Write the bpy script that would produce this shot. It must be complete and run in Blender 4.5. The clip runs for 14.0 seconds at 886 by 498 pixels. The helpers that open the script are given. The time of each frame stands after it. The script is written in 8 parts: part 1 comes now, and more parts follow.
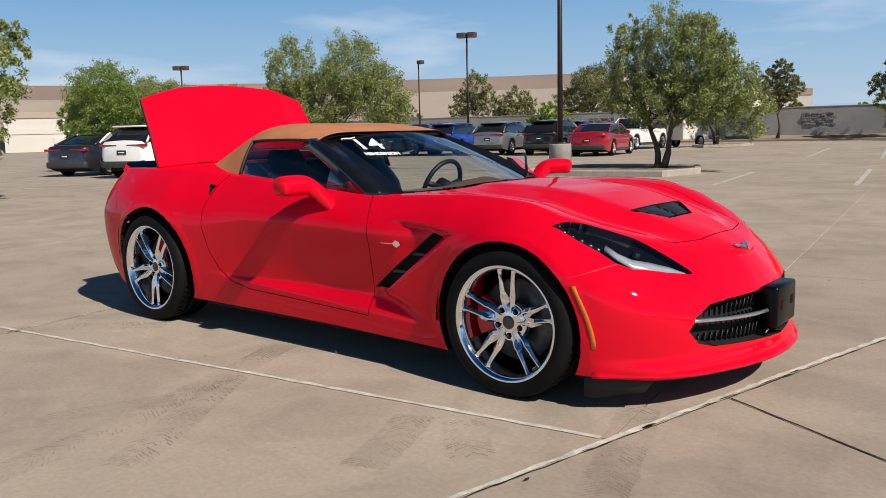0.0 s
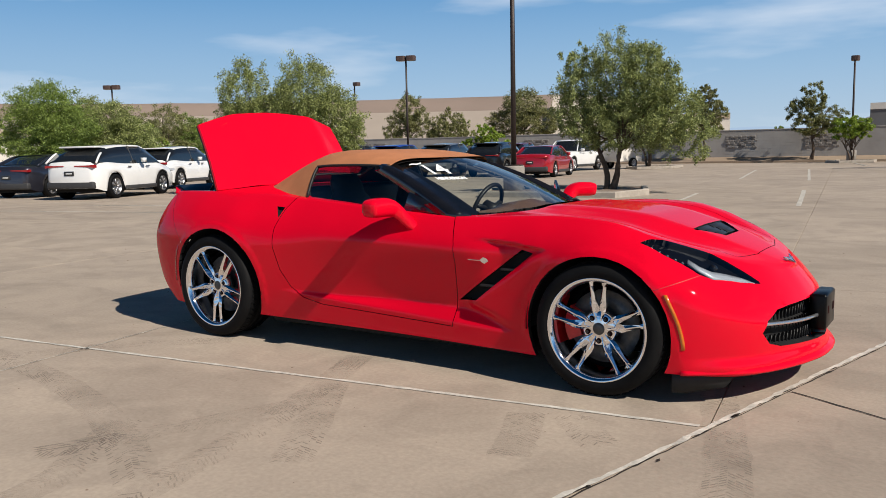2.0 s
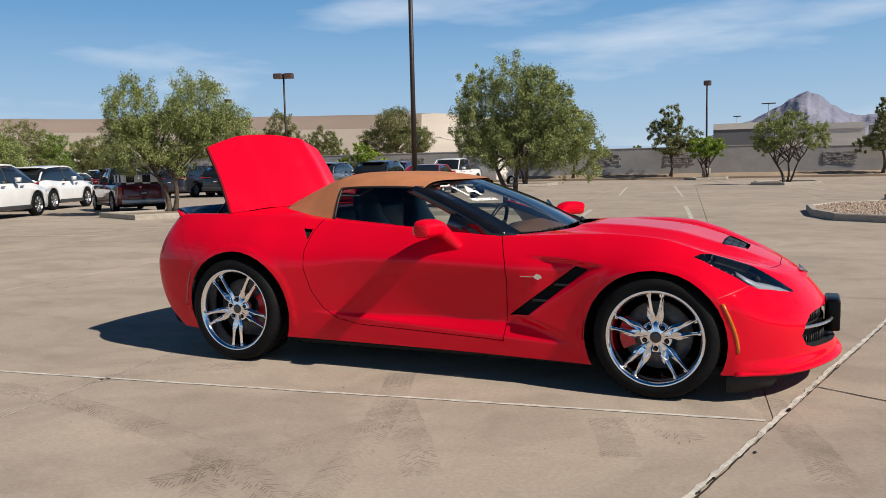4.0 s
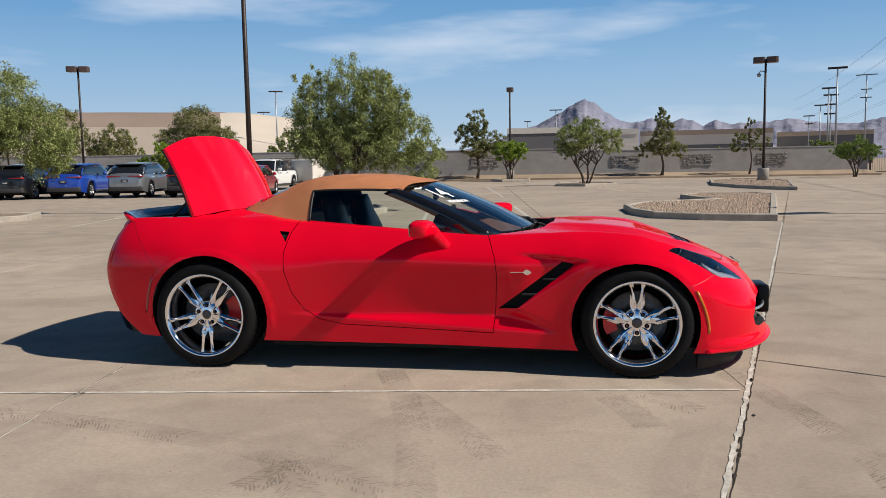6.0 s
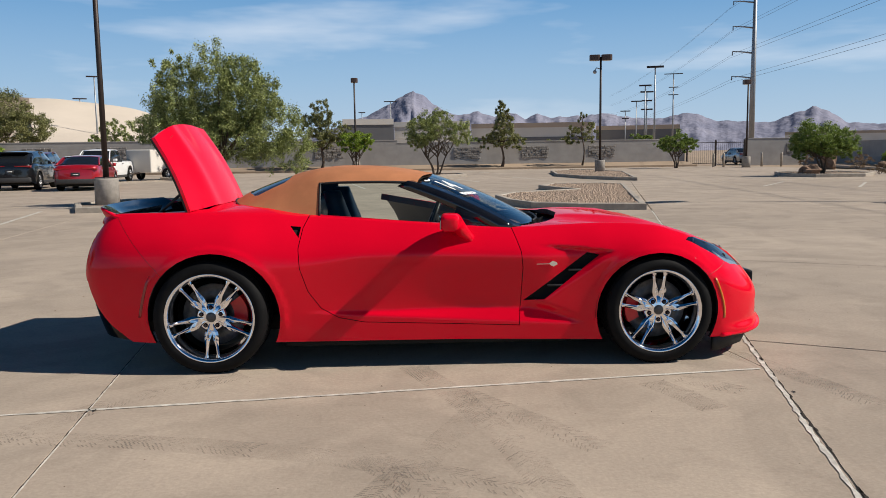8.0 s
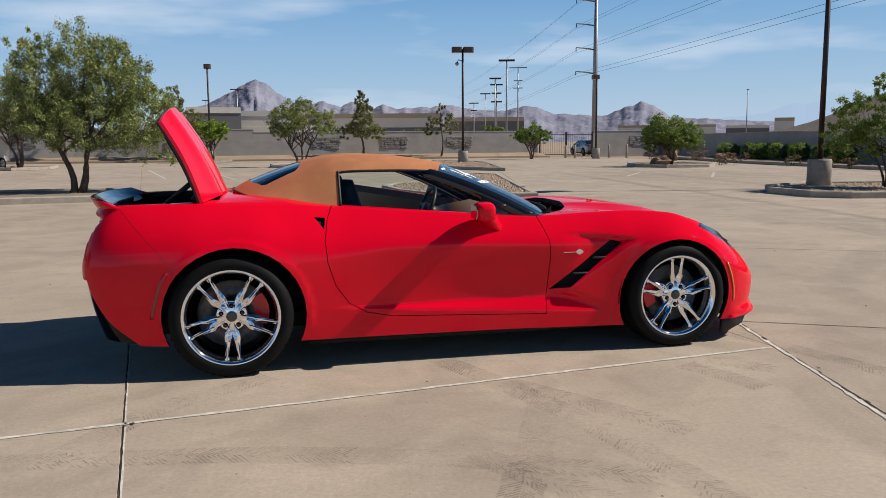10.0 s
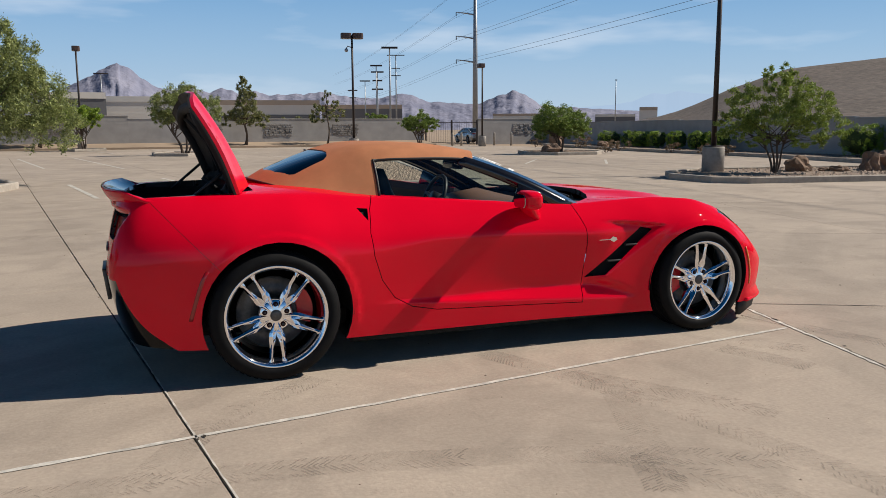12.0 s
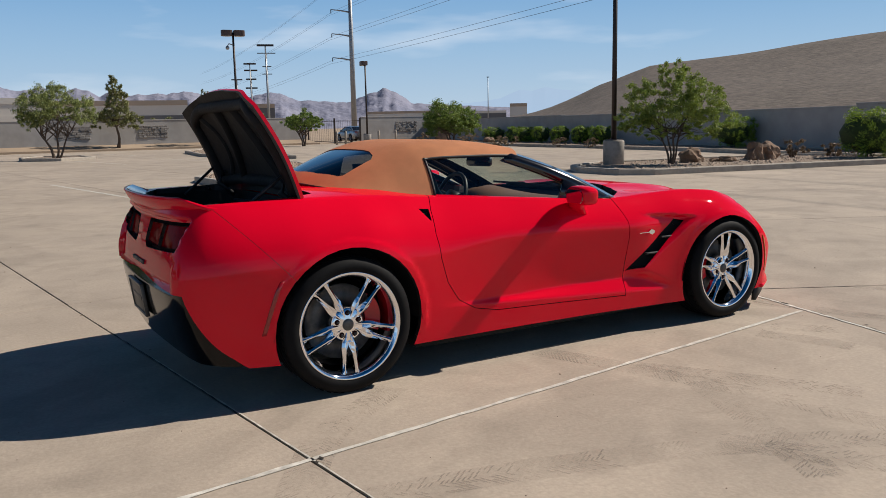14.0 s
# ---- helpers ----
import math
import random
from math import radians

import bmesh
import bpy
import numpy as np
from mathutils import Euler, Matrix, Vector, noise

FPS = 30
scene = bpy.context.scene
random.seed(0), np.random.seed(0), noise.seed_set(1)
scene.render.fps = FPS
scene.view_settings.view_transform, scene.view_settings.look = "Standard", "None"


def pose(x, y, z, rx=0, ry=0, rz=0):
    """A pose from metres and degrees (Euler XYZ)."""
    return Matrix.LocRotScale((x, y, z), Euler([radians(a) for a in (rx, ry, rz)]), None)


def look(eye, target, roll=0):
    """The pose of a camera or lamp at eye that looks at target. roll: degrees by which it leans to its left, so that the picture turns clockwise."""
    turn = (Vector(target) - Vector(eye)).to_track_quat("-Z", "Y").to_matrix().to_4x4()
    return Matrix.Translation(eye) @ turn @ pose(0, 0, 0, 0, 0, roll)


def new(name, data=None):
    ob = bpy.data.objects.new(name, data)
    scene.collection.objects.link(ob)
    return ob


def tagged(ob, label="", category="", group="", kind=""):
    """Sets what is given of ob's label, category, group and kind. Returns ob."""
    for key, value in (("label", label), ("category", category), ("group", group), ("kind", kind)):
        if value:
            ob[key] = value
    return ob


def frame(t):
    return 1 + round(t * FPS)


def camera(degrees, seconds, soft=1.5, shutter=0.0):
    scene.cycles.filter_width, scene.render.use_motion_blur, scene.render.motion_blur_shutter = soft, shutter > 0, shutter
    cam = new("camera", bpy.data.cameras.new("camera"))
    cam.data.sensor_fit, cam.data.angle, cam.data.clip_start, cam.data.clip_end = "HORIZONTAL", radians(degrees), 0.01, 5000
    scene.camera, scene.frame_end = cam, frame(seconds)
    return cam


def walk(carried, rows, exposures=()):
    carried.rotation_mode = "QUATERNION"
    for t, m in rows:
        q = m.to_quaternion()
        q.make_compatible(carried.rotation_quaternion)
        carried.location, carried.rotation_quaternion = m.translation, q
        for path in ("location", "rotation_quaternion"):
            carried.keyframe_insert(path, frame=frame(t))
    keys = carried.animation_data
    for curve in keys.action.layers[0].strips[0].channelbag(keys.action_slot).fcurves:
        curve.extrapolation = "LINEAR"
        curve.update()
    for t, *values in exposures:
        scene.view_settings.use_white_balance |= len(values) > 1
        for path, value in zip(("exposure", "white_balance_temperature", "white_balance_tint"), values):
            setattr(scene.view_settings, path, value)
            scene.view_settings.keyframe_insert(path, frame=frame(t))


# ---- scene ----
cam = camera(57.7, 14.0, soft=0.8)
PATH = [
    (0, (4.621, -3.667, 1.139), (3.376, -2.128, 0.854), -1.4),
    (0.5, (4.562, -3.882, 1.144), (3.316, -2.341, 0.872), -1.5),
    (1, (4.477, -4.049, 1.152), (3.282, -2.466, 0.893), -1.4),
    (1.5, (4.339, -4.205, 1.182), (3.187, -2.59, 0.932), -1.3),
    (2, (4.214, -4.454, 1.189), (3.109, -2.804, 0.951), -1.2),
    (2.5, (4.055, -4.663, 1.2), (3.043, -2.953, 0.971), -0.9),
    (2.7, (3.962, -4.717, 1.198), (2.982, -2.987, 0.977), -0.9),
    (4.8, (3.043, -5.383, 1.257), (2.408, -3.497, 1.058), -1.2),
    (5, (2.94, -5.453, 1.255), (2.369, -3.546, 1.058), -1.1),
    (5.5, (2.684, -5.611, 1.262), (2.209, -3.678, 1.063), -1.1),
    (6, (2.398, -5.666, 1.274), (2.054, -3.706, 1.066), -1.0),
    (6.5, (2.1, -5.722, 1.282), (1.88, -3.746, 1.064), -0.7),
    (7, (1.796, -5.748, 1.283), (1.641, -3.767, 1.054), -0.7),
    (7.5, (1.511, -5.692, 1.286), (1.482, -3.706, 1.052), -0.8),
    (8, (1.224, -5.661, 1.295), (1.295, -3.676, 1.059), -0.8),
    (8.2, (1.092, -5.657, 1.29), (1.215, -3.675, 1.06), -0.9),
    (10.3, (0.042, -5.346, 1.288), (0.521, -3.423, 1.02), -0.6),
    (10.5, (-0.039, -5.305, 1.284), (0.463, -3.388, 1.013), -0.8),
    (11, (-0.245, -5.2, 1.293), (0.323, -3.305, 0.998), -0.7),
    (11.5, (-0.509, -5.11, 1.301), (0.165, -3.25, 1.002), -0.3),
    (12, (-0.703, -4.989, 1.29), (0.029, -3.152, 0.996), -0.3),
    (12.5, (-0.906, -4.854, 1.299), (-0.124, -3.036, 1.007), -0.5),
    (13, (-1.151, -4.72, 1.299), (-0.263, -2.952, 1.011), -0.2),
    (13.5, (-1.362, -4.591, 1.296), (-0.41, -2.857, 1.002), -0.6),
    (14, (-1.553, -4.437, 1.297), (-0.547, -2.736, 0.994), -1.2),
]
walk(cam, [(t, look(eye, target, roll)) for t, eye, target, roll in PATH])

# ---- light ----
SUN_TO = Vector((1.09, -0.185, 1.0)).normalized()
world = bpy.data.worlds.new("sky")
scene.world = world
world.use_nodes = True
wn, wl = world.node_tree.nodes, world.node_tree.links
wn.clear()
sky = wn.new("ShaderNodeTexSky")
sky.sky_type = "NISHITA"
sky.sun_disc = False
sky.sun_elevation = math.asin(SUN_TO.z)
sky.sun_rotation = math.atan2(SUN_TO.x, SUN_TO.y)
sky.altitude = 600
sky.air_density = 1.0
sky.dust_density = 0.35
sky.ozone_density = 3.0
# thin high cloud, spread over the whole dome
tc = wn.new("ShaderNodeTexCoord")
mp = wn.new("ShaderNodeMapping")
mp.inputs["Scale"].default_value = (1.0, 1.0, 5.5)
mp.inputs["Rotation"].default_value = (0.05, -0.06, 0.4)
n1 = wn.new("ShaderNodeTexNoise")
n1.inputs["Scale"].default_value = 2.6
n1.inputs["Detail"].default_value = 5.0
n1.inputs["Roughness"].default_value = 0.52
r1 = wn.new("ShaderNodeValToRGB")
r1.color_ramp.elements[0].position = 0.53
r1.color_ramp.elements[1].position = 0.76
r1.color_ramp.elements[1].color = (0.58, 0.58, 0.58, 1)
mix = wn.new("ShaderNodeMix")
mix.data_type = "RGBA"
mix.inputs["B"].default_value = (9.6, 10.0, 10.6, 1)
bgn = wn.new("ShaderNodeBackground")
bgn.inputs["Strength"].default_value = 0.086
out = wn.new("ShaderNodeOutputWorld")
wl.new(tc.outputs["Generated"], mp.inputs["Vector"])
wl.new(mp.outputs["Vector"], n1.inputs["Vector"])
wl.new(n1.outputs["Fac"], r1.inputs["Fac"])
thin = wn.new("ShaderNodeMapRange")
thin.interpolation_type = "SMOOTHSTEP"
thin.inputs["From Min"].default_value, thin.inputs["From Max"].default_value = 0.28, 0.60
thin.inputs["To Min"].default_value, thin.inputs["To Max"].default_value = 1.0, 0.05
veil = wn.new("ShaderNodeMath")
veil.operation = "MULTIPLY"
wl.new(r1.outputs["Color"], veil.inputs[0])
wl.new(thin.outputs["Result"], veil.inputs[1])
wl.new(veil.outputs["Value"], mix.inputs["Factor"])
hsv = wn.new("ShaderNodeHueSaturation")
hsv.inputs["Saturation"].default_value = 1.42
hsv.inputs["Value"].default_value = 0.36
wl.new(sky.outputs["Color"], hsv.inputs["Color"])
# pale haze all round, from the horizon upward
sx = wn.new("ShaderNodeSeparateXYZ")
hz = wn.new("ShaderNodeMapRange")
hz.interpolation_type = "SMOOTHSTEP"
hz.inputs["From Min"].default_value, hz.inputs["From Max"].default_value = 0.10, 0.62
hz.inputs["To Min"].default_value, hz.inputs["To Max"].default_value = 0.92, 0.0
air = wn.new("ShaderNodeValToRGB")
for pos, col in ((0.0, (0.56, 0.70, 0.84)), (0.09, (0.37, 0.575, 0.81)), (0.18, (0.20, 0.435, 0.755)), (0.28, (0.115, 0.33, 0.68)), (0.42, (0.05, 0.18, 0.45))):
    e = air.color_ramp.elements[0] if pos == 0 else air.color_ramp.elements.new(pos)
    e.color = (*col, 1)
air.color_ramp.elements[-1].color = (0.03, 0.11, 0.32, 1)
up10 = wn.new("ShaderNodeVectorMath")
up10.operation = "SCALE"
up10.inputs["Scale"].default_value = 10.0
haze = wn.new("ShaderNodeMix")
haze.data_type = "RGBA"
wl.new(tc.outputs["Generated"], sx.inputs["Vector"])
wl.new(sx.outputs["Z"], hz.inputs["Value"])
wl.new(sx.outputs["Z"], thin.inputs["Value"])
wl.new(sx.outputs["Z"], air.inputs["Fac"])
wl.new(air.outputs["Color"], up10.inputs[0])
wl.new(up10.outputs["Vector"], haze.inputs["B"])
wl.new(hz.outputs["Result"], haze.inputs["Factor"])
wl.new(hsv.outputs["Color"], haze.inputs["A"])
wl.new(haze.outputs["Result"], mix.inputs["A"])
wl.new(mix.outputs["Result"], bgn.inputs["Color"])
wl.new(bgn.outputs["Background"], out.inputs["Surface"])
sun_data = bpy.data.lights.new("sun", "SUN")
sun_data.energy = 5.0
sun_data.angle = radians(0.53)
sun_data.color = (1.0, 0.93, 0.83)
sun = new("sun", sun_data)
sun.matrix_world = look(tuple(SUN_TO * 60), (0, 0, 0))
scene.view_settings.exposure = 0.12

# ---- materials ----


def mat(name, color, rough=0.5, metal=0.0, coat=0.0, var=0.0, scale=6.0, bump=0.0, bscale=40.0, second=None,
        trans=0.0, emit=None, ior=1.45, piece=0.0, coat_rough=0.03, bdist=0.01, spec=0.5, big=0.0, bigscale=0.5, fine=0.0, finescale=60.0, scuff=0.0, place=False):
    """A principled material with noise in its colour at two scales, and fine relief."""
    m = bpy.data.materials.new(name)
    m.use_nodes = True
    nt = m.node_tree
    b = nt.nodes["Principled BSDF"]
    b.inputs["Base Color"].default_value = (*color, 1)
    b.inputs["Roughness"].default_value = rough
    b.inputs["Metallic"].default_value = metal
    b.inputs["IOR"].default_value = ior
    b.inputs["Specular IOR Level"].default_value = spec
    b.inputs["Coat Weight"].default_value = coat
    b.inputs["Coat Roughness"].default_value = coat_rough
    b.inputs["Transmission Weight"].default_value = trans
    if emit:
        b.inputs["Emission Color"].default_value = (*emit[:3], 1)
        b.inputs["Emission Strength"].default_value = emit[3]
    co = nt.nodes.new("ShaderNodeTexCoord")
    at = co.outputs["Object"]
    if place:
        at = nt.nodes.new("ShaderNodeNewGeometry").outputs["Position"]
    socket = None
    if var > 0 or second:
        n = nt.nodes.new("ShaderNodeTexNoise")
        n.inputs["Scale"].default_value = scale
        n.inputs["Detail"].default_value = 6.0
        n.inputs["Roughness"].default_value = 0.6
        nt.links.new(at, n.inputs["Vector"])
        ramp = nt.nodes.new("ShaderNodeValToRGB")
        other = second or tuple(c * (1 - var) for c in color)
        ramp.color_ramp.elements[0].position, ramp.color_ramp.elements[1].position = 0.35, 0.65
        ramp.color_ramp.elements[0].color = (*other, 1)
        ramp.color_ramp.elements[1].color = (*color, 1)
        nt.links.new(n.outputs["Fac"], ramp.inputs["Fac"])
        socket = ramp.outputs["Color"]
    if big > 0:
        n = nt.nodes.new("ShaderNodeTexNoise")
        n.inputs["Scale"].default_value = bigscale
        n.inputs["Detail"].default_value = 4.0
        nt.links.new(at, n.inputs["Vector"])
        mr = nt.nodes.new("ShaderNodeMapRange")
        mr.inputs["From Min"].default_value, mr.inputs["From Max"].default_value = 0.3, 0.7
        mr.inputs["To Min"].default_value, mr.inputs["To Max"].default_value = 1 - big, 1 + big
        nt.links.new(n.outputs["Fac"], mr.inputs["Value"])
        hs = nt.nodes.new("ShaderNodeHueSaturation")
        hs.inputs["Color"].default_value = (*color, 1)
        nt.links.new(mr.outputs["Result"], hs.inputs["Value"])
        if socket:
            nt.links.new(socket, hs.inputs["Color"])
        socket = hs.outputs["Color"]
    layers = []
    if fine > 0:
        layers.append((finescale, 3.0, 0.0, 0.25, 0.75, 1 - fine, 1 + fine))
    if scuff > 0:
        layers.append((0.55, 8.0, 2.2, 0.48, 0.60, 1.0, 1 - scuff))
        layers.append((2.6, 8.0, 1.2, 0.52, 0.66, 1.0, 1 - 0.7 * scuff))
        layers.append((0.9, 6.0, 3.0, 0.55, 0.70, 1.0, 1 + 0.5 * scuff))
    for sc, de, di, f0, f1, t0, t1 in layers:
        n = nt.nodes.new("ShaderNodeTexNoise")
        n.inputs["Scale"].default_value, n.inputs["Detail"].default_value, n.inputs["Distortion"].default_value = sc, de, di
        nt.links.new(at, n.inputs["Vector"])
        mr = nt.nodes.new("ShaderNodeMapRange")
        mr.inputs["From Min"].default_value, mr.inputs["From Max"].default_value = f0, f1
        mr.inputs["To Min"].default_value, mr.inputs["To Max"].default_value = t0, t1
        nt.links.new(n.outputs["Fac"], mr.inputs["Value"])
        hs = nt.nodes.new("ShaderNodeHueSaturation")
        hs.inputs["Color"].default_value = (*color, 1)
        nt.links.new(mr.outputs["Result"], hs.inputs["Value"])
        if socket:
            nt.links.new(socket, hs.inputs["Color"])
        socket = hs.outputs["Color"]
    if piece > 0:
        oi = nt.nodes.new("ShaderNodeObjectInfo")
        mr = nt.nodes.new("ShaderNodeMapRange")
        mr.inputs["To Min"].default_value, mr.inputs["To Max"].default_value = 1 - piece, 1 + piece
        nt.links.new(oi.outputs["Random"], mr.inputs["Value"])
        hs = nt.nodes.new("ShaderNodeHueSaturation")
        hs.inputs["Color"].default_value = (*color, 1)
        nt.links.new(mr.outputs["Result"], hs.inputs["Value"])
        if socket:
            nt.links.new(socket, hs.inputs["Color"])
        socket = hs.outputs["Color"]
    if socket:
        nt.links.new(socket, b.inputs["Base Color"])
    if bump > 0:
        n = nt.nodes.new("ShaderNodeTexNoise")
        n.inputs["Scale"].default_value = bscale
        n.inputs["Detail"].default_value = 4.0
        nt.links.new(at, n.inputs["Vector"])
        bp = nt.nodes.new("ShaderNodeBump")
        bp.inputs["Strength"].default_value = bump
        bp.inputs["Distance"].default_value = bdist
        nt.links.new(n.outputs["Fac"], bp.inputs["Height"])
        nt.links.new(bp.outputs["Normal"], b.inputs["Normal"])
    return m


def leaf_mat(name, a, c):
    """Leaves: colour varies from leaf to leaf, a little light shines through."""
    m = bpy.data.materials.new(name)
    m.use_nodes = True
    nt = m.node_tree
    b = nt.nodes["Principled BSDF"]
    geo = nt.nodes.new("ShaderNodeNewGeometry")
    ramp = nt.nodes.new("ShaderNodeValToRGB")
    ramp.color_ramp.elements[0].color, ramp.color_ramp.elements[1].color = (*a, 1), (*c, 1)
    nt.links.new(geo.outputs["Random Per Island"], ramp.inputs["Fac"])
    nt.links.new(ramp.outputs["Color"], b.inputs["Base Color"])
    b.inputs["Roughness"].default_value = 0.55
    tr = nt.nodes.new("ShaderNodeBsdfTranslucent")
    nt.links.new(ramp.outputs["Color"], tr.inputs["Color"])
    mx = nt.nodes.new("ShaderNodeMixShader")
    mx.inputs["Fac"].default_value = 0.30
    o = nt.nodes["Material Output"]
    nt.links.new(b.outputs["BSDF"], mx.inputs[1])
    nt.links.new(tr.outputs["BSDF"], mx.inputs[2])
    nt.links.new(mx.outputs["Shader"], o.inputs["Surface"])
    return m


def glass_mat(name, tint, rough=0.0, clear=0.75):
    """Thin window glass: clear by its tint, and mirror-like at a grazing angle."""
    m = bpy.data.materials.new(name)
    m.use_nodes = True
    nt = m.node_tree
    nt.nodes.remove(nt.nodes["Principled BSDF"])
    t = nt.nodes.new("ShaderNodeBsdfTransparent")
    t.inputs["Color"].default_value = (*tint, 1)
    g = nt.nodes.new("ShaderNodeBsdfGlossy")
    g.inputs["Roughness"].default_value = rough
    lw = nt.nodes.new("ShaderNodeLayerWeight")
    lw.inputs["Blend"].default_value = 0.5
    pw = nt.nodes.new("ShaderNodeMath")
    pw.operation = "POWER"
    pw.inputs[1].default_value = 3.4
    nt.links.new(lw.outputs["Facing"], pw.inputs[0])
    fr = nt.nodes.new("ShaderNodeMath")
    fr.operation = "MULTIPLY_ADD"
    fr.inputs[1].default_value, fr.inputs[2].default_value = 0.92, 0.06
    nt.links.new(pw.outputs["Value"], fr.inputs[0])
    mx = nt.nodes.new("ShaderNodeMixShader")
    o = nt.nodes["Material Output"]
    nt.links.new(fr.outputs["Value"], mx.inputs["Fac"])
    nt.links.new(t.outputs["BSDF"], mx.inputs[1])
    nt.links.new(g.outputs["BSDF"], mx.inputs[2])
    nt.links.new(mx.outputs["Shader"], o.inputs["Surface"])
    return m


M = dict(
    paint=mat("red_paint", (0.71, 0.0017, 0.019), 0.6, 0.0, 0.56, var=0.04, scale=2.0, spec=0.0, coat_rough=0.02),
    seam=mat("panel_seam", (0.34, 0.003, 0.006), 0.5, coat=0.6),
    pillar=mat("satin_black", (0.003, 0.003, 0.0035), 0.32, spec=0.22, var=0.2, scale=9),
    mirror_dark=mat("mirror_glass", (0.30, 0.32, 0.34), 0.03, 1.0),
    red_marker=mat("red_marker_lens", (0.30, 0.002, 0.006), 0.25, coat=0.8, var=0.15, scale=40),
    gap=mat("panel_gap", (0.022, 0.005, 0.005), 0.8, spec=0.1),
    black_gloss=mat("black_gloss", (0.010, 0.010, 0.012), 0.12, 0.0, 0.6, var=0.3, scale=9),
    black_trim=mat("black_trim", (0.018, 0.018, 0.019), 0.55, var=0.3, scale=25, bump=0.15, bscale=300, bdist=0.002),
    well=mat("wheel_well", (0.006, 0.006, 0.006), 0.9, var=0.4, scale=12),
    rubber=mat("tyre_rubber", (0.0085, 0.0085, 0.009), 0.66, spec=0.14, var=0.35, scale=14, bump=0.2, bscale=160, bdist=0.002),
    chrome=mat("chrome", (0.88, 0.88, 0.90), 0.055, 1.0, var=0.05, scale=20),
    disc=mat("brake_disc", (0.12, 0.118, 0.115), 0.42, 0.6, var=0.35, scale=30),
    caliper=mat("caliper_red", (0.62, 0.008, 0.014), 0.35, coat=0.5, var=0.2, scale=25),
    steel_dark=mat("dark_steel", (0.07, 0.07, 0.075), 0.45, 0.8, var=0.3, scale=18),
    silver=mat("silver_trim", (0.72, 0.73, 0.75), 0.22, 0.9, var=0.08, scale=30),
    canvas=mat("tan_canvas", (0.47, 0.185, 0.080), 0.88, var=0.14, scale=7, bump=0.35, bscale=900, bdist=0.0015, big=0.07, bigscale=3.0),
    glass=glass_mat("window_glass", (0.82, 0.90, 0.86)),
    glass_dark=glass_mat("rear_glass", (0.16, 0.18, 0.19)),
    glass_car=glass_mat("dark_car_glass", (0.10, 0.11, 0.12)),
    lens=glass_mat("lamp_lens", (0.55, 0.58, 0.62)),
    lamp_white=mat("lamp_white", (0.55, 0.58, 0.63), 0.25, var=0.05, scale=20),
    amber=mat("amber_lens", (0.62, 0.16, 0.012), 0.22, coat=0.7, var=0.15, scale=60),
    red_lens=mat("red_lens", (0.20, 0.002, 0.004), 0.4, coat=0.10, spec=0.0, var=0.3, scale=30),
    leather=mat("black_leather", (0.018, 0.017, 0.017), 0.45, var=0.25, scale=12, bump=0.2, bscale=220, bdist=0.002),
    tan=mat("tan_leather", (0.20, 0.105, 0.062), 0.5, var=0.12, scale=12, bump=0.2, bscale=220, bdist=0.002),
    tail_black=mat("tail_black", (0.003, 0.003, 0.0035), 0.09, spec=0.30, var=0.3, scale=9),
    lid_felt=mat("lid_felt", (0.022, 0.017, 0.014), 0.8, var=0.45, scale=7, bump=0.5, bscale=26, bdist=0.006),
    liner=mat("black_liner", (0.013, 0.011, 0.010), 0.82, var=0.45, scale=8, bump=0.5, bscale=26, bdist=0.006),
    decal=mat("white_decal", (0.82, 0.83, 0.82), 0.6, var=0.04, scale=40),
    plate=mat("plate_black", (0.03, 0.03, 0.032), 0.4, var=0.2, scale=20),
)

# ---- geometry helpers ----


def sstep(a, b, x):
    t = min(1.0, max(0.0, (x - a) / (b - a)))
    return t * t * (3 - 2 * t)


def spline(xs, ys):
    """A monotone cubic through the points (xs, ys)."""
    xs, ys = np.array(xs, float), np.array(ys, float)
    h, d = np.diff(xs), np.diff(ys) / np.diff(xs)
    m = np.zeros(len(xs))
    m[0], m[-1] = d[0], d[-1]
    for i in range(1, len(xs) - 1):
        if d[i - 1] * d[i] > 0:
            w1, w2 = 2 * h[i] + h[i - 1], h[i] + 2 * h[i - 1]
            m[i] = (w1 + w2) / (w1 / d[i - 1] + w2 / d[i])

    def f(x):
        x = min(max(x, xs[0]), xs[-1])
        i = min(max(int(np.searchsorted(xs, x)) - 1, 0), len(h) - 1)
        t = (x - xs[i]) / h[i]
        return float((2 * t**3 - 3 * t**2 + 1) * ys[i] + (t**3 - 2 * t**2 + t) * h[i] * m[i]
                     + (3 * t**2 - 2 * t**3) * ys[i + 1] + (t**3 - t**2) * h[i] * m[i + 1])
    return f


def thing(name, label, category, at=(0, 0, 0), turn=0.0, group="", kind=""):
    """An empty at a thing's base, which carries its parts."""
    ob = new(name)
    ob.empty_display_size = 0.2
    ob.matrix_world = pose(*at, 0, 0, turn)
    return tagged(ob, label, category, group, kind)


def part(name, bm, material, parent=None, label="", smooth=True, normals=None, local=None):
    """Links a bmesh as one mesh object under a thing or a part."""
    me = bpy.data.meshes.new(name)
    bm.to_mesh(me)
    bm.free()
    me.materials.append(material)
    if smooth:
        me.shade_smooth()
    if normals:
        me.normals_split_custom_set_from_vertices(normals)
    ob = new(name, me)
    if parent:
        ob.parent = parent
    if local is not None:
        ob.matrix_local = local
    return tagged(ob, label)


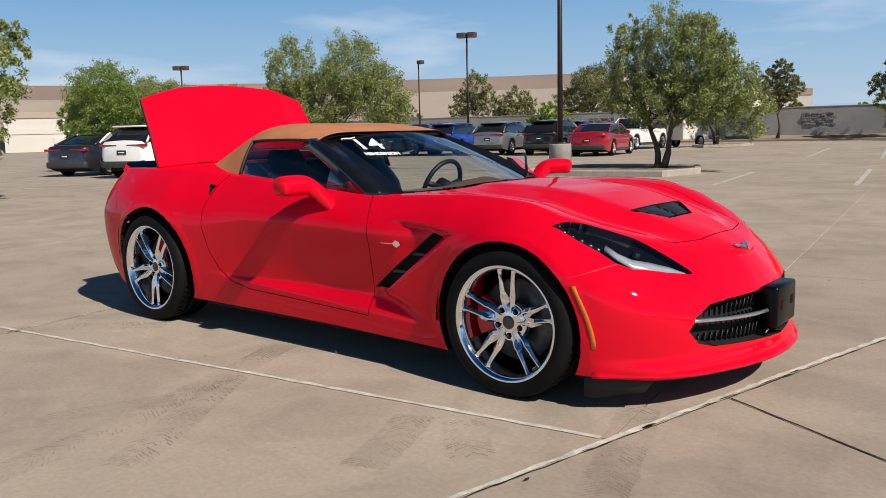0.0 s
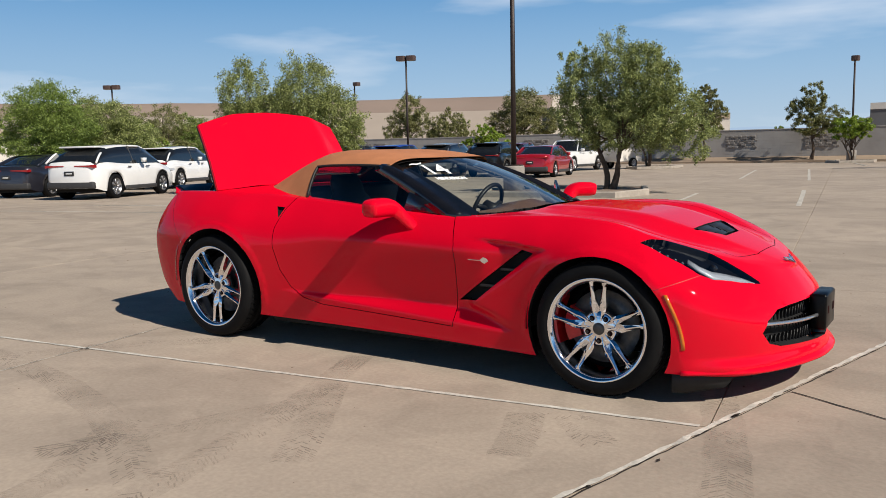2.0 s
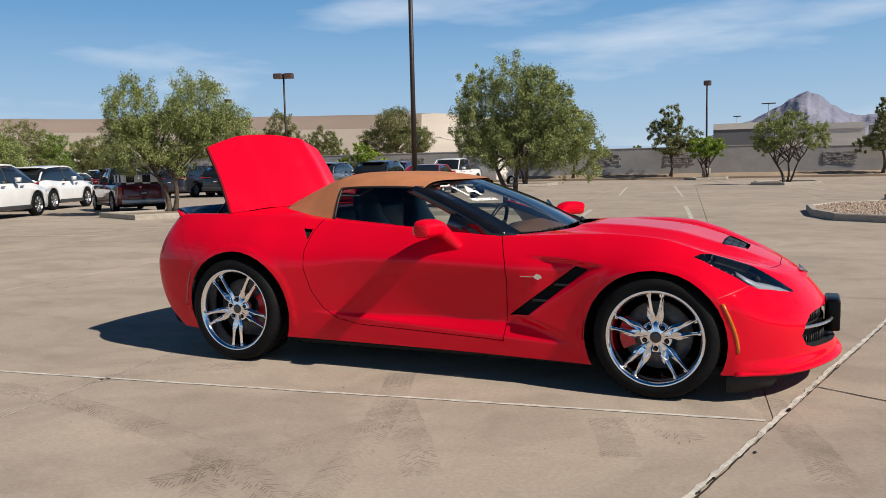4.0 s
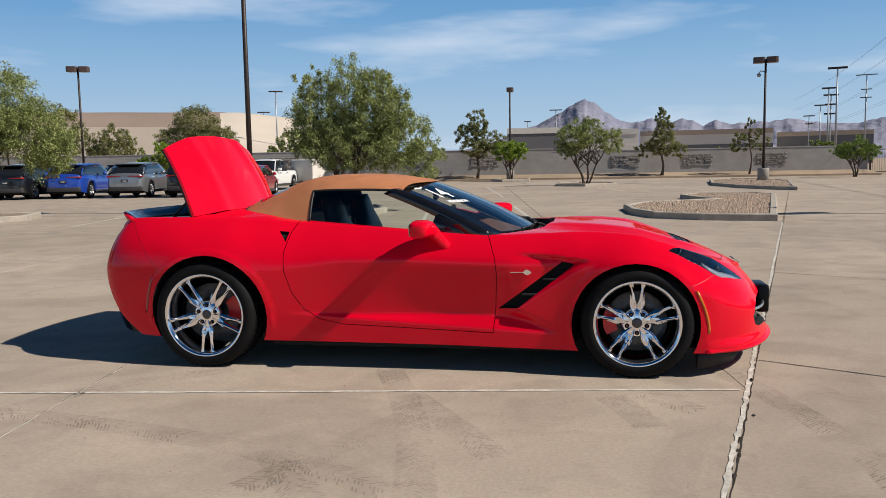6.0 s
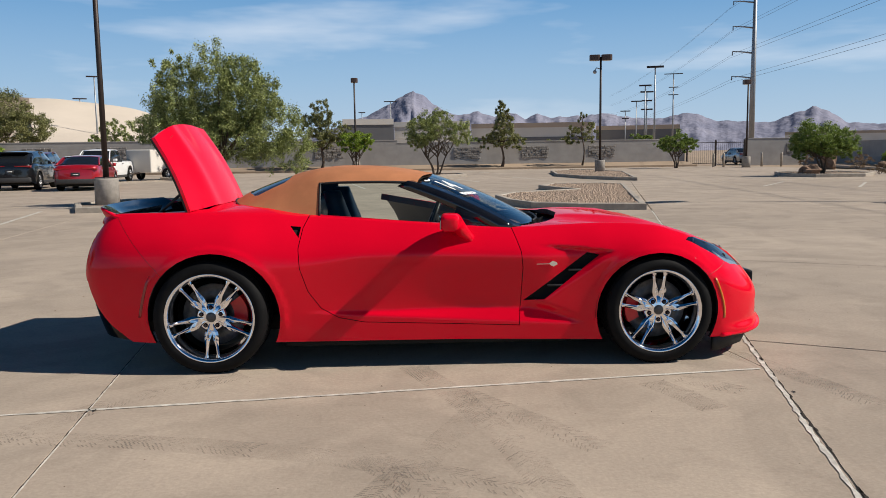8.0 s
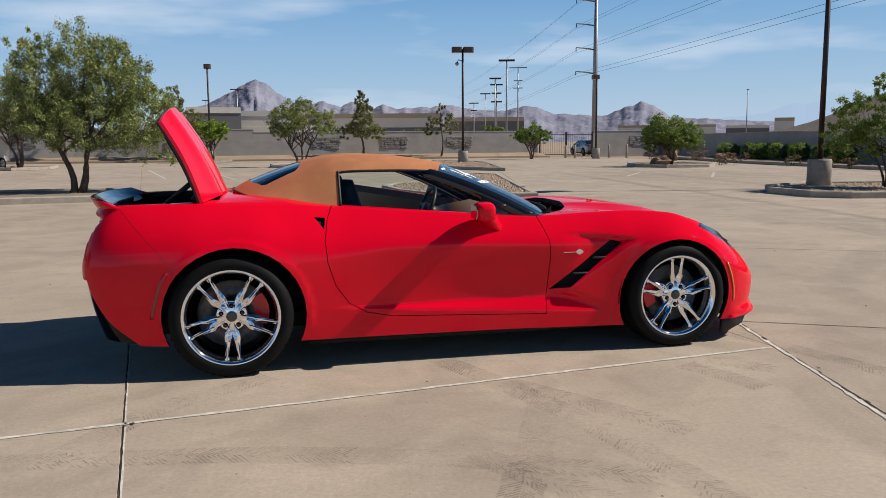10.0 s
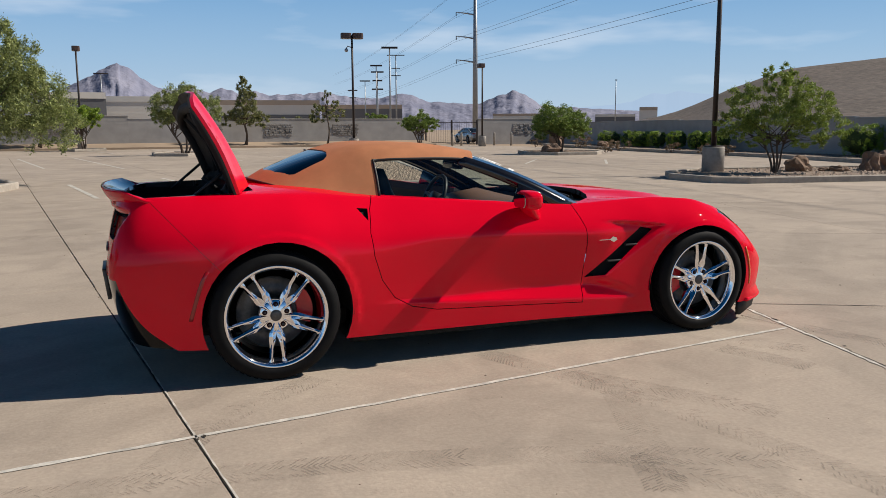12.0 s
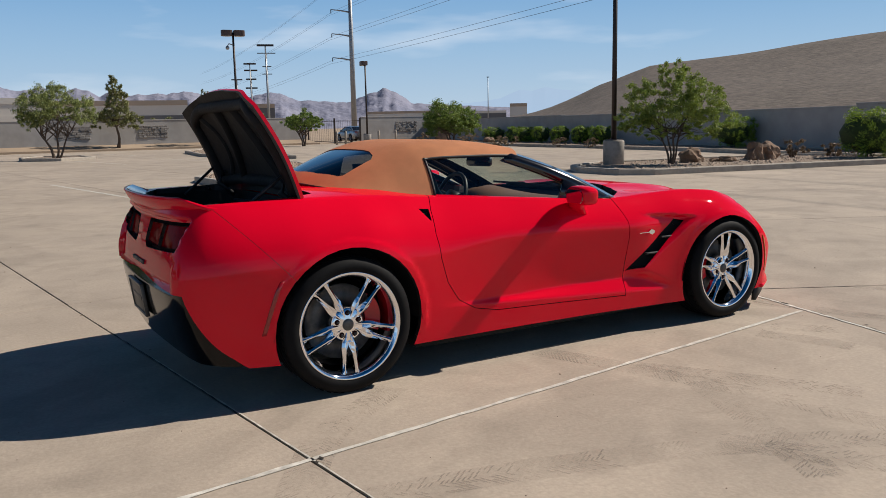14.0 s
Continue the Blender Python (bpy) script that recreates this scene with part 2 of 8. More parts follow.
def pydata(name, verts, faces, material, parent=None, label="", smooth=True):
    me = bpy.data.meshes.new(name)
    me.from_pydata([tuple(v) for v in verts], [], [tuple(f) for f in faces])
    me.materials.append(material)
    if smooth:
        me.shade_smooth()
    ob = new(name, me)
    if parent:
        ob.parent = parent
    return tagged(ob, label)


def box(bm, lo, hi, bevel=0.0, m=None, seg=2):
    """A box from corner to corner, with rounded edges."""
    lo, hi = Vector(lo), Vector(hi)
    c, s = (lo + hi) / 2, hi - lo
    tmp = bmesh.new()
    bmesh.ops.create_cube(tmp, size=1.0)
    for v in tmp.verts:
        v.co = Vector((v.co.x * s.x, v.co.y * s.y, v.co.z * s.z)) + c
    if bevel > 0:
        bmesh.ops.bevel(tmp, geom=list(tmp.edges), offset=min(bevel, 0.45 * min(s)), segments=seg, affect="EDGES", profile=0.5)
    merge(bm, tmp, m)


def merge(bm, tmp, m=None):
    if m is not None:
        tmp.transform(m)
    idx = {}
    for v in tmp.verts:
        idx[v] = bm.verts.new(v.co)
    for f in tmp.faces:
        try:
            nf = bm.faces.new([idx[v] for v in f.verts])
            nf.smooth = f.smooth
        except ValueError:
            pass
    tmp.free()


def ring_mesh(bm, rings, close_ring=True, caps=(False, False)):
    """Bridges rings of equal count."""
    vs = [[bm.verts.new(p) for p in r] for r in rings]
    n = len(rings[0])
    for a, b in zip(vs, vs[1:]):
        for i in range(n if close_ring else n - 1):
            j = (i + 1) % n
            bm.faces.new((a[i], a[j], b[j], b[i]))
    if caps[0]:
        bm.faces.new(list(reversed(vs[0])))
    if caps[1]:
        bm.faces.new(vs[-1])
    return vs


def tube(bm, pts, radii, n=8, caps=True):
    """A tapered tube along a line of points."""
    pts = [Vector(p) for p in pts]
    rings = []
    for i, p in enumerate(pts):
        d = (pts[min(i + 1, len(pts) - 1)] - pts[max(i - 1, 0)]).normalized()
        a = d.cross(Vector((0, 0, 1)))
        if a.length < 0.1:
            a = d.cross(Vector((0, 1, 0)))
        a.normalize()
        b = a.cross(d).normalized()
        r = radii[i] if hasattr(radii, "__len__") else radii
        rings.append([p + (a * math.cos(2 * math.pi * k / n) + b * math.sin(2 * math.pi * k / n)) * r for k in range(n)])
    ring_mesh(bm, rings, caps=(caps, caps))


def lathe(bm, profile, n=48, axis="y", sign=1.0, close=False):
    """Turns a profile of (radius, along) round an axis through the origin."""
    rings = []
    for k in range(n):
        a = 2 * math.pi * k / n
        ring = []
        for r, h in profile:
            if axis == "y":
                ring.append((r * math.cos(a), h * sign, r * math.sin(a)))
            else:
                ring.append((r * math.cos(a), r * math.sin(a), h))
        rings.append(ring)
    rings.append(rings[0])
    vs = [[bm.verts.new(p) for p in r] for r in rings[:-1]]
    vs.append(vs[0])
    m = len(profile)
    for a, b in zip(vs, vs[1:]):
        for i in range(m if close else m - 1):
            j = (i + 1) % m
            bm.faces.new((a[i], b[i], b[j], a[j]))
    bmesh.ops.recalc_face_normals(bm, faces=list(bm.faces))


def prism(bm, poly, lo, hi, axis="z", m=None):
    """A prism over a polygon: axis z takes (x, y), y takes (x, z), x takes (y, z)."""
    def at(p, h):
        return (p[0], p[1], h) if axis == "z" else (p[0], h, p[1]) if axis == "y" else (h, p[0], p[1])
    tmp = bmesh.new()
    a = [tmp.verts.new(at(p, lo)) for p in poly]
    b = [tmp.verts.new(at(p, hi)) for p in poly]
    n = len(poly)
    tmp.faces.new(a)
    tmp.faces.new(b)
    for i in range(n):
        tmp.faces.new((a[i], a[(i + 1) % n], b[(i + 1) % n], b[i]))
    bmesh.ops.recalc_face_normals(tmp, faces=list(tmp.faces))
    merge(bm, tmp, m)

# ---- the lot and its surroundings ----
M.update(
    concrete=mat("lot_concrete", (0.400, 0.329, 0.260), 0.85, var=0.16, scale=0.9, bump=0.25, bscale=70, bdist=0.006, piece=0.035, big=0.10, bigscale=0.16, second=(0.345, 0.284, 0.226), fine=0.10, finescale=45, scuff=0.13, place=True),
    joint=mat("joint_dirt", (0.13, 0.105, 0.08), 0.95, var=0.4, scale=8),
    sealant=mat("joint_sealant", (0.68, 0.64, 0.565), 0.8, var=0.42, scale=14, bump=0.4, bscale=60, bdist=0.004),
    crack=mat("dark_crack", (0.035, 0.028, 0.022), 0.95, var=0.3, scale=20),
    stripe=mat("white_stripe", (0.60, 0.56, 0.49), 0.8, var=0.4, scale=5, bump=0.1, bscale=60),
    soil=mat("desert_soil", (0.36, 0.27, 0.19), 0.95, var=0.25, scale=0.25, bump=0.3, bscale=8, bdist=0.03, big=0.12, bigscale=0.02),
    kerb=mat("kerb_concrete", (0.42, 0.37, 0.31), 0.9, var=0.25, scale=5, bump=0.25, bscale=50),
    gravel_bed=mat("gravel_bed", (0.30, 0.225, 0.17), 0.95, var=0.4, scale=30, bump=0.6, bscale=60, bdist=0.02),
    stone=mat("gravel_stone", (0.499, 0.371, 0.275), 0.9, piece=0.0, var=0.3, scale=20, second=(0.25, 0.19, 0.145)),
    block=mat("block_wall", (0.36, 0.342, 0.325), 0.9, var=0.12, scale=1.2, bump=0.25, bscale=20, bdist=0.01, big=0.08, bigscale=0.3),
    rubble=mat("split_block", (0.26, 0.24, 0.225), 0.95, var=0.35, scale=4, bump=0.6, bscale=12, bdist=0.03),
    steel=mat("bronze_pole", (0.045, 0.032, 0.028), 0.5, 0.3, var=0.25, scale=6),
    galv=mat("galvanised_pole", (0.36, 0.37, 0.38), 0.5, 0.6, var=0.15, scale=2),
    plinth=mat("pole_base_concrete", (0.36, 0.33, 0.295), 0.9, var=0.28, scale=6, bump=0.3, bscale=50),
    bark=mat("bark", (0.13, 0.095, 0.07), 0.95, var=0.4, scale=9, bump=0.7, bscale=30, bdist=0.02),
    olive=leaf_mat("olive_leaves", (0.08, 0.105, 0.028), (0.44, 0.49, 0.17)),
    green=leaf_mat("green_leaves", (0.075, 0.125, 0.02), (0.30, 0.39, 0.08)),
    dusty=leaf_mat("dusty_leaves", (0.08, 0.09, 0.03), (0.33, 0.33, 0.12)),
    lime=leaf_mat("lime_leaves", (0.11, 0.165, 0.028), (0.36, 0.43, 0.08)),
    bright=leaf_mat("bright_leaves", (0.09, 0.16, 0.014), (0.34, 0.45, 0.045)),
    inner_leaf=mat("inner_leaves", (0.045, 0.075, 0.012), 0.8, var=0.5, scale=14, bump=0.8, bscale=30, bdist=0.03),
    dry=leaf_mat("dry_twigs", (0.14, 0.09, 0.055), (0.28, 0.20, 0.12)),
    rock=mat("brown_rock", (0.24, 0.155, 0.105), 0.95, var=0.4, scale=3, bump=0.8, bscale=7, bdist=0.05),
    berm=mat("gravel_slope", (0.130, 0.104, 0.086), 0.95, var=0.2, scale=0.35, fine=0.35, finescale=1.6, bump=0.7, bscale=2.2, bdist=0.12, big=0.12, bigscale=0.05),
    pale_slope=mat("pale_slope", (0.37, 0.31, 0.255), 0.95, var=0.12, scale=0.05, big=0.06, bigscale=0.03),
    # lighter copy of pale_slope, with direct sun painted into the colour
    sunlit_slope=mat("sunlit_slope", (0.60, 0.52, 0.43), 0.95, var=0.14, scale=0.05, big=0.06, bigscale=0.03),
    brown_slope=mat("brown_slope", (0.25, 0.19, 0.155), 0.95, var=0.12, scale=0.05, big=0.08, bigscale=0.03),
    white_wall=mat("white_warehouse", (0.66, 0.62, 0.56), 0.9, var=0.06, scale=0.2),
    grey_wall=mat("grey_warehouse", (0.15, 0.15, 0.155), 0.9, var=0.1, scale=0.2),
    tan_wall=mat("tan_warehouse", (0.44, 0.35, 0.27), 0.9, var=0.08, scale=0.2),
    # both rock tones are bluer and paler, haze painted into the colour
    mountain=mat("haze_tinted_rock", (0.265, 0.265, 0.33), 1.0, var=0.3, scale=0.012, second=(0.19, 0.198, 0.265), spec=0.0, bump=0.55, bscale=0.02, bdist=30),
    # near-black far ridge; emission paints the pale blue haze over it
    far_mountain=mat("far_ridge_haze_glow", (0.02, 0.025, 0.03), 1.0, spec=0.0, emit=(0.36, 0.48, 0.64, 1.0)),
    lamp_head=mat("lamp_housing", (0.085, 0.052, 0.042), 0.45, var=0.2, scale=8),
    lamp_glass=mat("lamp_glass", (0.5, 0.5, 0.48), 0.3),
)



def faint_mat(name, color, low, high, scale):
    """A thin worn film through which the ground shows."""
    m = mat(name, color, 0.85, var=0.2, scale=9)
    nt = m.node_tree
    geo = nt.nodes.new("ShaderNodeNewGeometry")
    n = nt.nodes.new("ShaderNodeTexNoise")
    n.inputs["Scale"].default_value, n.inputs["Detail"].default_value = scale, 5.0
    mr = nt.nodes.new("ShaderNodeMapRange")
    mr.inputs["From Min"].default_value, mr.inputs["From Max"].default_value = 0.38, 0.66
    mr.inputs["To Min"].default_value, mr.inputs["To Max"].default_value = low, high
    tr = nt.nodes.new("ShaderNodeBsdfTransparent")
    mx = nt.nodes.new("ShaderNodeMixShader")
    nt.links.new(geo.outputs["Position"], n.inputs["Vector"])
    nt.links.new(n.outputs["Fac"], mr.inputs["Value"])
    nt.links.new(mr.outputs["Result"], mx.inputs["Fac"])
    nt.links.new(tr.outputs["BSDF"], mx.inputs[1])
    nt.links.new(nt.nodes["Principled BSDF"].outputs["BSDF"], mx.inputs[2])
    nt.links.new(mx.outputs["Shader"], nt.nodes["Material Output"].inputs["Surface"])
    return m


M.update(
    rubbermark=faint_mat("tyre_mark", (0.16, 0.13, 0.105), 0.0, 0.29, 3.2),
    smear=faint_mat("rubber_smear", (0.17, 0.14, 0.11), 0.0, 0.10, 2.1),
)
# ground: one sheet of soil to the horizon, and the lot's paving on it
bm = bmesh.new()
R = 4200
rings = []
for r in (0.5, 60, 140, 260, 500, 1000, 2000, R):
    rings.append([(r * math.cos(2 * math.pi * k / 48), r * math.sin(2 * math.pi * k / 48), -0.06 - (0 if r < 300 else 0.0)) for k in range(48)])
ring_mesh(bm, rings, caps=(True, False))
bmesh.ops.recalc_face_normals(bm, faces=list(bm.faces))
gr_ob = part("ground", bm, M["soil"], None, smooth=False)
tagged(gr_ob, "dry tan desert soil reaching the horizon", "ground", kind="structure")
bm = bmesh.new()
LOT = [(24, -45), (23.2, 6), (24.6, 15), (26.6, 26), (28.4, 40), (27.5, 54.5), (23.6, 58.6), (0, 57.3), (-20, 56.1), (-75, 52.8), (-95, 40), (-95, -45)]
bm.faces.new([bm.verts.new((x, y, -0.014)) for x, y in LOT])
bmesh.ops.recalc_face_normals(bm, faces=list(bm.faces))
pave = part("pavement", bm, M["concrete"], None, smooth=False)
tagged(pave, "worn tan concrete parking lot with tyre marks", "pavement", kind="structure")
GA = math.radians(7.3)
E1, E2 = Vector((math.cos(GA), math.sin(GA), 0)), Vector((-math.sin(GA), math.cos(GA), 0))
JX = Vector((3.298, -1.075, 0))
SLAB = 3.81
bm = bmesh.new()
gap = 0.003
box(bm, (gap, gap, -0.10), (SLAB - gap, SLAB - gap, 0.0), 0.005, None, 1)
slab_me = bpy.data.meshes.new("slab")
bm.to_mesh(slab_me)
bm.free()
slab_me.materials.append(M["concrete"])
# the older pour lies left of a long construction joint, the newer one right of it, on a grid of its own
JB, DB = Vector((3.296, -1.078)), Vector((0.237, 0.9715)).normalized()
NB = Vector((DB.y, -DB.x))


def clip(poly, co, no):
    """The part of a convex polygon that lies on the side of no."""
    res = []
    for a, b in zip(poly, poly[1:] + poly[:1]):
        da, db = (a - co).dot(no), (b - co).dot(no)
        if da >= 0:
            res.append(a)
        if da * db < 0:
            res.append(a.lerp(b, da / (da - db)))
    return res


for org, e1, e2, side, ni, nj in ((JX.xy, E1.xy, E2.xy, -1, range(-8, 5), range(-5, 11)), (JB + DB * 0.735, Vector((0.885, -0.466)), DB, 1, range(-1, 6), range(-6, 9))):
    for i in ni:
        for j in nj:
            deep = SLAB if side < 0 else 4.35
            at = org + e1 * (SLAB * i) + e2 * (deep * j)
            quad = [at + e1 * a + e2 * b for a, b in ((gap, gap), (SLAB - gap, gap), (SLAB - gap, deep - gap), (gap, deep - gap))]
            cut = clip(quad, JB + NB * (side * 0.008), NB * side)
            if len(cut) < 3:
                continue
            ang = math.atan2(e1.y, e1.x)
            if side < 0 and len(cut) == 4 and all((a - b).length < 1e-6 for a, b in zip(cut, quad)):
                s = new("slab", slab_me)
            else:
                inv = Matrix.Rotation(-ang, 2)
                bm = bmesh.new()
                prism(bm, [tuple(inv @ (p - at)) for p in cut], -0.10, 0.0, "z")
                me = bpy.data.meshes.new("slab")
                bm.to_mesh(me)
                bm.free()
                me.materials.append(M["concrete"])
                s = new("slab", me)
            s.parent = pave
            s.matrix_local = Matrix.Translation((at.x, at.y, 0)) @ Matrix.Rotation(ang, 4, "Z")


def strip(name, a, b, width, material, z, wob=0.3, seed=0, step=0.06, parent=None):
    """A ragged strip along the ground from a to b."""
    rnd = random.Random(seed)
    a, b = Vector((*a, z)), Vector((*b, z))
    d = (b - a)
    n = max(2, int(d.length / step))
    nrm = Vector((-d.y, d.x, 0)).normalized()
    bm = bmesh.new()
    left, right = [], []
    for k in range(n + 1):
        p = a + d * (k / n) + nrm * (wob * width * 0.25 * math.sin(k * 0.13 + seed))
        left.append(bm.verts.new(p + nrm * width * (0.5 + wob * (rnd.random() - 0.5))))
        right.append(bm.verts.new(p - nrm * width * (0.5 + wob * (rnd.random() - 0.5))))
    for k in range(n):
        bm.faces.new((right[k], right[k + 1], left[k + 1], left[k]))
    return part(name, bm, material, parent, smooth=False)


def grid(i, j):
    p = JX + E1 * (SLAB * i) + E2 * (SLAB * j)
    return (p.x, p.y)


seal = thing("joint_sealant", "pale cracked sealant and a painted sunlit edge in the slab joints", "joint sealant", kind="structure")
def along(v, off=0.0):
    p = JB + DB * v + NB * off
    return (p.x, p.y)


strip("sealant_strip", grid(-4.2, 0), grid(-0.01, 0), 0.027, M["sealant"], 0.003, 0.35, 1, step=0.10, parent=seal)
strip("sealant_strip", along(-6), along(13), 0.025, M["sealant"], 0.0034, 0.55, 2, step=0.05, parent=seal)
# cross joint: this thin pale strip is painted as the groove's sunlit wall
side = E1.xy * 0.007
strip("sealant_strip", Vector(grid(-1, -0.4)) + side, Vector(grid(-1, 0.5)) + side, 0.007, M["sealant"], 0.003, 0.5, 3, parent=seal)
strip("crack_line", grid(-1, -2.5), grid(-1, 4.0), 0.005, M["crack"], 0.002, 1.2, 5, parent=seal)
strip("crack_line", along(-6, 0.021), along(20, 0.021), 0.007, M["crack"], 0.0022, 1.0, 6, parent=seal)
for k in range(7):
    strip("crack_line", JB + DB * 0.735 + DB * (4.35 * (k - 3)) + NB * 0.03, JB + DB * 0.735 + DB * (4.35 * (k - 3)) + Vector((0.885, -0.466)) * 9.0, 0.006, M["crack"], 0.0021, 1.2, 30 + k, step=0.12, parent=seal)
# broken edges of the construction joint, where the sealant has gone
rnd = random.Random(91)
for k in range(18):
    v = rnd.uniform(-4.5, 4.0) if k > 8 else rnd.uniform(-2.2, -0.2)
    c = JB + DB * v + NB * rnd.uniform(0.010, 0.028)
    bm = bmesh.new()
    lx, ly = rnd.uniform(0.003, 0.010), rnd.uniform(0.012, 0.05)
    bm.faces.new([bm.verts.new((*(c + NB * (lx * rnd.uniform(0.5, 1.2) * math.cos(a)) + DB * (ly * rnd.uniform(0.5, 1.2) * math.sin(a))), 0.0046)) for a in [2 * math.pi * q / 9 for q in range(9)]])
    part("chipped_edge", bm, M["crack"], seal, smooth=False)
for k, (x, y) in enumerate(((3.25, -1.25), (3.31, -1.00), (-0.47, -1.60), (-0.44, -1.57), (3.24, -1.55))):
    rnd = random.Random(k)
    bm = bmesh.new()
    bm.faces.new([bm.verts.new((x + (0.004 + 0.011 * rnd.random()) * math.cos(a), y + (0.004 + 0.020 * rnd.random()) * math.sin(a), 0.0042)) for a in [2 * math.pi * q / 11 for q in range(11)]])
    part("chipped_edge", bm, M["crack"] if k > 1 else M["sealant"], seal, smooth=False)

# faint rubber marks where wheels have turned
marks = thing("tyre_marks", "faint dark tyre marks on the concrete", "tyre marks", kind="structure")


def tyre_mark(pts, width, seed):
    """Fine ribs of a tread print along a curve, with worn gaps."""
    rnd = random.Random(seed)
    fx, fy = spline(range(len(pts)), [p[0] for p in pts]), spline(range(len(pts)), [p[1] for p in pts])
    bm = bmesh.new()
    u = 0.0
    while u < len(pts) - 1.02:
        p = Vector((fx(u), fy(u), 0.0025))
        d = Vector((fx(u + 0.01), fy(u + 0.01), 0.0025)) - p
        n = Vector((-d.y, d.x, 0)).normalized()
        t = d.normalized()
        fade = noise.noise(Vector((u * 2.3, seed, 0))) + 0.25
        for s in (-0.84, -0.5, -0.17, 0.17, 0.5, 0.84):
            if rnd.random() < 0.9 * fade + 0.25:
                c = p + n * (s * width * 0.5)
                q = [c + n * (a * width * 0.075) + t * (e * 0.0045 + a * 0.012 * (1 if s > 0 else -1)) for a, e in ((-1, -1), (1, -1), (1, 1), (-1, 1))]
                bm.faces.new([bm.verts.new(v) for v in q])
        u += 0.022 / (d.length / 0.01)
    tagged(part("tread_print", bm, M["rubbermark"], marks, smooth=False), kind="stuff")
    bm = bmesh.new()
    rows = []
    for k in range(60):
        u = (len(pts) - 1.02) * k / 59
        p = Vector((fx(u), fy(u), 0.0017))
        d = Vector((fx(u + 0.01), fy(u + 0.01), 0.0017)) - p
        n = Vector((-d.y, d.x, 0)).normalized()
        rows.append([p + n * (width * (0.52 + 0.10 * noise.noise(Vector((u * 4, seed, s))) ) * s) for s in (-1, 1)])
    ring_mesh(bm, rows, close_ring=False)
    part("rubber_smear", bm, M["smear"], marks, smooth=False)


TRACKS = ([(1.2, -0.85), (1.46, -1.55), (1.62, -2.1), (1.73, -2.62), (1.8, -3.1), (1.8, -3.8)], [(1.0, -2.3), (1.2, -2.62), (1.36, -2.86), (1.5, -3.5)],
          [(3.21, -0.6), (3.39, -1.17), (3.52, -1.65), (3.62, -2.3), (3.6, -3.2)], [(0.2, -0.95), (-0.33, -1.37), (-0.72, -1.97)], [(4.3, -0.8), (4.6, -1.5), (4.7, -2.2)],
          [(-1.2, -1.9), (-0.1, -2.05), (0.64, -2.24), (1.2, -2.46), (1.67, -2.72)], [(1.52, -1.75), (1.3, -2.24), (1.05, -2.76)], [(2.54, -1.3), (2.66, -1.6), (2.72, -1.8)], [(2.74, -1.24), (2.9, -1.42), (3.0, -1.52)],
          [(1.44, -1.37), (1.75, -1.85), (2.03, -2.29)])
for k, line in enumerate(TRACKS):
    tyre_mark(line, 0.17, k + 1)

# loose grit and pebbles on the concrete
rnd = random.Random(77)
vs, fs = [], []
for k in range(420):
    x, y = rnd.uniform(-6.0, 8.0), rnd.uniform(-4.6, 7.0)
    r = 0.003 + 0.009 * rnd.random() ** 4
    b0, tw = len(vs), rnd.uniform(0, 6.28)
    for q in range(5):
        a = tw + 2 * math.pi * q / 5
        vs.append((x + r * rnd.uniform(0.7, 1.4) * math.cos(a), y + r * rnd.uniform(0.7, 1.4) * math.sin(a), 0.0002))
    vs.append((x, y, 0.0002 + 0.7 * r))
    for q in range(5):
        fs.append((b0 + q, b0 + (q + 1) % 5, b0 + 5))
grit = pydata("grit", vs, fs, M["gravel_bed"], None, "", smooth=False)
tagged(grit, "scattered brown grit on the concrete", "grit", kind="stuff")

# painted stripes of the parking bays
stripes = thing("bay_stripes", "faded white parking bay stripes", "bay stripes", kind="structure")
for a, b in (((1.25, 12.6), (0.35, 18.5)), ((-1.15, 11.9), (-1.9, 16.6)), ((-3.2, 26.5), (-5.2, 38.0)), ((-0.6, 25.0), (-2.9, 38.9)), ((-9.5, 7.2), (-16.5, 5.6)), ((-8.5, 9.6), (-15.5, 8.0)),
             ((-1.0, 45.0), (-3.2, 56.0)), ((3.2, 44.0), (1.2, 54.0)), ((6.8, 43.0), (5.2, 52.0)), ((4.2, 30.5), (3.0, 37.0)), ((2.6, 58.0), (0.4, 68.0)), ((6.0, 57.0), (4.4, 66.0)), ((10.2, 55.0), (8.8, 63.0)),
             ((7.6, 31.2), (6.4, 36.4)), ((13.4, 22.0), (15.8, 25.6)), ((16.0, 20.5), (18.2, 24.0)), ((-6.8, 9.6), (-8.0, 14.6)), ((-9.2, 11.0), (-10.2, 15.4))):
    strip("stripe", a, b, 0.10, M["stripe"], 0.004, 0.12, 7, 0.5, stripes)


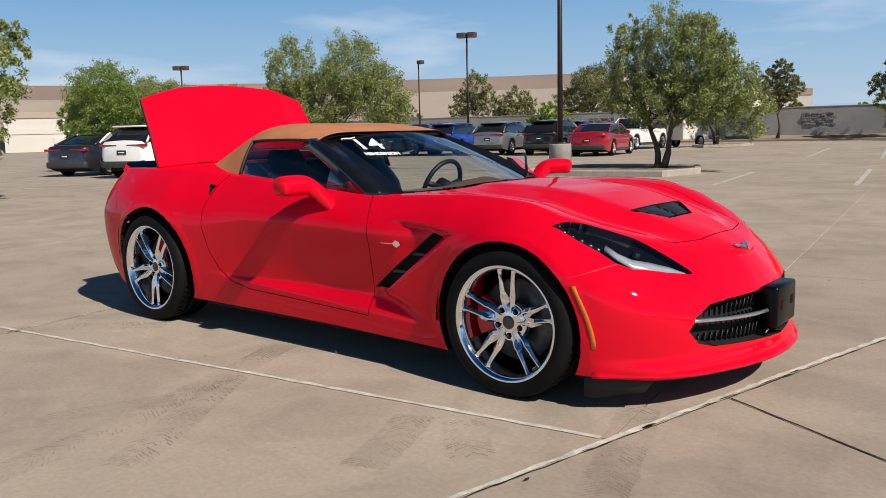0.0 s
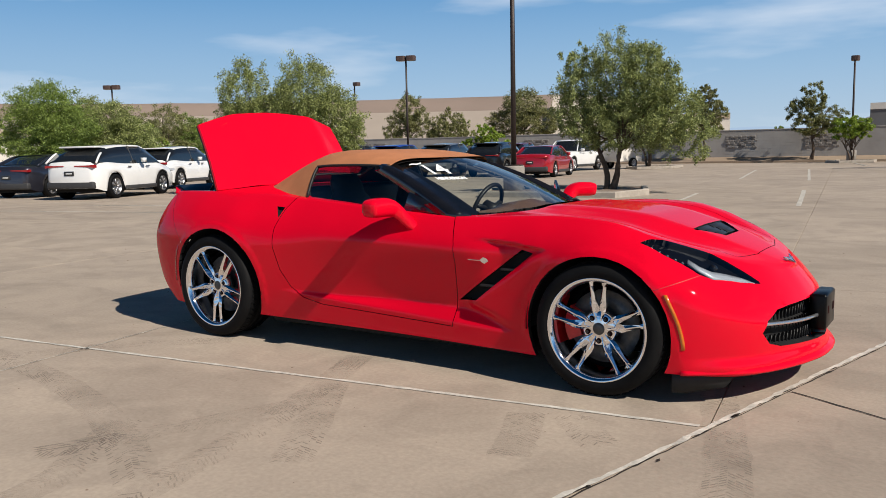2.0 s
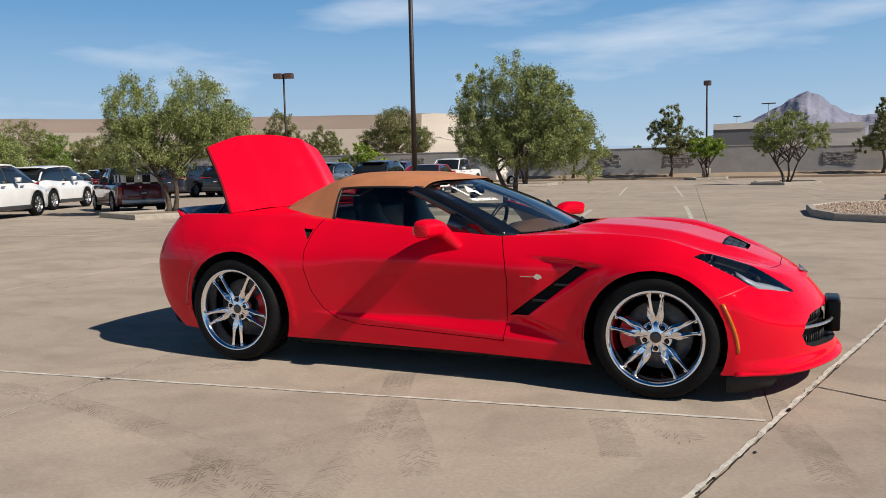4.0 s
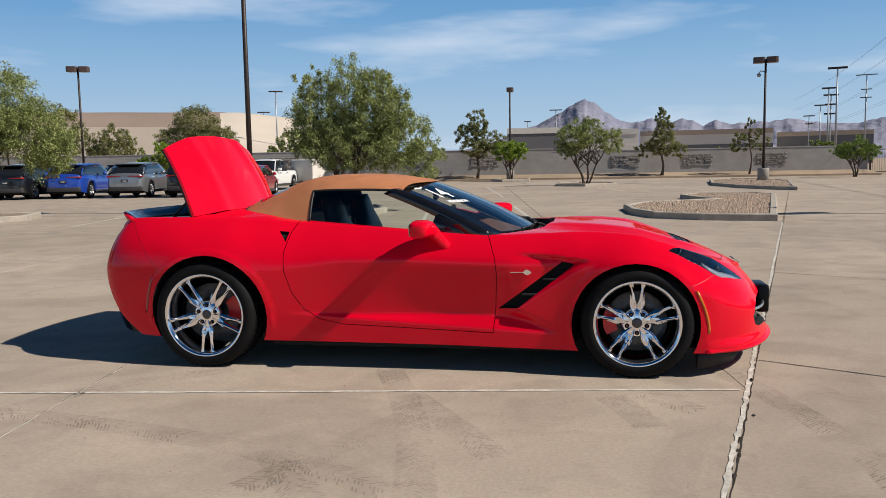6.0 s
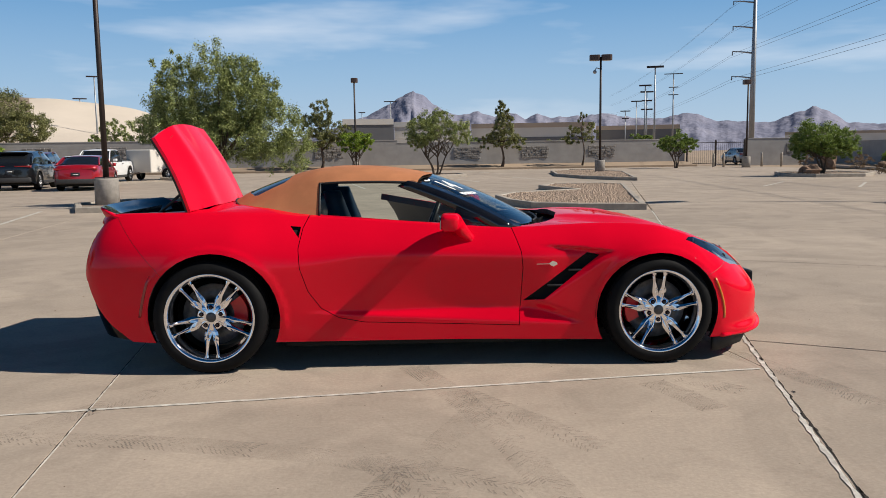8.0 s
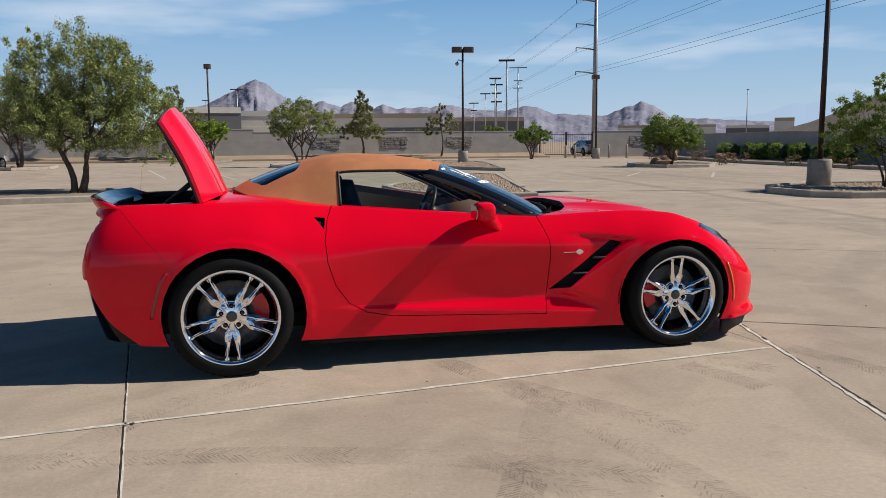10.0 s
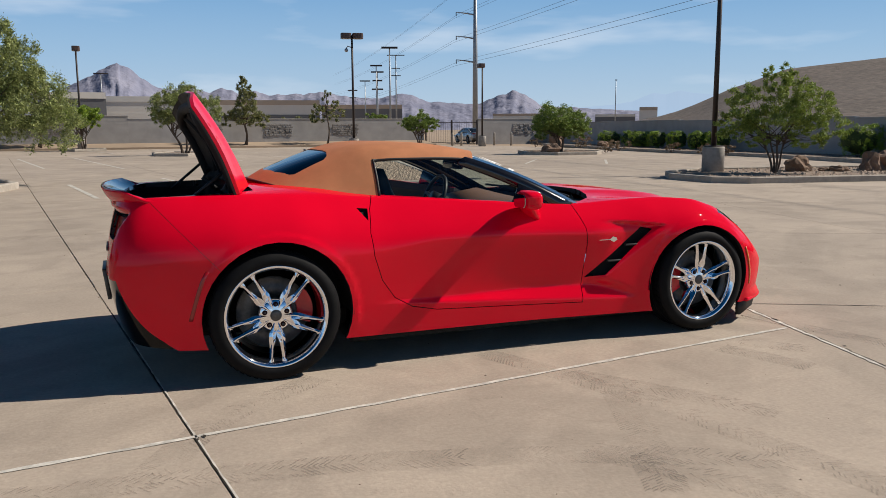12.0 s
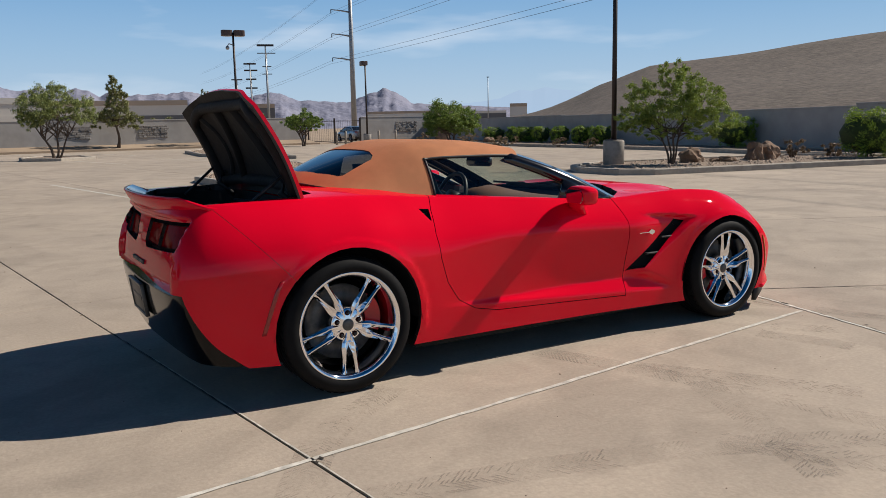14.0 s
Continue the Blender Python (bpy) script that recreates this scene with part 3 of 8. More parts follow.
def island(name, poly, label, bed="gravel_bed", stones=0, seed=0, h=0.15):
    """A kerbed planting island: a kerb ring with a gravel bed inside."""
    t = thing(name, label, "island", kind="structure")
    poly = convex_list(poly)
    inner = draw_in(poly, 0.16)
    bm = bmesh.new()
    n = len(poly)
    rings = [[(x, y, 0.0) for x, y in poly], [(x, y, h - 0.02) for x, y in poly], [(x, y, h) for x, y in draw_in(poly, 0.02)], [(x, y, h) for x, y in draw_in(poly, 0.145)], [(x, y, h - 0.02) for x, y in inner], [(x, y, 0.02) for x, y in inner]]
    ring_mesh(bm, rings)
    bmesh.ops.recalc_face_normals(bm, faces=list(bm.faces))
    part("kerb", bm, M["kerb"], t, "pale concrete kerb", smooth=False)
    bm = bmesh.new()
    bm.faces.new([bm.verts.new((x, y, h - 0.05)) for x, y in inner])
    bmesh.ops.recalc_face_normals(bm, faces=list(bm.faces))
    part("bed", bm, M[bed], t, "gravel bed", smooth=False)
    if stones:
        rnd = random.Random(seed)
        xs, ys = [p[0] for p in inner], [p[1] for p in inner]
        vs, fs = [], []
        cnt = 0
        while cnt < stones:
            x, y = rnd.uniform(min(xs), max(xs)), rnd.uniform(min(ys), max(ys))
            if not in_poly(inner, x, y):
                continue
            cnt += 1
            r = 0.02 + 0.035 * rnd.random() ** 2
            z = h - 0.05 + 0.3 * r
            b0 = len(vs)
            sx, sy, sz, tw = r * rnd.uniform(0.7, 1.3), r * rnd.uniform(0.7, 1.3), r * rnd.uniform(0.6, 1.0), rnd.uniform(0, 6.28)
            for k in range(5):
                a = tw + 2 * math.pi * k / 5
                vs.append((x + sx * math.cos(a), y + sy * math.sin(a), z - 0.2 * sz + 0.3 * sz * rnd.random()))
            vs.append((x + 0.2 * r * rnd.random(), y, z + sz))
            for k in range(5):
                fs.append((b0 + k, b0 + (k + 1) % 5, b0 + 5))
        o = pydata("gravel", vs, fs, M["stone"], t, "loose tan gravel", smooth=False)
        tagged(o, kind="stuff")
    return t


def convex_list(poly):
    area = sum(a[0] * b[1] - b[0] * a[1] for a, b in zip(poly, poly[1:] + poly[:1]))
    return list(poly) if area > 0 else list(poly)[::-1]


def draw_in(poly, d):
    n, res = len(poly), []
    for k in range(n):
        a, b, c = Vector(poly[k - 1]), Vector(poly[k]), Vector(poly[(k + 1) % n])
        e1, e2 = (b - a).normalized(), (c - b).normalized()
        n1, n2 = Vector((-e1.y, e1.x)), Vector((-e2.y, e2.x))
        w = n1 + n2
        w = w / max(0.35, w.dot(n1))
        res.append(tuple(b + w * d))
    return res


def in_poly(poly, x, y):
    c = False
    for (x1, y1), (x2, y2) in zip(poly, poly[1:] + poly[:1]):
        if (y1 > y) != (y2 > y) and x < (x2 - x1) * (y - y1) / (y2 - y1) + x1:
            c = not c
    return c


island("planting_island", [(3.45, 16.3), (3.55, 14.2), (3.95, 12.9), (4.9, 12.2), (6.35, 11.85), (8.75, 22.8), (8.2, 24.0), (6.3, 24.0), (5.6, 22.4), (5.9, 20.6), (6.3, 19.4), (5.2, 18.6), (4.1, 17.9)], "kerbed island filled with tan gravel", stones=5200, seed=3)
island("planting_island", [(8.8, 37.0), (9.3, 32.8), (10.3, 30.0), (11.0, 29.2), (13.4, 40.5), (12.8, 46.0), (11.5, 47.5), (9.8, 44.5)], "kerbed island round a lamp pole", stones=2600, seed=4)
island("planting_island", [(-7.6, 15.6), (-6.8, 13.7), (-3.2, 14.2), (-2.9, 15.8), (-3.7, 17.9), (-6.8, 17.4)], "kerbed island with a tree", stones=0)
island("planting_island", [(-15.7, 12.5), (-13.2, 11.4), (-12.0, 13.2), (-12.8, 14.9), (-14.2, 14.5)], "kerbed island with a tree")
island("planting_island", [(0.9, 38.9), (2.5, 37.9), (4.2, 39.1), (3.9, 42.1), (2.1, 43.1), (0.9, 41.5)], "kerbed island with a small tree")
island("planting_island", [(-4.4, 54.0), (-3.4, 52.6), (-1.5, 53.4), (-1.6, 56.2), (-4.0, 56.8)], "kerbed island with trees")
island("planting_island", [(-13.4, 41.6), (-12.2, 40.2), (-10.6, 41.4), (-10.9, 44.6), (-13.0, 44.4)], "kerbed island with a tree")
island("planting_island", [(12.3, 12.0), (12.3, 10.4), (12.9, 9.8), (16.0, 9.2), (19.2, 8.6), (22.0, 8.0), (22.8, 10.2), (21.8, 12.8), (17.8, 13.7), (14.8, 14.1), (13.0, 13.1)], "kerbed rock garden island with a lamp pole", stones=900, seed=5)
island("planting_island", [(18.4, 31.6), (19.3, 29.9), (21.5, 29.8), (23.1, 31.8), (22.5, 34.6), (19.7, 35.0)], "kerbed island with a round tree", stones=600, seed=6)
# long bed along the far right wall
island("planting_bed", [(21.4, -14.0), (24.4, -14.0), (24.8, 2.0), (26.3, 12.0), (28.8, 20.0), (30.8, 35.0), (34.0, 51.0), (30.5, 52.0), (27.0, 36.0), (25.4, 22.0), (23.4, 13.0), (21.6, 3.0)], "gravel bed below the wall", stones=1200, seed=7)
# soil verge that rises to the foot of the block wall
WALL_N = [(-85, 54.7), (-40, 57.4), (-20, 58.6), (0, 59.8), (23.9, 61.2)]
bm = bmesh.new()
rows = []
for k, (x, y) in enumerate(WALL_N):
    a, b = Vector(WALL_N[max(0, k - 1)]), Vector(WALL_N[min(4, k + 1)])
    n = Vector(((b - a).y, -(b - a).x)).normalized()
    rows.append([(x + n.x * o, y + n.y * o, z) for o, z in ((2.7, -0.02), (2.7, 0.13), (2.5, 0.15), (2.4, 0.11), (1.2, 0.26), (0.0, 0.40))])
ring_mesh(bm, rows, close_ring=False)
bmesh.ops.recalc_face_normals(bm, faces=list(bm.faces))
tagged(part("verge", bm, M["soil"], None, smooth=False), "bare soil verge below the wall", "verge", kind="structure")


def block_wall(name, pts, heights, panels=True, seed=0):
    """A grey block wall with a cap and panels of rough split block."""
    t = thing(name, "grey concrete block wall with rough panels", "wall", kind="structure")
    for k, (a, b) in enumerate(zip(pts, pts[1:])):
        a, b = Vector((*a, 0)), Vector((*b, 0))
        h = heights[k]
        d = b - a
        ang = math.degrees(math.atan2(d.y, d.x))
        m = Matrix.Translation(a) @ pose(0, 0, 0, 0, 0, ang)
        bm = bmesh.new()
        box(bm, (0, -0.10, -0.1), (d.length, 0.10, h), 0)
        part("wall_run", bm, M["block"], t, smooth=False, local=m)
        bm = bmesh.new()
        box(bm, (0, -0.13, h), (d.length, 0.13, h + 0.07), 0.01)
        part("cap", bm, M["block"], t, smooth=False, local=m)
        bm = bmesh.new()
        z = 0.2
        while z < h - 0.05:
            box(bm, (0, -0.103, z), (d.length, -0.0, z + 0.010), 0)
            z += 0.2
        part("course_joint", bm, M["block"], t, smooth=False, local=m)
        if panels:
            rnd = random.Random(seed + k)
            s = -1.0 + 5.57 * math.ceil((a.x + 2.4) / 5.57) - a.x
            while s + 2.8 < d.length:
                bm = bmesh.new()
                for j in range(6):
                    u = 0.0
                    while u < 2.15:
                        w = rnd.uniform(0.22, 0.42)
                        if rnd.random() < 0.96:
                            z0 = h - 1.31 + 0.158 * j
                            box(bm, (s + u, -0.10 - rnd.uniform(0.01, 0.08), z0), (s + min(u + w, 2.3) - 0.015, 0.0, z0 + 0.146), 0.022, None, 1)
                        u += w
                part("rough_panel", bm, M["rubble"], t, "panel of rough split block", smooth=False, local=m)
                s += 5.57
    return t


block_wall("wall_north", WALL_N, [2.55, 2.5, 2.36, 2.15])
block_wall("wall_north_2", [(28.9, 60.9), (36.2, 61.2)], [2.15], True, 9)
block_wall("wall_east", [(36.2, 61.2), (34.5, 53.5), (31.4, 36.0), (28.9, 21.0), (26.9, 13.5), (25.0, 3.0), (24.4, -16.0)], [1.9, 1.75, 1.7, 1.65, 1.75, 1.9], False)


# ---- gate in the gap of the walls ----
def gate(a, b, h=2.0):
    """A black steel gate: end posts, rails and upright bars."""
    a, b = Vector((*a, 0)), Vector((*b, 0))
    d = b - a
    t = thing("metal_gate", "black steel bar gate between the walls", "gate", tuple(a), math.degrees(math.atan2(d.y, d.x)))
    for x in (0.0, 0.5 * d.length, d.length):
        bm = bmesh.new()
        box(bm, (x - 0.06, -0.06, -0.05), (x + 0.06, 0.06, h + 0.12), 0.01)
        part("post", bm, M["steel"], t, smooth=False)
    for z in (0.18, h - 0.12):
        bm = bmesh.new()
        box(bm, (0, -0.025, z - 0.025), (d.length, 0.025, z + 0.025), 0.004)
        part("rail", bm, M["steel"], t, smooth=False)
    n = int(d.length / 0.16)
    for k in range(1, n):
        bm = bmesh.new()
        box(bm, (-0.005, -0.005, 0.1), (0.005, 0.005, h), 0)
        o = part("bar", bm, M["steel"], t, smooth=False)
        o.location = (d.length * k / n, 0, 0)
    return t


gate((24.05, 61.0), (28.8, 60.8))
for x, y in ((23.9, 54.6), (24.8, 54.9), (27.9, 55.3), (29.3, 55.0)):
    bm = bmesh.new()
    lathe(bm, [(0.0001, -0.05), (0.085, -0.05), (0.085, 0.95), (0.06, 1.02), (0.0001, 1.04)], 16, "z")
    o = part("bollard", bm, M["kerb"], None)
    o.location = (x, y, 0)
    tagged(o, "pale concrete-filled bollard beside the gate", "bollard", "bollards at the gate")


# ---- trees and shrubs ----
def leaves(blobs, count, size, seed, ragged=0.35):
    """Vertices and faces of many small leaves, scattered in lumpy clumps within ellipsoids."""
    rs = np.random.RandomState(seed)
    vol = np.array([b[3] * b[4] * b[5] for b in blobs]) ** 0.75
    vol = vol / vol.sum()
    pts = []
    for b, v in zip(blobs, vol):
        n = int(count * v)
        clumps = max(6, n // 70)
        d = rs.normal(size=(clumps, 3))
        d /= np.linalg.norm(d, axis=1)[:, None]
        r = rs.uniform(0.25, 1.0, clumps) ** 0.45 * (1 + ragged * (rs.rand(clumps) - 0.55))
        c = d * r[:, None]
        which = rs.randint(0, clumps, n)
        p = c[which] + rs.normal(scale=0.072, size=(n, 3))
        pts.append(p * np.array(b[3:6]) + np.array(b[0:3]))
    p = np.concatenate(pts)
    n = len(p)
    a = rs.normal(size=(n, 3))
    a[:, 2] -= 0.35
    a /= np.linalg.norm(a, axis=1)[:, None]
    b = np.cross(a, rs.normal(size=(n, 3)))
    b /= np.linalg.norm(b, axis=1)[:, None]
    s = size * rs.uniform(0.6, 1.3, n)[:, None]
    v = np.stack([p - a * s, p + b * s * 0.30, p + a * s, p - b * s * 0.30], 1).reshape(-1, 3)
    f = np.arange(4 * n).reshape(-1, 4)
    return v, f


def tree(name, at, stems, blobs, leaf, count, size, label, category="tree", seed=0, turn=0.0, trunk_r=0.09, z0=0.10):
    """A tree: leaning tapered stems with limbs that reach into a crown of leaves."""
    t = thing(name, label, category, (*at, 0), turn)
    rnd = random.Random(seed)
    bm = bmesh.new()
    for sx, sy, sz, r in stems:
        x0, y0 = 0.10 * sx, 0.10 * sy
        pts, rad = [], []
        for k in range(7):
            q = k / 6
            pts.append((x0 + sx * q ** 1.15 + 0.05 * math.sin(5 * q + sx) * sz, y0 + sy * q ** 1.15 + 0.04 * math.sin(4 * q + 1) * sz, z0 - 0.12 + sz * q))
            rad.append(r * (1.35 - q) if q < 0.1 else r * (1.08 - 0.62 * q))
        tube(bm, pts, rad, 9)
        end = Vector(pts[-1])
        mid = Vector(pts[4])
        near = sorted(blobs, key=lambda b: (Vector(b[:3]) - end).length)[:4]
        for b in near:
            for k in range(3):
                goal = Vector(b[:3]) + Vector((rnd.uniform(-0.6, 0.6) * b[3], rnd.uniform(-0.6, 0.6) * b[4], rnd.uniform(-0.3, 0.6) * b[5]))
                start = end.lerp(mid, rnd.random())
                m1 = start.lerp(goal, 0.5) + Vector((rnd.uniform(-0.1, 0.1), rnd.uniform(-0.1, 0.1), 0.12)) * sz * 0.5
                tube(bm, [start, m1, goal], [r * 0.40, r * 0.24, r * 0.07], 6)
    part("trunk", bm, M["bark"], t, "grey-brown bark trunk and limbs")
    v, f = leaves(blobs, int(count * 1.9), size * 0.70, seed)
    pydata("crown", v, f, M[leaf], t, "crown of small leaves", smooth=False)
    return t


tree("tree", (-4.3, 16.4), [(0.45, 0.2, 1.5, 0.10), (-0.35, 0.35, 1.45, 0.09)],
     [(-0.75, 0.15, 2.6, 0.85, 0.9, 1.2), (0.1, 0.1, 3.2, 0.75, 0.85, 1.1), (0.95, 0.2, 3.35, 0.55, 0.6, 0.75), (-0.95, 0.0, 3.55, 0.45, 0.5, 0.5), (0.85, 0.3, 2.75, 0.95, 1.0, 1.15), (1.6, 0.2, 2.0, 0.9, 0.9, 1.0), (1.5, 0.1, 2.8, 0.6, 0.7, 0.8), (2.3, 0.3, 1.55, 0.6, 0.7, 0.75), (-0.45, 0.0, 1.85, 0.85, 0.8, 0.7), (0.7, 0.0, 1.8, 1.05, 0.9, 0.85), (-1.2, 0.5, 2.25, 0.55, 0.7, 0.8)],
     "olive", 44000, 0.056, "leaning twin-trunk olive tree on a kerbed island", seed=11)
tree("tree", (-14.2, 13.9), [(-0.45, 0.25, 1.6, 0.085), (0.25, -0.15, 1.6, 0.085)],
     [(-1.0, 0.0, 3.15, 0.8, 0.8, 1.1), (-1.1, 0.2, 2.1, 0.95, 0.9, 0.9), (0.85, -0.1, 3.1, 1.05, 1.0, 1.2), (1.75, -0.2, 2.25, 0.95, 0.9, 1.05), (0.1, 0.1, 2.3, 1.15, 1.05, 1.05), (2.1, -0.2, 1.75, 0.7, 0.7, 0.6)],
     "olive", 46000, 0.058, "two-lobed olive tree on a kerbed island", seed=12, turn=40)
tree("tree", (2.5, 40.2), [(-0.535, 0.107, 1.39, 0.0749), (0.214, 0.107, 1.5, 0.0642), (0.856, 0.107, 1.6, 0.0535)],
     [(-0.642, 0, 2.68, 1.02, 0.963, 0.909), (0.214, 0.214, 2.94, 0.856, 0.856, 0.856), (1.34, 0, 2.35, 0.749, 0.749, 0.802), (-0.963, 0.107, 2.03, 0.642, 0.642, 0.535)],
     "olive", 14000, 0.072, "small olive tree with three thin stems", seed=13)
tree("tree", (8.35, 58.4), [(0, 0.084, 2.02, 0.109)],
     [(0, 0, 4.54, 0.588, 0.588, 0.924), (0.084, 0, 3.44, 0.882, 0.84, 1.09), (0, 0, 2.44, 1.26, 1.09, 0.84), (1.18, 0.168, 2.02, 0.756, 0.672, 0.588), (-1.34, 0, 2.18, 0.588, 0.588, 0.672)],
     "dusty", 7000, 0.12, "narrow pointed tree before the block wall", seed=14, z0=0.32)
tree("tree", (-5.85, 57.4), [(0.10, 0.10, 2.0, 0.115)],
     [(0.1, 0, 4.6, 0.85, 0.9, 1.0), (-0.75, 0.1, 3.6, 1.0, 1.1, 1.0), (0.85, 0, 3.3, 1.25, 1.1, 0.95), (0.0, 0, 2.55, 1.5, 1.3, 0.75), (1.5, 0.0, 2.6, 0.8, 0.8, 0.6)],
     "dusty", 8500, 0.12, "rounded dusty-green tree before the block wall", seed=15, z0=0.32)
tree("tree", (-13.3, 57.1), [(0.08, 0.08, 2.4, 0.11)],
     [(0.2, 0, 5.1, 0.75, 0.8, 0.8), (-0.5, 0.1, 4.2, 1.0, 1.0, 0.95), (0.75, 0, 3.9, 1.1, 1.0, 0.95), (0.0, 0, 3.1, 1.45, 1.2, 0.6)],
     "dusty", 8500, 0.12, "brown-tinged tree before the block wall", seed=26, z0=0.32)
tree("tree", (-2.95, 54.2), [(-0.294, 0, 1.18, 0.0686), (0.294, 0.098, 1.18, 0.0686), (0, 0.196, 1.18, 0.0588)],
     [(0, 0, 2.35, 1.23, 1.08, 0.735), (-0.686, 0, 1.96, 0.686, 0.686, 0.49), (0.784, 0, 2.06, 0.686, 0.686, 0.539)],
     "bright", 4500, 0.12, "bright green round-headed small tree", seed=16)
tree("tree", (14.8, 58.6), [(0, 0.098, 3.14, 0.0686)],
     [(-0.588, 0, 2.55, 0.882, 0.784, 0.882), (0.686, 0, 2.74, 0.882, 0.784, 0.882), (0, 0, 3.92, 0.441, 0.392, 0.882), (-1.18, 0.098, 2.25, 0.588, 0.588, 0.588)],
     "dusty", 1900, 0.13, "thin sparse young tree before the wall", seed=17, z0=0.32)
tree("tree", (20.6, 53.2), [(-0.392, 0, 1.08, 0.0686), (0.294, 0.098, 1.08, 0.0686), (0, 0.294, 1.08, 0.0588)],
     [(0, 0, 1.91, 1.18, 1.08, 0.735), (-0.784, 0.098, 1.67, 0.784, 0.784, 0.588), (0.882, 0, 1.67, 0.735, 0.784, 0.588)],
     "green", 6000, 0.10, "low round green tree near the gate", seed=18)
tree("tree", (20.6, 31.9), [(-0.371, 0, 1.06, 0.0636), (0.265, 0.106, 1.06, 0.0636), (0, 0.265, 1.06, 0.053), (0.106, -0.212, 1.06, 0.053)],
     [(-0.265, 0, 1.85, 1.17, 1.06, 0.763), (0.795, 0, 1.7, 0.901, 0.954, 0.636), (-0.848, 0.106, 1.59, 0.795, 0.848, 0.53), (0.212, 0, 1.38, 1.17, 1.06, 0.477), (0.95, 0, 1.25, 0.7, 0.7, 0.45), (-0.85, 0, 1.2, 0.7, 0.7, 0.42)],
     "green", 17000, 0.075, "dense bright green round tree on an island", seed=19)
tree("tree", (15.4, 11.7), [(-0.229, 0.104, 1.04, 0.0364), (-0.052, 0.104, 1.14, 0.0364), (0.125, 0, 1.14, 0.0416), (0.312, 0.208, 1.04, 0.0312)],
     [(0.05, 0, 2.55, 0.42, 0.42, 0.45), (0.30, 0.1, 2.15, 0.62, 0.60, 0.55), (-0.62, 0.104, 1.92, 0.62, 0.60, 0.55), (0.78, -0.104, 1.78, 0.70, 0.70, 0.55), (1.20, 0, 1.30, 0.55, 0.55, 0.45), (-1.10, 0.104, 1.40, 0.52, 0.52, 0.40), (0, 0, 1.45, 0.95, 0.80, 0.45), (-0.55, 0.0, 1.05, 0.5, 0.5, 0.25), (0.75, 0.0, 0.98, 0.5, 0.5, 0.25)],
     "lime", 17000, 0.055, "many-stemmed green desert tree in the rock garden", seed=20, turn=-40)
tree("tree", (-12.4, 42.4), [(0.1, 0.1, 1.8, 0.09), (-0.5, 0.2, 1.8, 0.08), (0.4, -0.1, 1.8, 0.07)],
     [(0.0, 0.0, 3.7, 1.5, 1.4, 1.2), (-1.5, 0.2, 3.0, 1.4, 1.2, 1.1), (1.3, 0.0, 2.7, 1.4, 1.2, 1.0)],
     "olive", 11000, 0.10, "olive tree behind the parked cars", seed=21)
for k, (x, y, s, leaf, label) in enumerate(((-24.9, 12.6, 0.78, "green", "round green tree on an island beside the parked sedan"), (-25.2, 15.2, 0.70, "olive", "round olive tree behind the white car"), (-44.6, 30.4, 0.72, "bright", "bright green tree behind the parked cars"),
                                            (-45.0, 33.2, 0.95, "dusty", "dusty tree behind the parked cars"), (-45.7, 36.2, 0.85, "green", "green tree behind the parked cars"), (-46.5, 40.5, 0.8, "dusty", "dusty tree behind the parked cars"))):
    tree("tree", (x, y), [(0.2 * s, 0.1 * s, 1.8 * s, 0.14)],
         [(0.0, 0.0, 3.9 * s, 1.9 * s, 1.8 * s, 1.4 * s), (-1.6 * s, 0.3, 3.0 * s, 1.6 * s, 1.5 * s, 1.25 * s), (1.5 * s, 0.0, 2.9 * s, 1.7 * s, 1.5 * s, 1.25 * s), (0.2, 0.0, 2.1 * s, 2.3 * s, 1.8 * s, 1.0 * s)],
         leaf, 34000 if k < 2 else 12000, 0.066 if k < 2 else 0.10, label, seed=22 + k, turn=35 * k)
tree("tree", (-12.2, 1.9), [(0.2, 0.2, 1.6, 0.11), (-0.3, 0.1, 1.7, 0.10)],
     [(0.3, 0.5, 3.2, 0.95, 1.0, 0.75), (0.6, 1.0, 2.5, 0.75, 0.75, 0.9), (0.5, 0.8, 1.5, 0.75, 0.65, 0.75), (-0.9, -0.3, 2.8, 1.2, 1.2, 1.1), (-0.6, -0.2, 1.7, 1.1, 1.0, 0.8), (0.9, 1.3, 3.0, 0.45, 0.45, 0.5)],
     "olive", 22000, 0.07, "drooping silver-green tree beside the lot", seed=25)
for k, (x, y, h, w, leaf) in enumerate(((-42.7, 84, 8.4, 7.6, "dusty"), (-57, 80, 8.6, 5.5, "dusty"), (-31.5, 56.2, 3.5, 3.4, "bright"), (-51, 80, 6.4, 4.5, "dusty"), (-47, 72, 5.2, 2.6, "dusty"), (-30, 80, 5.4, 3.4, "olive"), (-27, 84, 3.4, 2.2, "bright"), (-55, 62, 4.4, 2.6, "green"), (-64, 56, 4.8, 3.0, "olive"), (-20, 86, 3.6, 1.8, "dusty"), (-14, 88, 3.2, 2.2, "green"), (-70, 40, 5.0, 3.2, "olive"), (-62, 30, 4.6, 3.0, "green"))):
    tree("tree", (x, y), [(0.1, 0.1, 0.45 * h, 0.11)], [(0, 0, 0.78 * h, 0.36 * w, 0.36 * w, 0.25 * h), (-0.3 * w, 0, 0.55 * h, 0.36 * w, 0.34 * w, 0.22 * h), (0.3 * w, 0, 0.55 * h, 0.36 * w, 0.34 * w, 0.22 * h)],
         leaf, int((3200 if leaf != "dusty" else 2200) * (1 + 1.6 * max(0, w - 3.4))), 0.17, "far tree along the west wall", seed=40 + k)
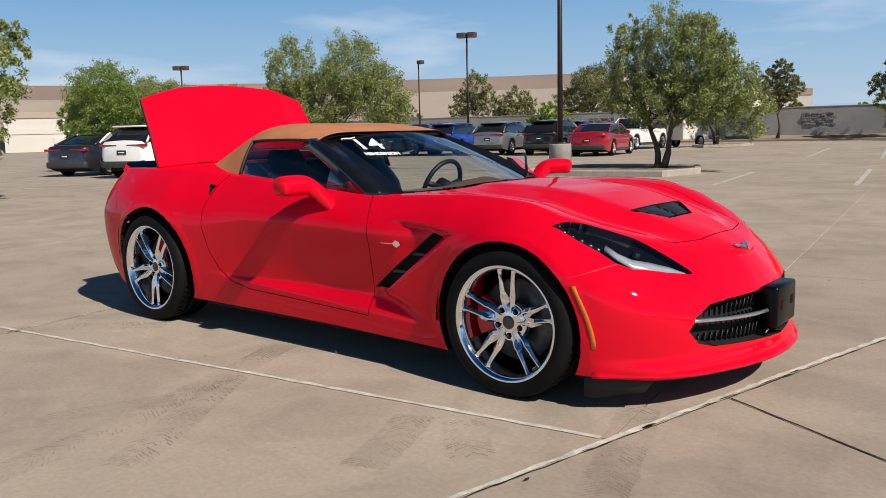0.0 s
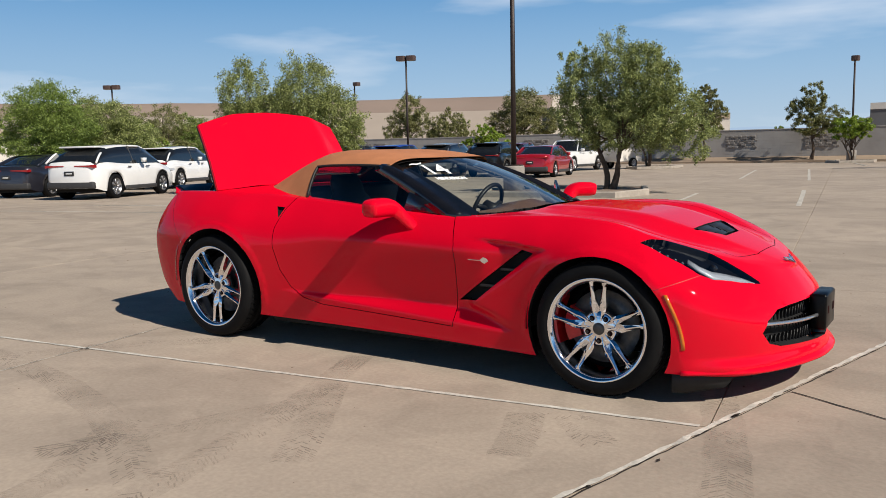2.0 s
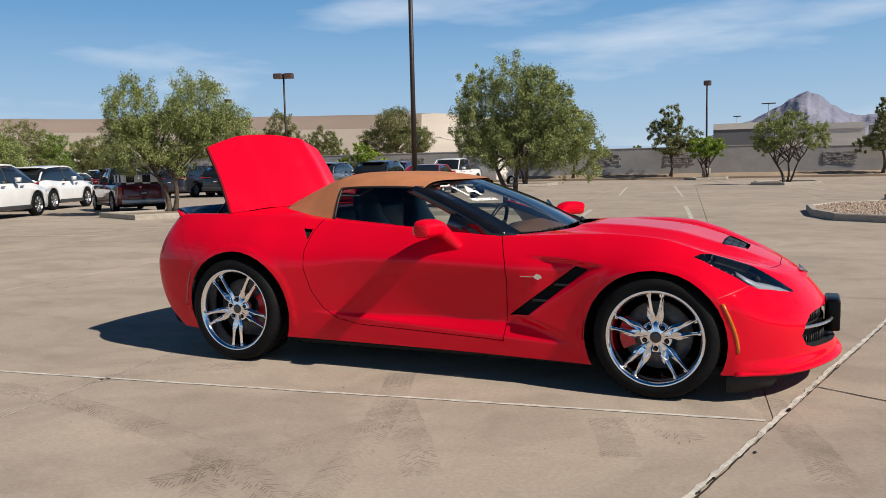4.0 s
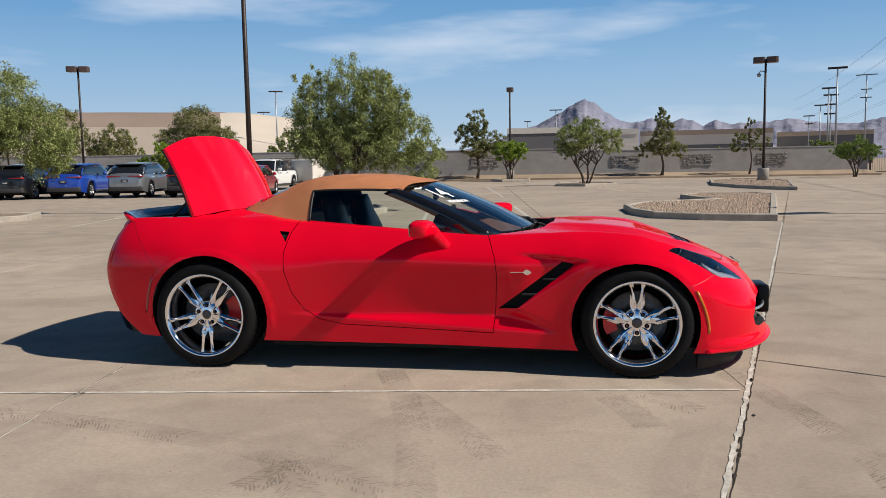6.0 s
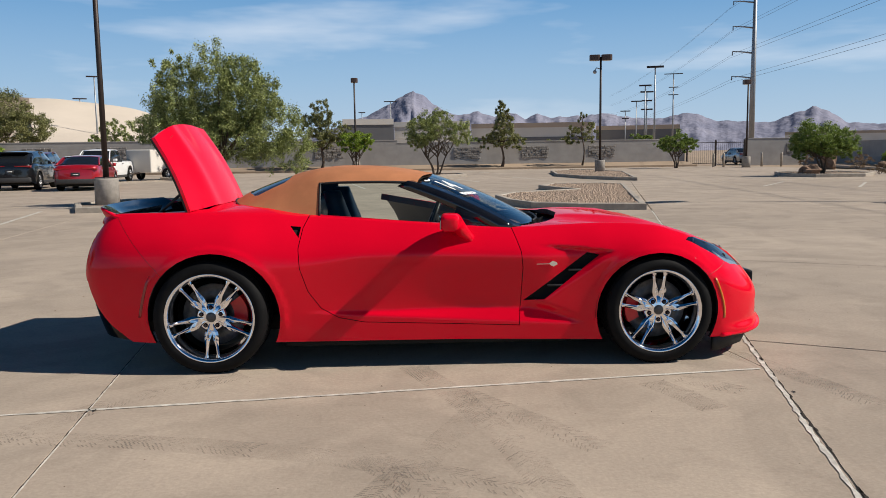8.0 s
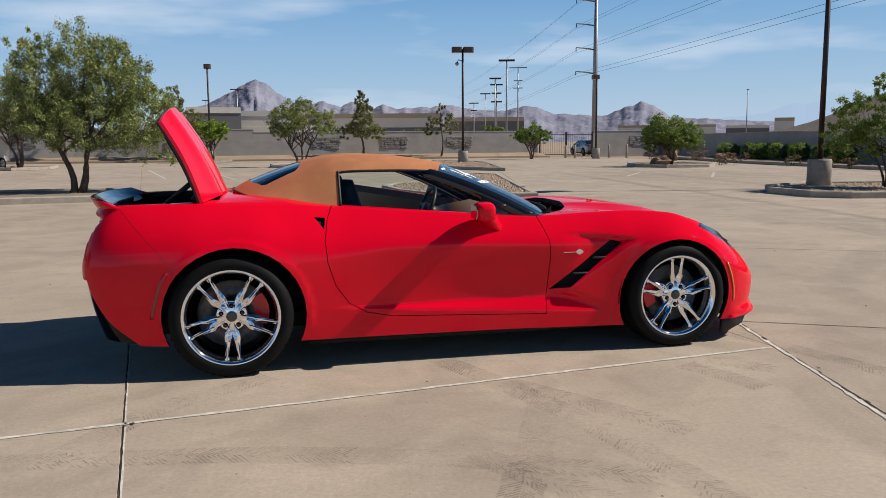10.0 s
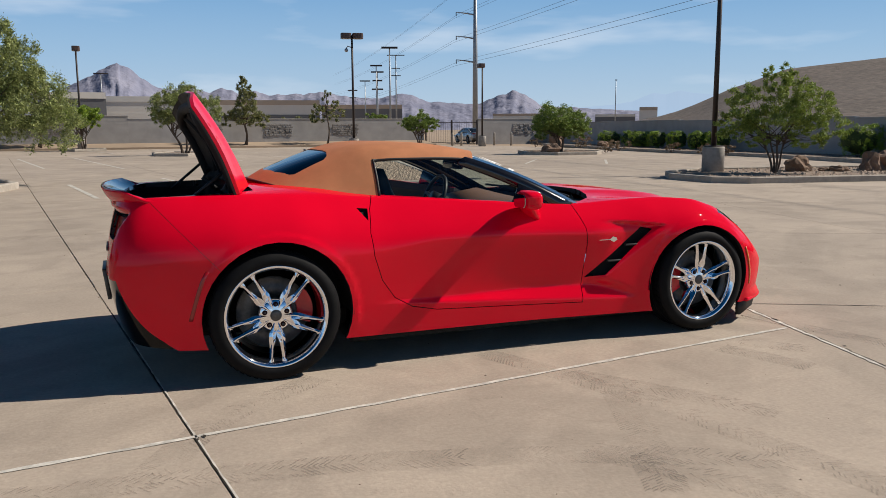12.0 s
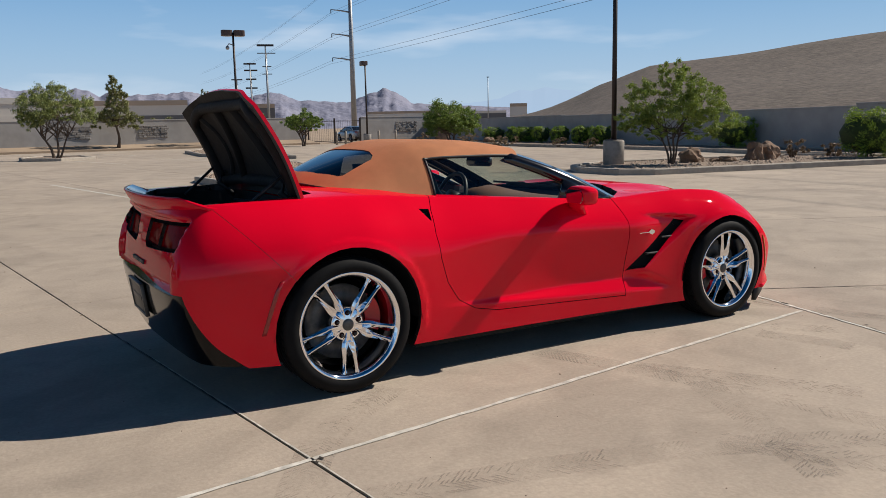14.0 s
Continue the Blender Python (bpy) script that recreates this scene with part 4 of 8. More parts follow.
for k, (x, y, h, w, leaf) in enumerate(((28, 88, 3.6, 4.0, "green"), (19, 96, 3.4, 4.5, "dusty"), (10, 104, 3.6, 4.0, "green"), (-30, 118, 5.5, 5.0, "dusty"))):
    tree("tree", (x, y), [(0.1, 0.1, 0.45 * h, 0.11)], [(0, 0, 0.72 * h, 0.36 * w, 0.36 * w, 0.25 * h), (-0.3 * w, 0, 0.6 * h, 0.3 * w, 0.3 * w, 0.2 * h), (0.3 * w, 0, 0.6 * h, 0.3 * w, 0.3 * w, 0.2 * h)],
         leaf, 1800, 0.20, "far tree beyond the block wall", seed=60 + k)


for k in range(15):
    rnd = random.Random(300 + k)
    q = (k + rnd.random() * 0.7) / 15
    x, y = -84 + 62 * q, 60.5 + 40 * q
    h, w = rnd.uniform(3.4, 5.6), rnd.uniform(2.6, 4.4)
    tree("tree", (x, y), [(0.1, 0.1, 0.45 * h, 0.11)], [(0, 0, 0.78 * h, 0.34 * w, 0.34 * w, 0.25 * h), (-0.28 * w, 0, 0.55 * h, 0.34 * w, 0.34 * w, 0.24 * h), (0.3 * w, 0, 0.5 * h, 0.34 * w, 0.34 * w, 0.24 * h)],
         ("olive", "dusty", "dusty", "green")[k % 4], 2600 if k % 3 else 1300, 0.17, "far tree along the west wall", seed=200 + k)


def shrub(at, r, h, leaf, count, seed, label, size=0.05, z0=0.1):
    t = thing("shrub", label, "shrub", (*at, 0))
    rnd = random.Random(seed)
    blobs = [(rnd.uniform(-0.3, 0.3) * r, rnd.uniform(-0.3, 0.3) * r, z0 + h * 0.5, r * 0.85, r * 0.85, h * 0.52) for _ in range(3)]
    v, f = leaves(blobs, count, size, seed, 0.04)
    if leaf != "dry":
        # clipped: the sides stand steep and the top is level
        q = v[:, :2] / r
        v[:, :2] = np.sign(q) * np.minimum(np.abs(q), 1.0) ** 0.72 * r
        v[:, 2] = np.minimum(v[:, 2], z0 + h + 0.04 * np.sin(37.0 * v[:, 0]) * np.cos(29.0 * v[:, 1]))
    v[:, 2] = np.maximum(v[:, 2], z0 - 0.02)
    pydata("foliage", v, f, M[leaf], t, smooth=False)
    if leaf != "dry":
        bm = bmesh.new()
        bmesh.ops.create_icosphere(bm, subdivisions=3, radius=1.0)
        for q in bm.verts:
            s = 0.84 + 0.10 * noise.noise(q.co * 2.5 + Vector((seed, 0, 0)))
            q.co = Vector((q.co.x * r * s, q.co.y * r * s, max(z0, z0 + h * 0.5 + q.co.z * h * 0.50 * s)))
        part("inner_growth", bm, M["inner_leaf"], t, "dense inner growth")
    bm = bmesh.new()
    for k in range(5):
        a = 2 * math.pi * k / 5
        tube(bm, [(0.05 * math.cos(a), 0.05 * math.sin(a), z0 - 0.06), (0.4 * r * math.cos(a), 0.4 * r * math.sin(a), z0 + 0.6 * h)], [0.015, 0.006], 5)
    part("stem", bm, M["bark"], t)
    return t


for k, (x, y, r, h) in enumerate(((31.7, 44.2, 0.86, 1.05), (31.2, 41.0, 0.66, 1.05), (30.4, 36.9, 0.61, 1.05), (30.1, 34.6, 0.63, 1.05), (29.7, 32.3, 0.6, 1.05), (29.3, 30.0, 0.64, 1.05), (27.4, 19.5, 0.82, 1.35), (21.9, 9.9, 1.0, 1.5), (26.2, 8.0, 1.0, 1.4), (30.8, 39.5, 0.8, 1.0))):
    shrub((x, y), r, h, "bright", 9500, 80 + k, "clipped green shrub below the wall", 0.036)
for k, (x, y, r, h) in enumerate(((20.6, 11.6, 0.45, 0.62), (22.0, 11.2, 0.35, 0.42), (23.8, 11.4, 0.38, 0.45), (25.0, 24.5, 0.4, 0.45), (25.4, 26.6, 0.4, 0.45), (26.2, 30.0, 0.45, 0.5), (25.6, 34.0, 0.8, 0.6), (27.4, 41.0, 0.8, 0.7), (29.0, 43.5, 0.9, 0.9), (26.5, 45.5, 0.7, 0.7), (23.2, 31.6, 0.55, 0.40))):
    shrub((x, y), r, h, "dry", 900, 110 + k, "dry brown shrub on gravel", 0.05)


def rock(at, s, seed):
    bm = bmesh.new()
    bmesh.ops.create_icosphere(bm, subdivisions=3, radius=1.0)
    for v in bm.verts:
        d = 0.86 + 0.42 * noise.noise(v.co * 1.5 + Vector((seed * 3.1, 0, 0))) + 0.22 * abs(noise.noise(v.co * 3.6 + Vector((0, seed, 0))))
        v.co = Vector((v.co.x * s[0], v.co.y * s[1], v.co.z * s[2])) * d
    o = part("boulder", bm, M["rock"], None, smooth=False)
    o.matrix_world = Matrix.Translation((*at, 0.06 + 0.45 * s[2])) @ pose(0, 0, 0, 0, 0, seed * 47)
    tagged(o, "brown weathered boulder on gravel", "boulder", "boulders in the beds")


for k, (x, y, s) in enumerate(((16.7, 12.1, (0.40, 0.32, 0.34)), (17.3, 11.8, (0.17, 0.15, 0.10)), (17.55, 11.6, (0.30, 0.22, 0.14)), (17.9, 11.7, (0.22, 0.18, 0.12)), (18.7, 11.5, (0.36, 0.30, 0.40)), (19.3, 11.6, (0.50, 0.36, 0.42)), (19.5, 30.9, (0.55, 0.45, 0.36)), (26.9, 43.4, (0.5, 0.45, 0.8)), (28.4, 40.0, (0.4, 0.35, 0.35)))):
    rock((x, y), s, k)


# ---- poles ----
def lamp_pole(at, h, heads, turn=0.0, z0=0.12, camera_arm=False):
    """A parking-lot lamp: concrete base, square steel pole, box heads."""
    t = thing("street_lamp", "dark bronze parking-lot lamp on a concrete base", "street lamp", (*at, 0), turn)
    bm = bmesh.new()
    lathe(bm, [(0.0001, -0.05), (0.30, -0.05), (0.30, z0 + 0.62), (0.285, z0 + 0.66), (0.0001, z0 + 0.66)], 28, "z")
    part("base", bm, M["plinth"], t, "round concrete base")
    bm = bmesh.new()
    box(bm, (-0.19, -0.19, z0 + 0.66), (0.19, 0.19, z0 + 0.69), 0.005)
    tube(bm, [(0, 0, z0 + 0.66), (0, 0, h * 0.5), (0, 0, h)], [0.075, 0.066, 0.058], 12)
    part("pole", bm, M["steel"], t, "dark bronze steel pole")
    for s in ((-1, 1) if heads == 2 else (1,)):
        bm = bmesh.new()
        rings = []
        for z, r in ((h - 0.20, 0.20), (h - 0.19, 0.235), (h + 0.10, 0.235), (h + 0.12, 0.21)):
            rings.append([(s * (0.34 if heads == 2 else 0.25) + r * 1.35 * math.copysign(abs(math.cos(a)) ** 0.5, math.cos(a)), r * 1.1 * math.copysign(abs(math.sin(a)) ** 0.5, math.sin(a)), z) for a in [2 * math.pi * k / 20 for k in range(20)]])
        ring_mesh(bm, rings, caps=(True, True))
        bmesh.ops.recalc_face_normals(bm, faces=list(bm.faces))
        hd = part("lamp_head", bm, M["lamp_head"], t, "brown box-shaped lamp head", smooth=False)
        bm = bmesh.new()
        box(bm, (s * 0.34 - 0.2, -0.16, h - 0.215), (s * 0.34 + 0.2, 0.16, h - 0.203), 0.003)
        part("lens", bm, M["lamp_glass"], hd)
    if camera_arm:
        bm = bmesh.new()
        tube(bm, [(0, 0, h - 0.7), (-0.25, 0, h - 0.62), (-0.34, 0, h - 0.75)], 0.03, 8)
        bmesh.ops.create_uvsphere(bm, u_segments=12, v_segments=8, radius=0.11, matrix=Matrix.Translation((-0.34, 0, h - 0.85)))
        part("camera_dome", bm, M["galv"], t, "small dome camera on an arm")
    return t


lamp_pole((-6.7, 15.5), 7.2, 2, -30)
lamp_pole((12.28, 41.8), 6.75, 2, -10, camera_arm=True)
lamp_pole((14.6, 13.1), 6.7, 2, 20)
lamp_pole((25.4, 52.2), 6.15, 1, 90)
lamp_pole((-3.05, 55.5), 6.85, 1, 90)
lamp_pole((-27.5, 39.0), 7.4, 2, 20)
lamp_pole((-43.9, 53.4), 7.6, 1, 0)
lamp_pole((-53.5, 35.0), 6.9, 2, 30)


def bearing(az, r):
    """A point at a bearing (degrees from +y towards +x) and distance from the middle of the camera's walk."""
    a = radians(az)
    return Vector((1.5 + r * math.sin(a), -5.0 + r * math.cos(a), 0))


def tall_pole(az, r, h, arms, label="tall grey light mast beyond the wall", name="light_mast", w=0.16):
    p = bearing(az, r)
    t = thing(name, label, "mast", (p.x, p.y, 0), -az)
    bm = bmesh.new()
    tube(bm, [(0, 0, -0.1), (0, 0, h)], [w, 0.5 * w], 10)
    part("mast", bm, M["galv"], t)
    for z, half in arms:
        bm = bmesh.new()
        box(bm, (-half, -0.12, h - z - 0.1), (half, 0.12, h - z + 0.1), 0.02)
        part("crossarm", bm, M["steel"], t)
    return t


for az, r, h, arms in ((-21.1, 130, 13.2, [(0, 1.1)]), (-22.0, 150, 11.3, [(0, 1.1)]), (-1.6, 170, 12.2, [(0, 1.3)]), (-3.6, 190, 11.0, [(0, 0.8)]), (33.2, 210, 13.4, [(0, 0.3)])):
    tall_pole(az, r, h, arms)
for x, y, h, arms, w in ((26.2, 77.4, 9.8, [(0, 0.85)], 0.12), (64.8, 190.7, 19.7, [(0, 2.2), (3.2, 1.1), (5.0, 1.2)], 0.22), (32.3, 102.0, 9.9, [(0, 0.8)], 0.12), (33.9, 106.7, 9.4, [(0, 0.9), (1.2, 0.7), (2.4, 0.8)], 0.12), (39.2, 131.0, 9.6, [(0, 0.9)], 0.12), (45.0, 160.0, 9.4, [(0, 1.0), (1.5, 0.7)], 0.13)):
    d = Vector((x - 1.5, y + 5.0))
    tall_pole(math.degrees(math.atan2(d.x, d.y)), d.length, h, arms, w=w)
# the power pole with its long arms and wires
P = Vector((43.0, 93.0, 0))
pyl = thing("power_pole", "tall tapered steel power pole with wires", "power pole", (P.x, P.y, 0))
bm = bmesh.new()
tube(bm, [(0, 0, -0.1), (0, 0, 11), (0, 0, 22.0)], [0.37, 0.30, 0.18], 14)
part("mast", bm, M["galv"], pyl, "grey tapered steel mast")
WIRE = [(18.9, -1), (15.9, -1), (12.9, -1), (9.9, -1)]
right, far = Vector((24.6, -43.0, 0)), Vector((64.0, 250.0, 0))
for z, s in WIRE:
    bm = bmesh.new()
    a = Vector((s * 2.3, -s * 0.9, z + 0.35))
    tube(bm, [(0, 0, z), a * 0.5 + Vector((0, 0, z * 0.5 + 0.04)), a], [0.11, 0.08, 0.05], 8)
    part("arm", bm, M["galv"], pyl, "slender cross arm")
    bm = bmesh.new()
    tube(bm, [a, a - Vector((0, 0, 0.5))], 0.06, 8)
    part("insulator", bm, M["steel"], pyl)
    for goal, sag in ((right, 0.5), (far, 1.2)):
        for side in (-0.3, 0.3):
            g = Vector((goal.x - P.x + side, goal.y - P.y, z - 0.2 + side))
            bm = bmesh.new()
            pts = []
            for k in range(15):
                q = k / 14
                p = (a + Vector((side, 0, side - 0.5))).lerp(g, q)
                pts.append((p.x, p.y, p.z - 4 * sag * q * (1 - q)))
            tube(bm, pts, 0.013, 4)
            part("wire", bm, M["steel"], pyl, "thin black power line")


def bank(name, spec, r0, r1, material, label, back=1.5):
    """An earth bank: ridge elevations by bearing, rising from distance r0 to r1."""
    f = spline([s[0] for s in spec], [s[1] for s in spec])
    a0, a1 = spec[0][0], spec[-1][0]
    n, m = 70, 14
    rows = []
    for i in range(n + 1):
        az = a0 + (a1 - a0) * i / n
        top = max(0.0, 1.3 + r1 * math.tan(radians(f(az))))
        row = []
        for j in range(m + 1):
            q = j / m
            p = bearing(az, r0 + (r1 - r0) * q)
            z = -0.3 + top * (q + 0.10 * math.sin(2 * math.pi * q) * 0.3) + 0.10 * noise.noise(p * 0.12)
            row.append((p.x, p.y, z))
        p = bearing(az, r1 * back)
        row.append((p.x, p.y, top * 0.98))
        rows.append(row)
    bm = bmesh.new()
    ring_mesh(bm, rows, close_ring=False)
    bmesh.ops.recalc_face_normals(bm, faces=list(bm.faces))
    return tagged(part(name, bm, M[material], None), label, "earth bank", kind="structure")


bank("gravel_bank", [(31.2, -0.6), (33.2, 0.5), (35.2, 0.85), (36.6, 1.21), (38.4, 1.9), (40.2, 2.74), (41.8, 3.25), (43.6, 3.9), (45.6, 4.12), (50.0, 4.52), (53.9, 5.0), (57.6, 5.36), (66, 5.9), (80, 6.2), (110, 6.2)], 52, 105, "berm", "large dark gravel bank behind the east wall")
bank("pale_bank", [(-75, 2.7), (-44, 2.9), (-36, 2.95), (-28, 2.97), (-24, 3.0), (-22.5, 2.6)], 120, 150, "pale_slope", "pale graded earth bank beyond the lot", 1.02)
bank("brown_bank", [(-75, 3.6), (-44, 3.75), (-36, 3.85), (-28, 3.90), (-25, 3.93), (-23.0, 3.6)], 156, 200, "brown_slope", "brown upper earth bank beyond the lot")
# end face towards the sun; its brightness comes from the lighter material
bank("chalky_bank", [(-24.9, 3.9), (-24.0, 3.93), (-21.8, 3.72), (-19.1, 3.38), (-17.0, 2.7), (-15.0, 1.4), (-13.5, 0.2)], 112, 150, "sunlit_slope", "end slope of the earth bank, its sunlight put into a lighter colour", 1.1)


def warehouse(az0, az1, r, el, materials, label, depth=40):
    """A long low warehouse with bands, dock doors and a parapet."""
    t = thing("warehouse", label, "warehouse")
    a, b = bearing(az0, r), bearing(az1, r)
    d = b - a
    n = Vector((-d.y, d.x, 0)).normalized()
    h = 1.3 + r * math.tan(radians(el))
    m = Matrix.Translation(a) @ pose(0, 0, 0, 0, 0, math.degrees(math.atan2(d.y, d.x)))
    bm = bmesh.new()
    box(bm, (0, 0, -0.1), (d.length, depth, h), 0)
    part("wall", bm, M[materials[0]], t, smooth=False, local=m)
    bm = bmesh.new()
    box(bm, (0, -0.15, h - 0.12 * h), (d.length, 0.0, h + 0.15), 0)
    part("parapet", bm, M[materials[1]], t, smooth=False, local=m)
    bm = bmesh.new()
    box(bm, (0, -0.10, 0.46 * h), (d.length, 0.0, 0.60 * h), 0)
    part("band", bm, M[materials[2]], t, smooth=False, local=m)
    k = 6.0
    while k + 4 < d.length:
        bm = bmesh.new()
        box(bm, (k, -0.14, 0.0), (k + 3.4, 0.0, 0.36 * h), 0.05)
        part("dock_door", bm, M[materials[2]], t, smooth=False, local=m)
        k += 9.0
    return t


warehouse(-5.0, -1.4, 165, 2.42, ("grey_wall", "white_wall", "grey_wall"), "dark grey warehouse with a pale parapet", 16)
warehouse(-1.35, 4.0, 185, 2.2, ("white_wall", "white_wall", "white_wall"), "white warehouse beyond the wall", 20)
warehouse(4.1, 12.6, 210, 2.0, ("white_wall", "tan_wall", "grey_wall"), "long white warehouse with a dark band", 20)
warehouse(12.8, 18.4, 230, 1.7, ("grey_wall", "tan_wall", "grey_wall"), "low grey warehouse in the distance", 20)
warehouse(-17.0, -13.2, 160, 2.15, ("white_wall", "tan_wall", "white_wall"), "low white building beyond the wall", 14)
warehouse(35.0, 36.2, 330, 1.42, ("white_wall", "tan_wall", "white_wall"), "small pale building in the distance", 10)
warehouse(32.0, 34.7, 300, 0.95, ("grey_wall", "white_wall", "grey_wall"), "low grey building in the distance", 10)
warehouse(25.0, 31.4, 420, 1.05, ("white_wall", "tan_wall", "white_wall"), "distant row of pale buildings", 10)
warehouse(-66, -45, 120, 1.8, ("white_wall", "tan_wall", "white_wall"), "low white building beyond the west wall", 12)


def mountains(spec, r, material, label, jag, seed, depth=500, cut=0.11):
    """A mountain range by ridge elevations, with gullied slopes."""
    ax, ay = [s[0] for s in spec], [s[1] for s in spec]
    f = lambda az: float(np.interp(az, ax, ay))
    a0, a1 = spec[0][0], spec[-1][0]
    n, m = 420, 16
    rows = []
    for i in range(n + 1):
        az = a0 + (a1 - a0) * i / n
        top = r * math.tan(radians(max(0.1, f(az))))
        top *= 1 + jag * noise.noise(Vector((az * 1.7, seed, 0))) + (0.3 * jag * noise.noise(Vector((az * 5.0, seed, 3))) if cut > 0.05 else 0)
        row = []
        for j in range(m + 1):
            q = j / m
            p = bearing(az, r - depth * (1 - q))
            gully = noise.noise(Vector((az * 1.1 + 1.6 * q, q * 3.0, seed))) + 0.35 * noise.noise(Vector((az * 3.4 - 2 * q, q * 7, seed)))
            row.append((p.x, p.y, -1 + top * q ** 1.25 + top * cut * gully * math.sin(math.pi * q)))
        rows.append(row)
    bm = bmesh.new()
    ring_mesh(bm, rows, close_ring=False)
    bmesh.ops.recalc_face_normals(bm, faces=list(bm.faces))
    return tagged(part("mountain_range", bm, M[material], None), label, "mountains", kind="structure")


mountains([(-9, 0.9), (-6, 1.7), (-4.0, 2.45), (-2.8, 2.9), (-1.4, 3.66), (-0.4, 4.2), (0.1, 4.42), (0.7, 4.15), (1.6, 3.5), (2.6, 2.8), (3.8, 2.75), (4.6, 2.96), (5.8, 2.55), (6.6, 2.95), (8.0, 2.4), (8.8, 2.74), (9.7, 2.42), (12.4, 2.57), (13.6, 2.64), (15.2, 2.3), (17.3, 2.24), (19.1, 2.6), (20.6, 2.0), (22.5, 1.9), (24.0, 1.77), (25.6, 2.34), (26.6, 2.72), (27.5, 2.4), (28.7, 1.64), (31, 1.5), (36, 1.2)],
          2300, "mountain", "bare violet-brown desert mountains with blue haze put into the colour", 0.05, 2)
# the far ridges glow evenly, in place of haze in the air
mountains([(24, 1.0), (30, 1.4), (33.5, 1.65), (34.8, 1.85), (35.6, 2.2), (36.2, 2.42), (37.0, 2.30), (37.9, 2.55), (38.8, 2.36), (40.0, 2.25), (42, 1.7), (46, 1.3), (52, 1.0)], 3600, "far_mountain", "far mountain ridge with its pale blue haze put in as glow", 0.008, 5, cut=0.0)
mountains([(-60, 0.6), (-40, 1.0), (-30, 0.9), (-20, 1.2), (-12, 1.3), (-8, 1.1)], 3600, "far_mountain", "far mountain ridge with its pale blue haze put in as glow", 0.008, 8, cut=0.0)

# ---- the red convertible ----
# Its length runs along x from the rear axle at 0 to the front axle at 2.71; y is 0 in its middle.
car = thing("sports_car", "glossy red two-seat convertible with tan canvas top and open rear lid", "sports car")

# Outline stations from the middle of the tail round one side to the middle of the nose.
# Each: widest point x, y, z; bottom edge x, y, z; top edge x, y, z; fullness above.
STATIONS = [
    ((-0.835, 0.00, 0.60), (-0.780, 0.00, 0.24), (-0.765, 0.00, 0.925), 1.5),
    ((-0.830, 0.28, 0.60), (-0.770, 0.28, 0.24), (-0.755, 0.27, 0.927), 1.5),
    ((-0.815, 0.57, 0.60), (-0.745, 0.555, 0.23), (-0.725, 0.50, 0.933), 1.6),
    ((-0.778, 0.735, 0.60), (-0.70, 0.712, 0.21), (-0.665, 0.62, 0.945), 1.8),
    ((-0.670, 0.832, 0.61), (-0.58, 0.80, 0.195), (-0.585, 0.675, 0.955), 2.0),
    ((-0.400, 0.905, 0.62), (-0.38, 0.845, 0.185), (-0.40, 0.70, 0.958), 2.3),
    ((-0.150, 0.932, 0.62), (-0.15, 0.88, 0.18), (-0.16, 0.72, 0.958), 2.4),
    ((0.100, 0.932, 0.62), (0.10, 0.88, 0.18), (0.10, 0.722, 0.952), 2.4),
    ((0.380, 0.905, 0.62), (0.38, 0.86, 0.175), (0.37, 0.712, 0.937), 1.9),
    ((0.620, 0.878, 0.64), (0.62, 0.85, 0.172), (0.62, 0.690, 0.919), 1.65),
    ((0.950, 0.860, 0.68), (0.95, 0.845, 0.17), (0.95, 0.712, 0.897), 1.5),
    ((1.300, 0.855, 0.68), (1.30, 0.845, 0.168), (1.30, 0.738, 0.872), 1.45),
    ((1.650, 0.860, 0.67), (1.65, 0.848, 0.165), (1.65, 0.748, 0.846), 1.45),
    ((1.900, 0.868, 0.66), (1.90, 0.852, 0.16), (1.90, 0.750, 0.838), 1.5),
    ((2.150, 0.871, 0.65), (2.15, 0.855, 0.155), (2.15, 0.742, 0.847), 1.65),
    ((2.400, 0.890, 0.63), (2.40, 0.862, 0.15), (2.40, 0.742, 0.857), 2.1),
    ((2.700, 0.928, 0.60), (2.70, 0.88, 0.15), (2.68, 0.755, 0.842), 2.1),
    ((2.930, 0.920, 0.56), (2.93, 0.875, 0.15), (2.86, 0.750, 0.795), 2.0),
    ((3.100, 0.888, 0.48), (3.09, 0.858, 0.15), (3.02, 0.690, 0.738), 1.8),
    ((3.250, 0.815, 0.42), (3.22, 0.79, 0.145), (3.16, 0.595, 0.688), 1.7),
    ((3.400, 0.690, 0.38), (3.37, 0.67, 0.14), (3.28, 0.475, 0.642), 1.6),
    ((3.520, 0.510, 0.345), (3.49, 0.49, 0.14), (3.375, 0.335, 0.605), 1.6),
    ((3.600, 0.310, 0.32), (3.575, 0.30, 0.14), (3.435, 0.19, 0.578), 1.6),
    ((3.640, 0.130, 0.305), (3.62, 0.13, 0.14), (3.468, 0.075, 0.564), 1.6),
    ((3.650, 0.000, 0.30), (3.63, 0.00, 0.14), (3.475, 0.0, 0.56), 1.6),
]


def outline():
    """Splines of every station value along the outline's own length."""
    length = [0.0]
    for (a, *_), (b, *_) in zip(STATIONS, STATIONS[1:]):
        length.append(length[-1] + math.hypot(b[0] - a[0], b[1] - a[1]))
    def col(k, j):
        return spline(length, [s[k][j] for s in STATIONS])
    return [[col(k, j) for j in range(3)] for k in range(3)] + [spline(length, [s[3] for s in STATIONS]), length[-1]]


def nose_in(p):
    return (3.10 + (p[0] - 3.10) * 0.885 if p[0] > 3.10 else p[0], p[1], p[2])


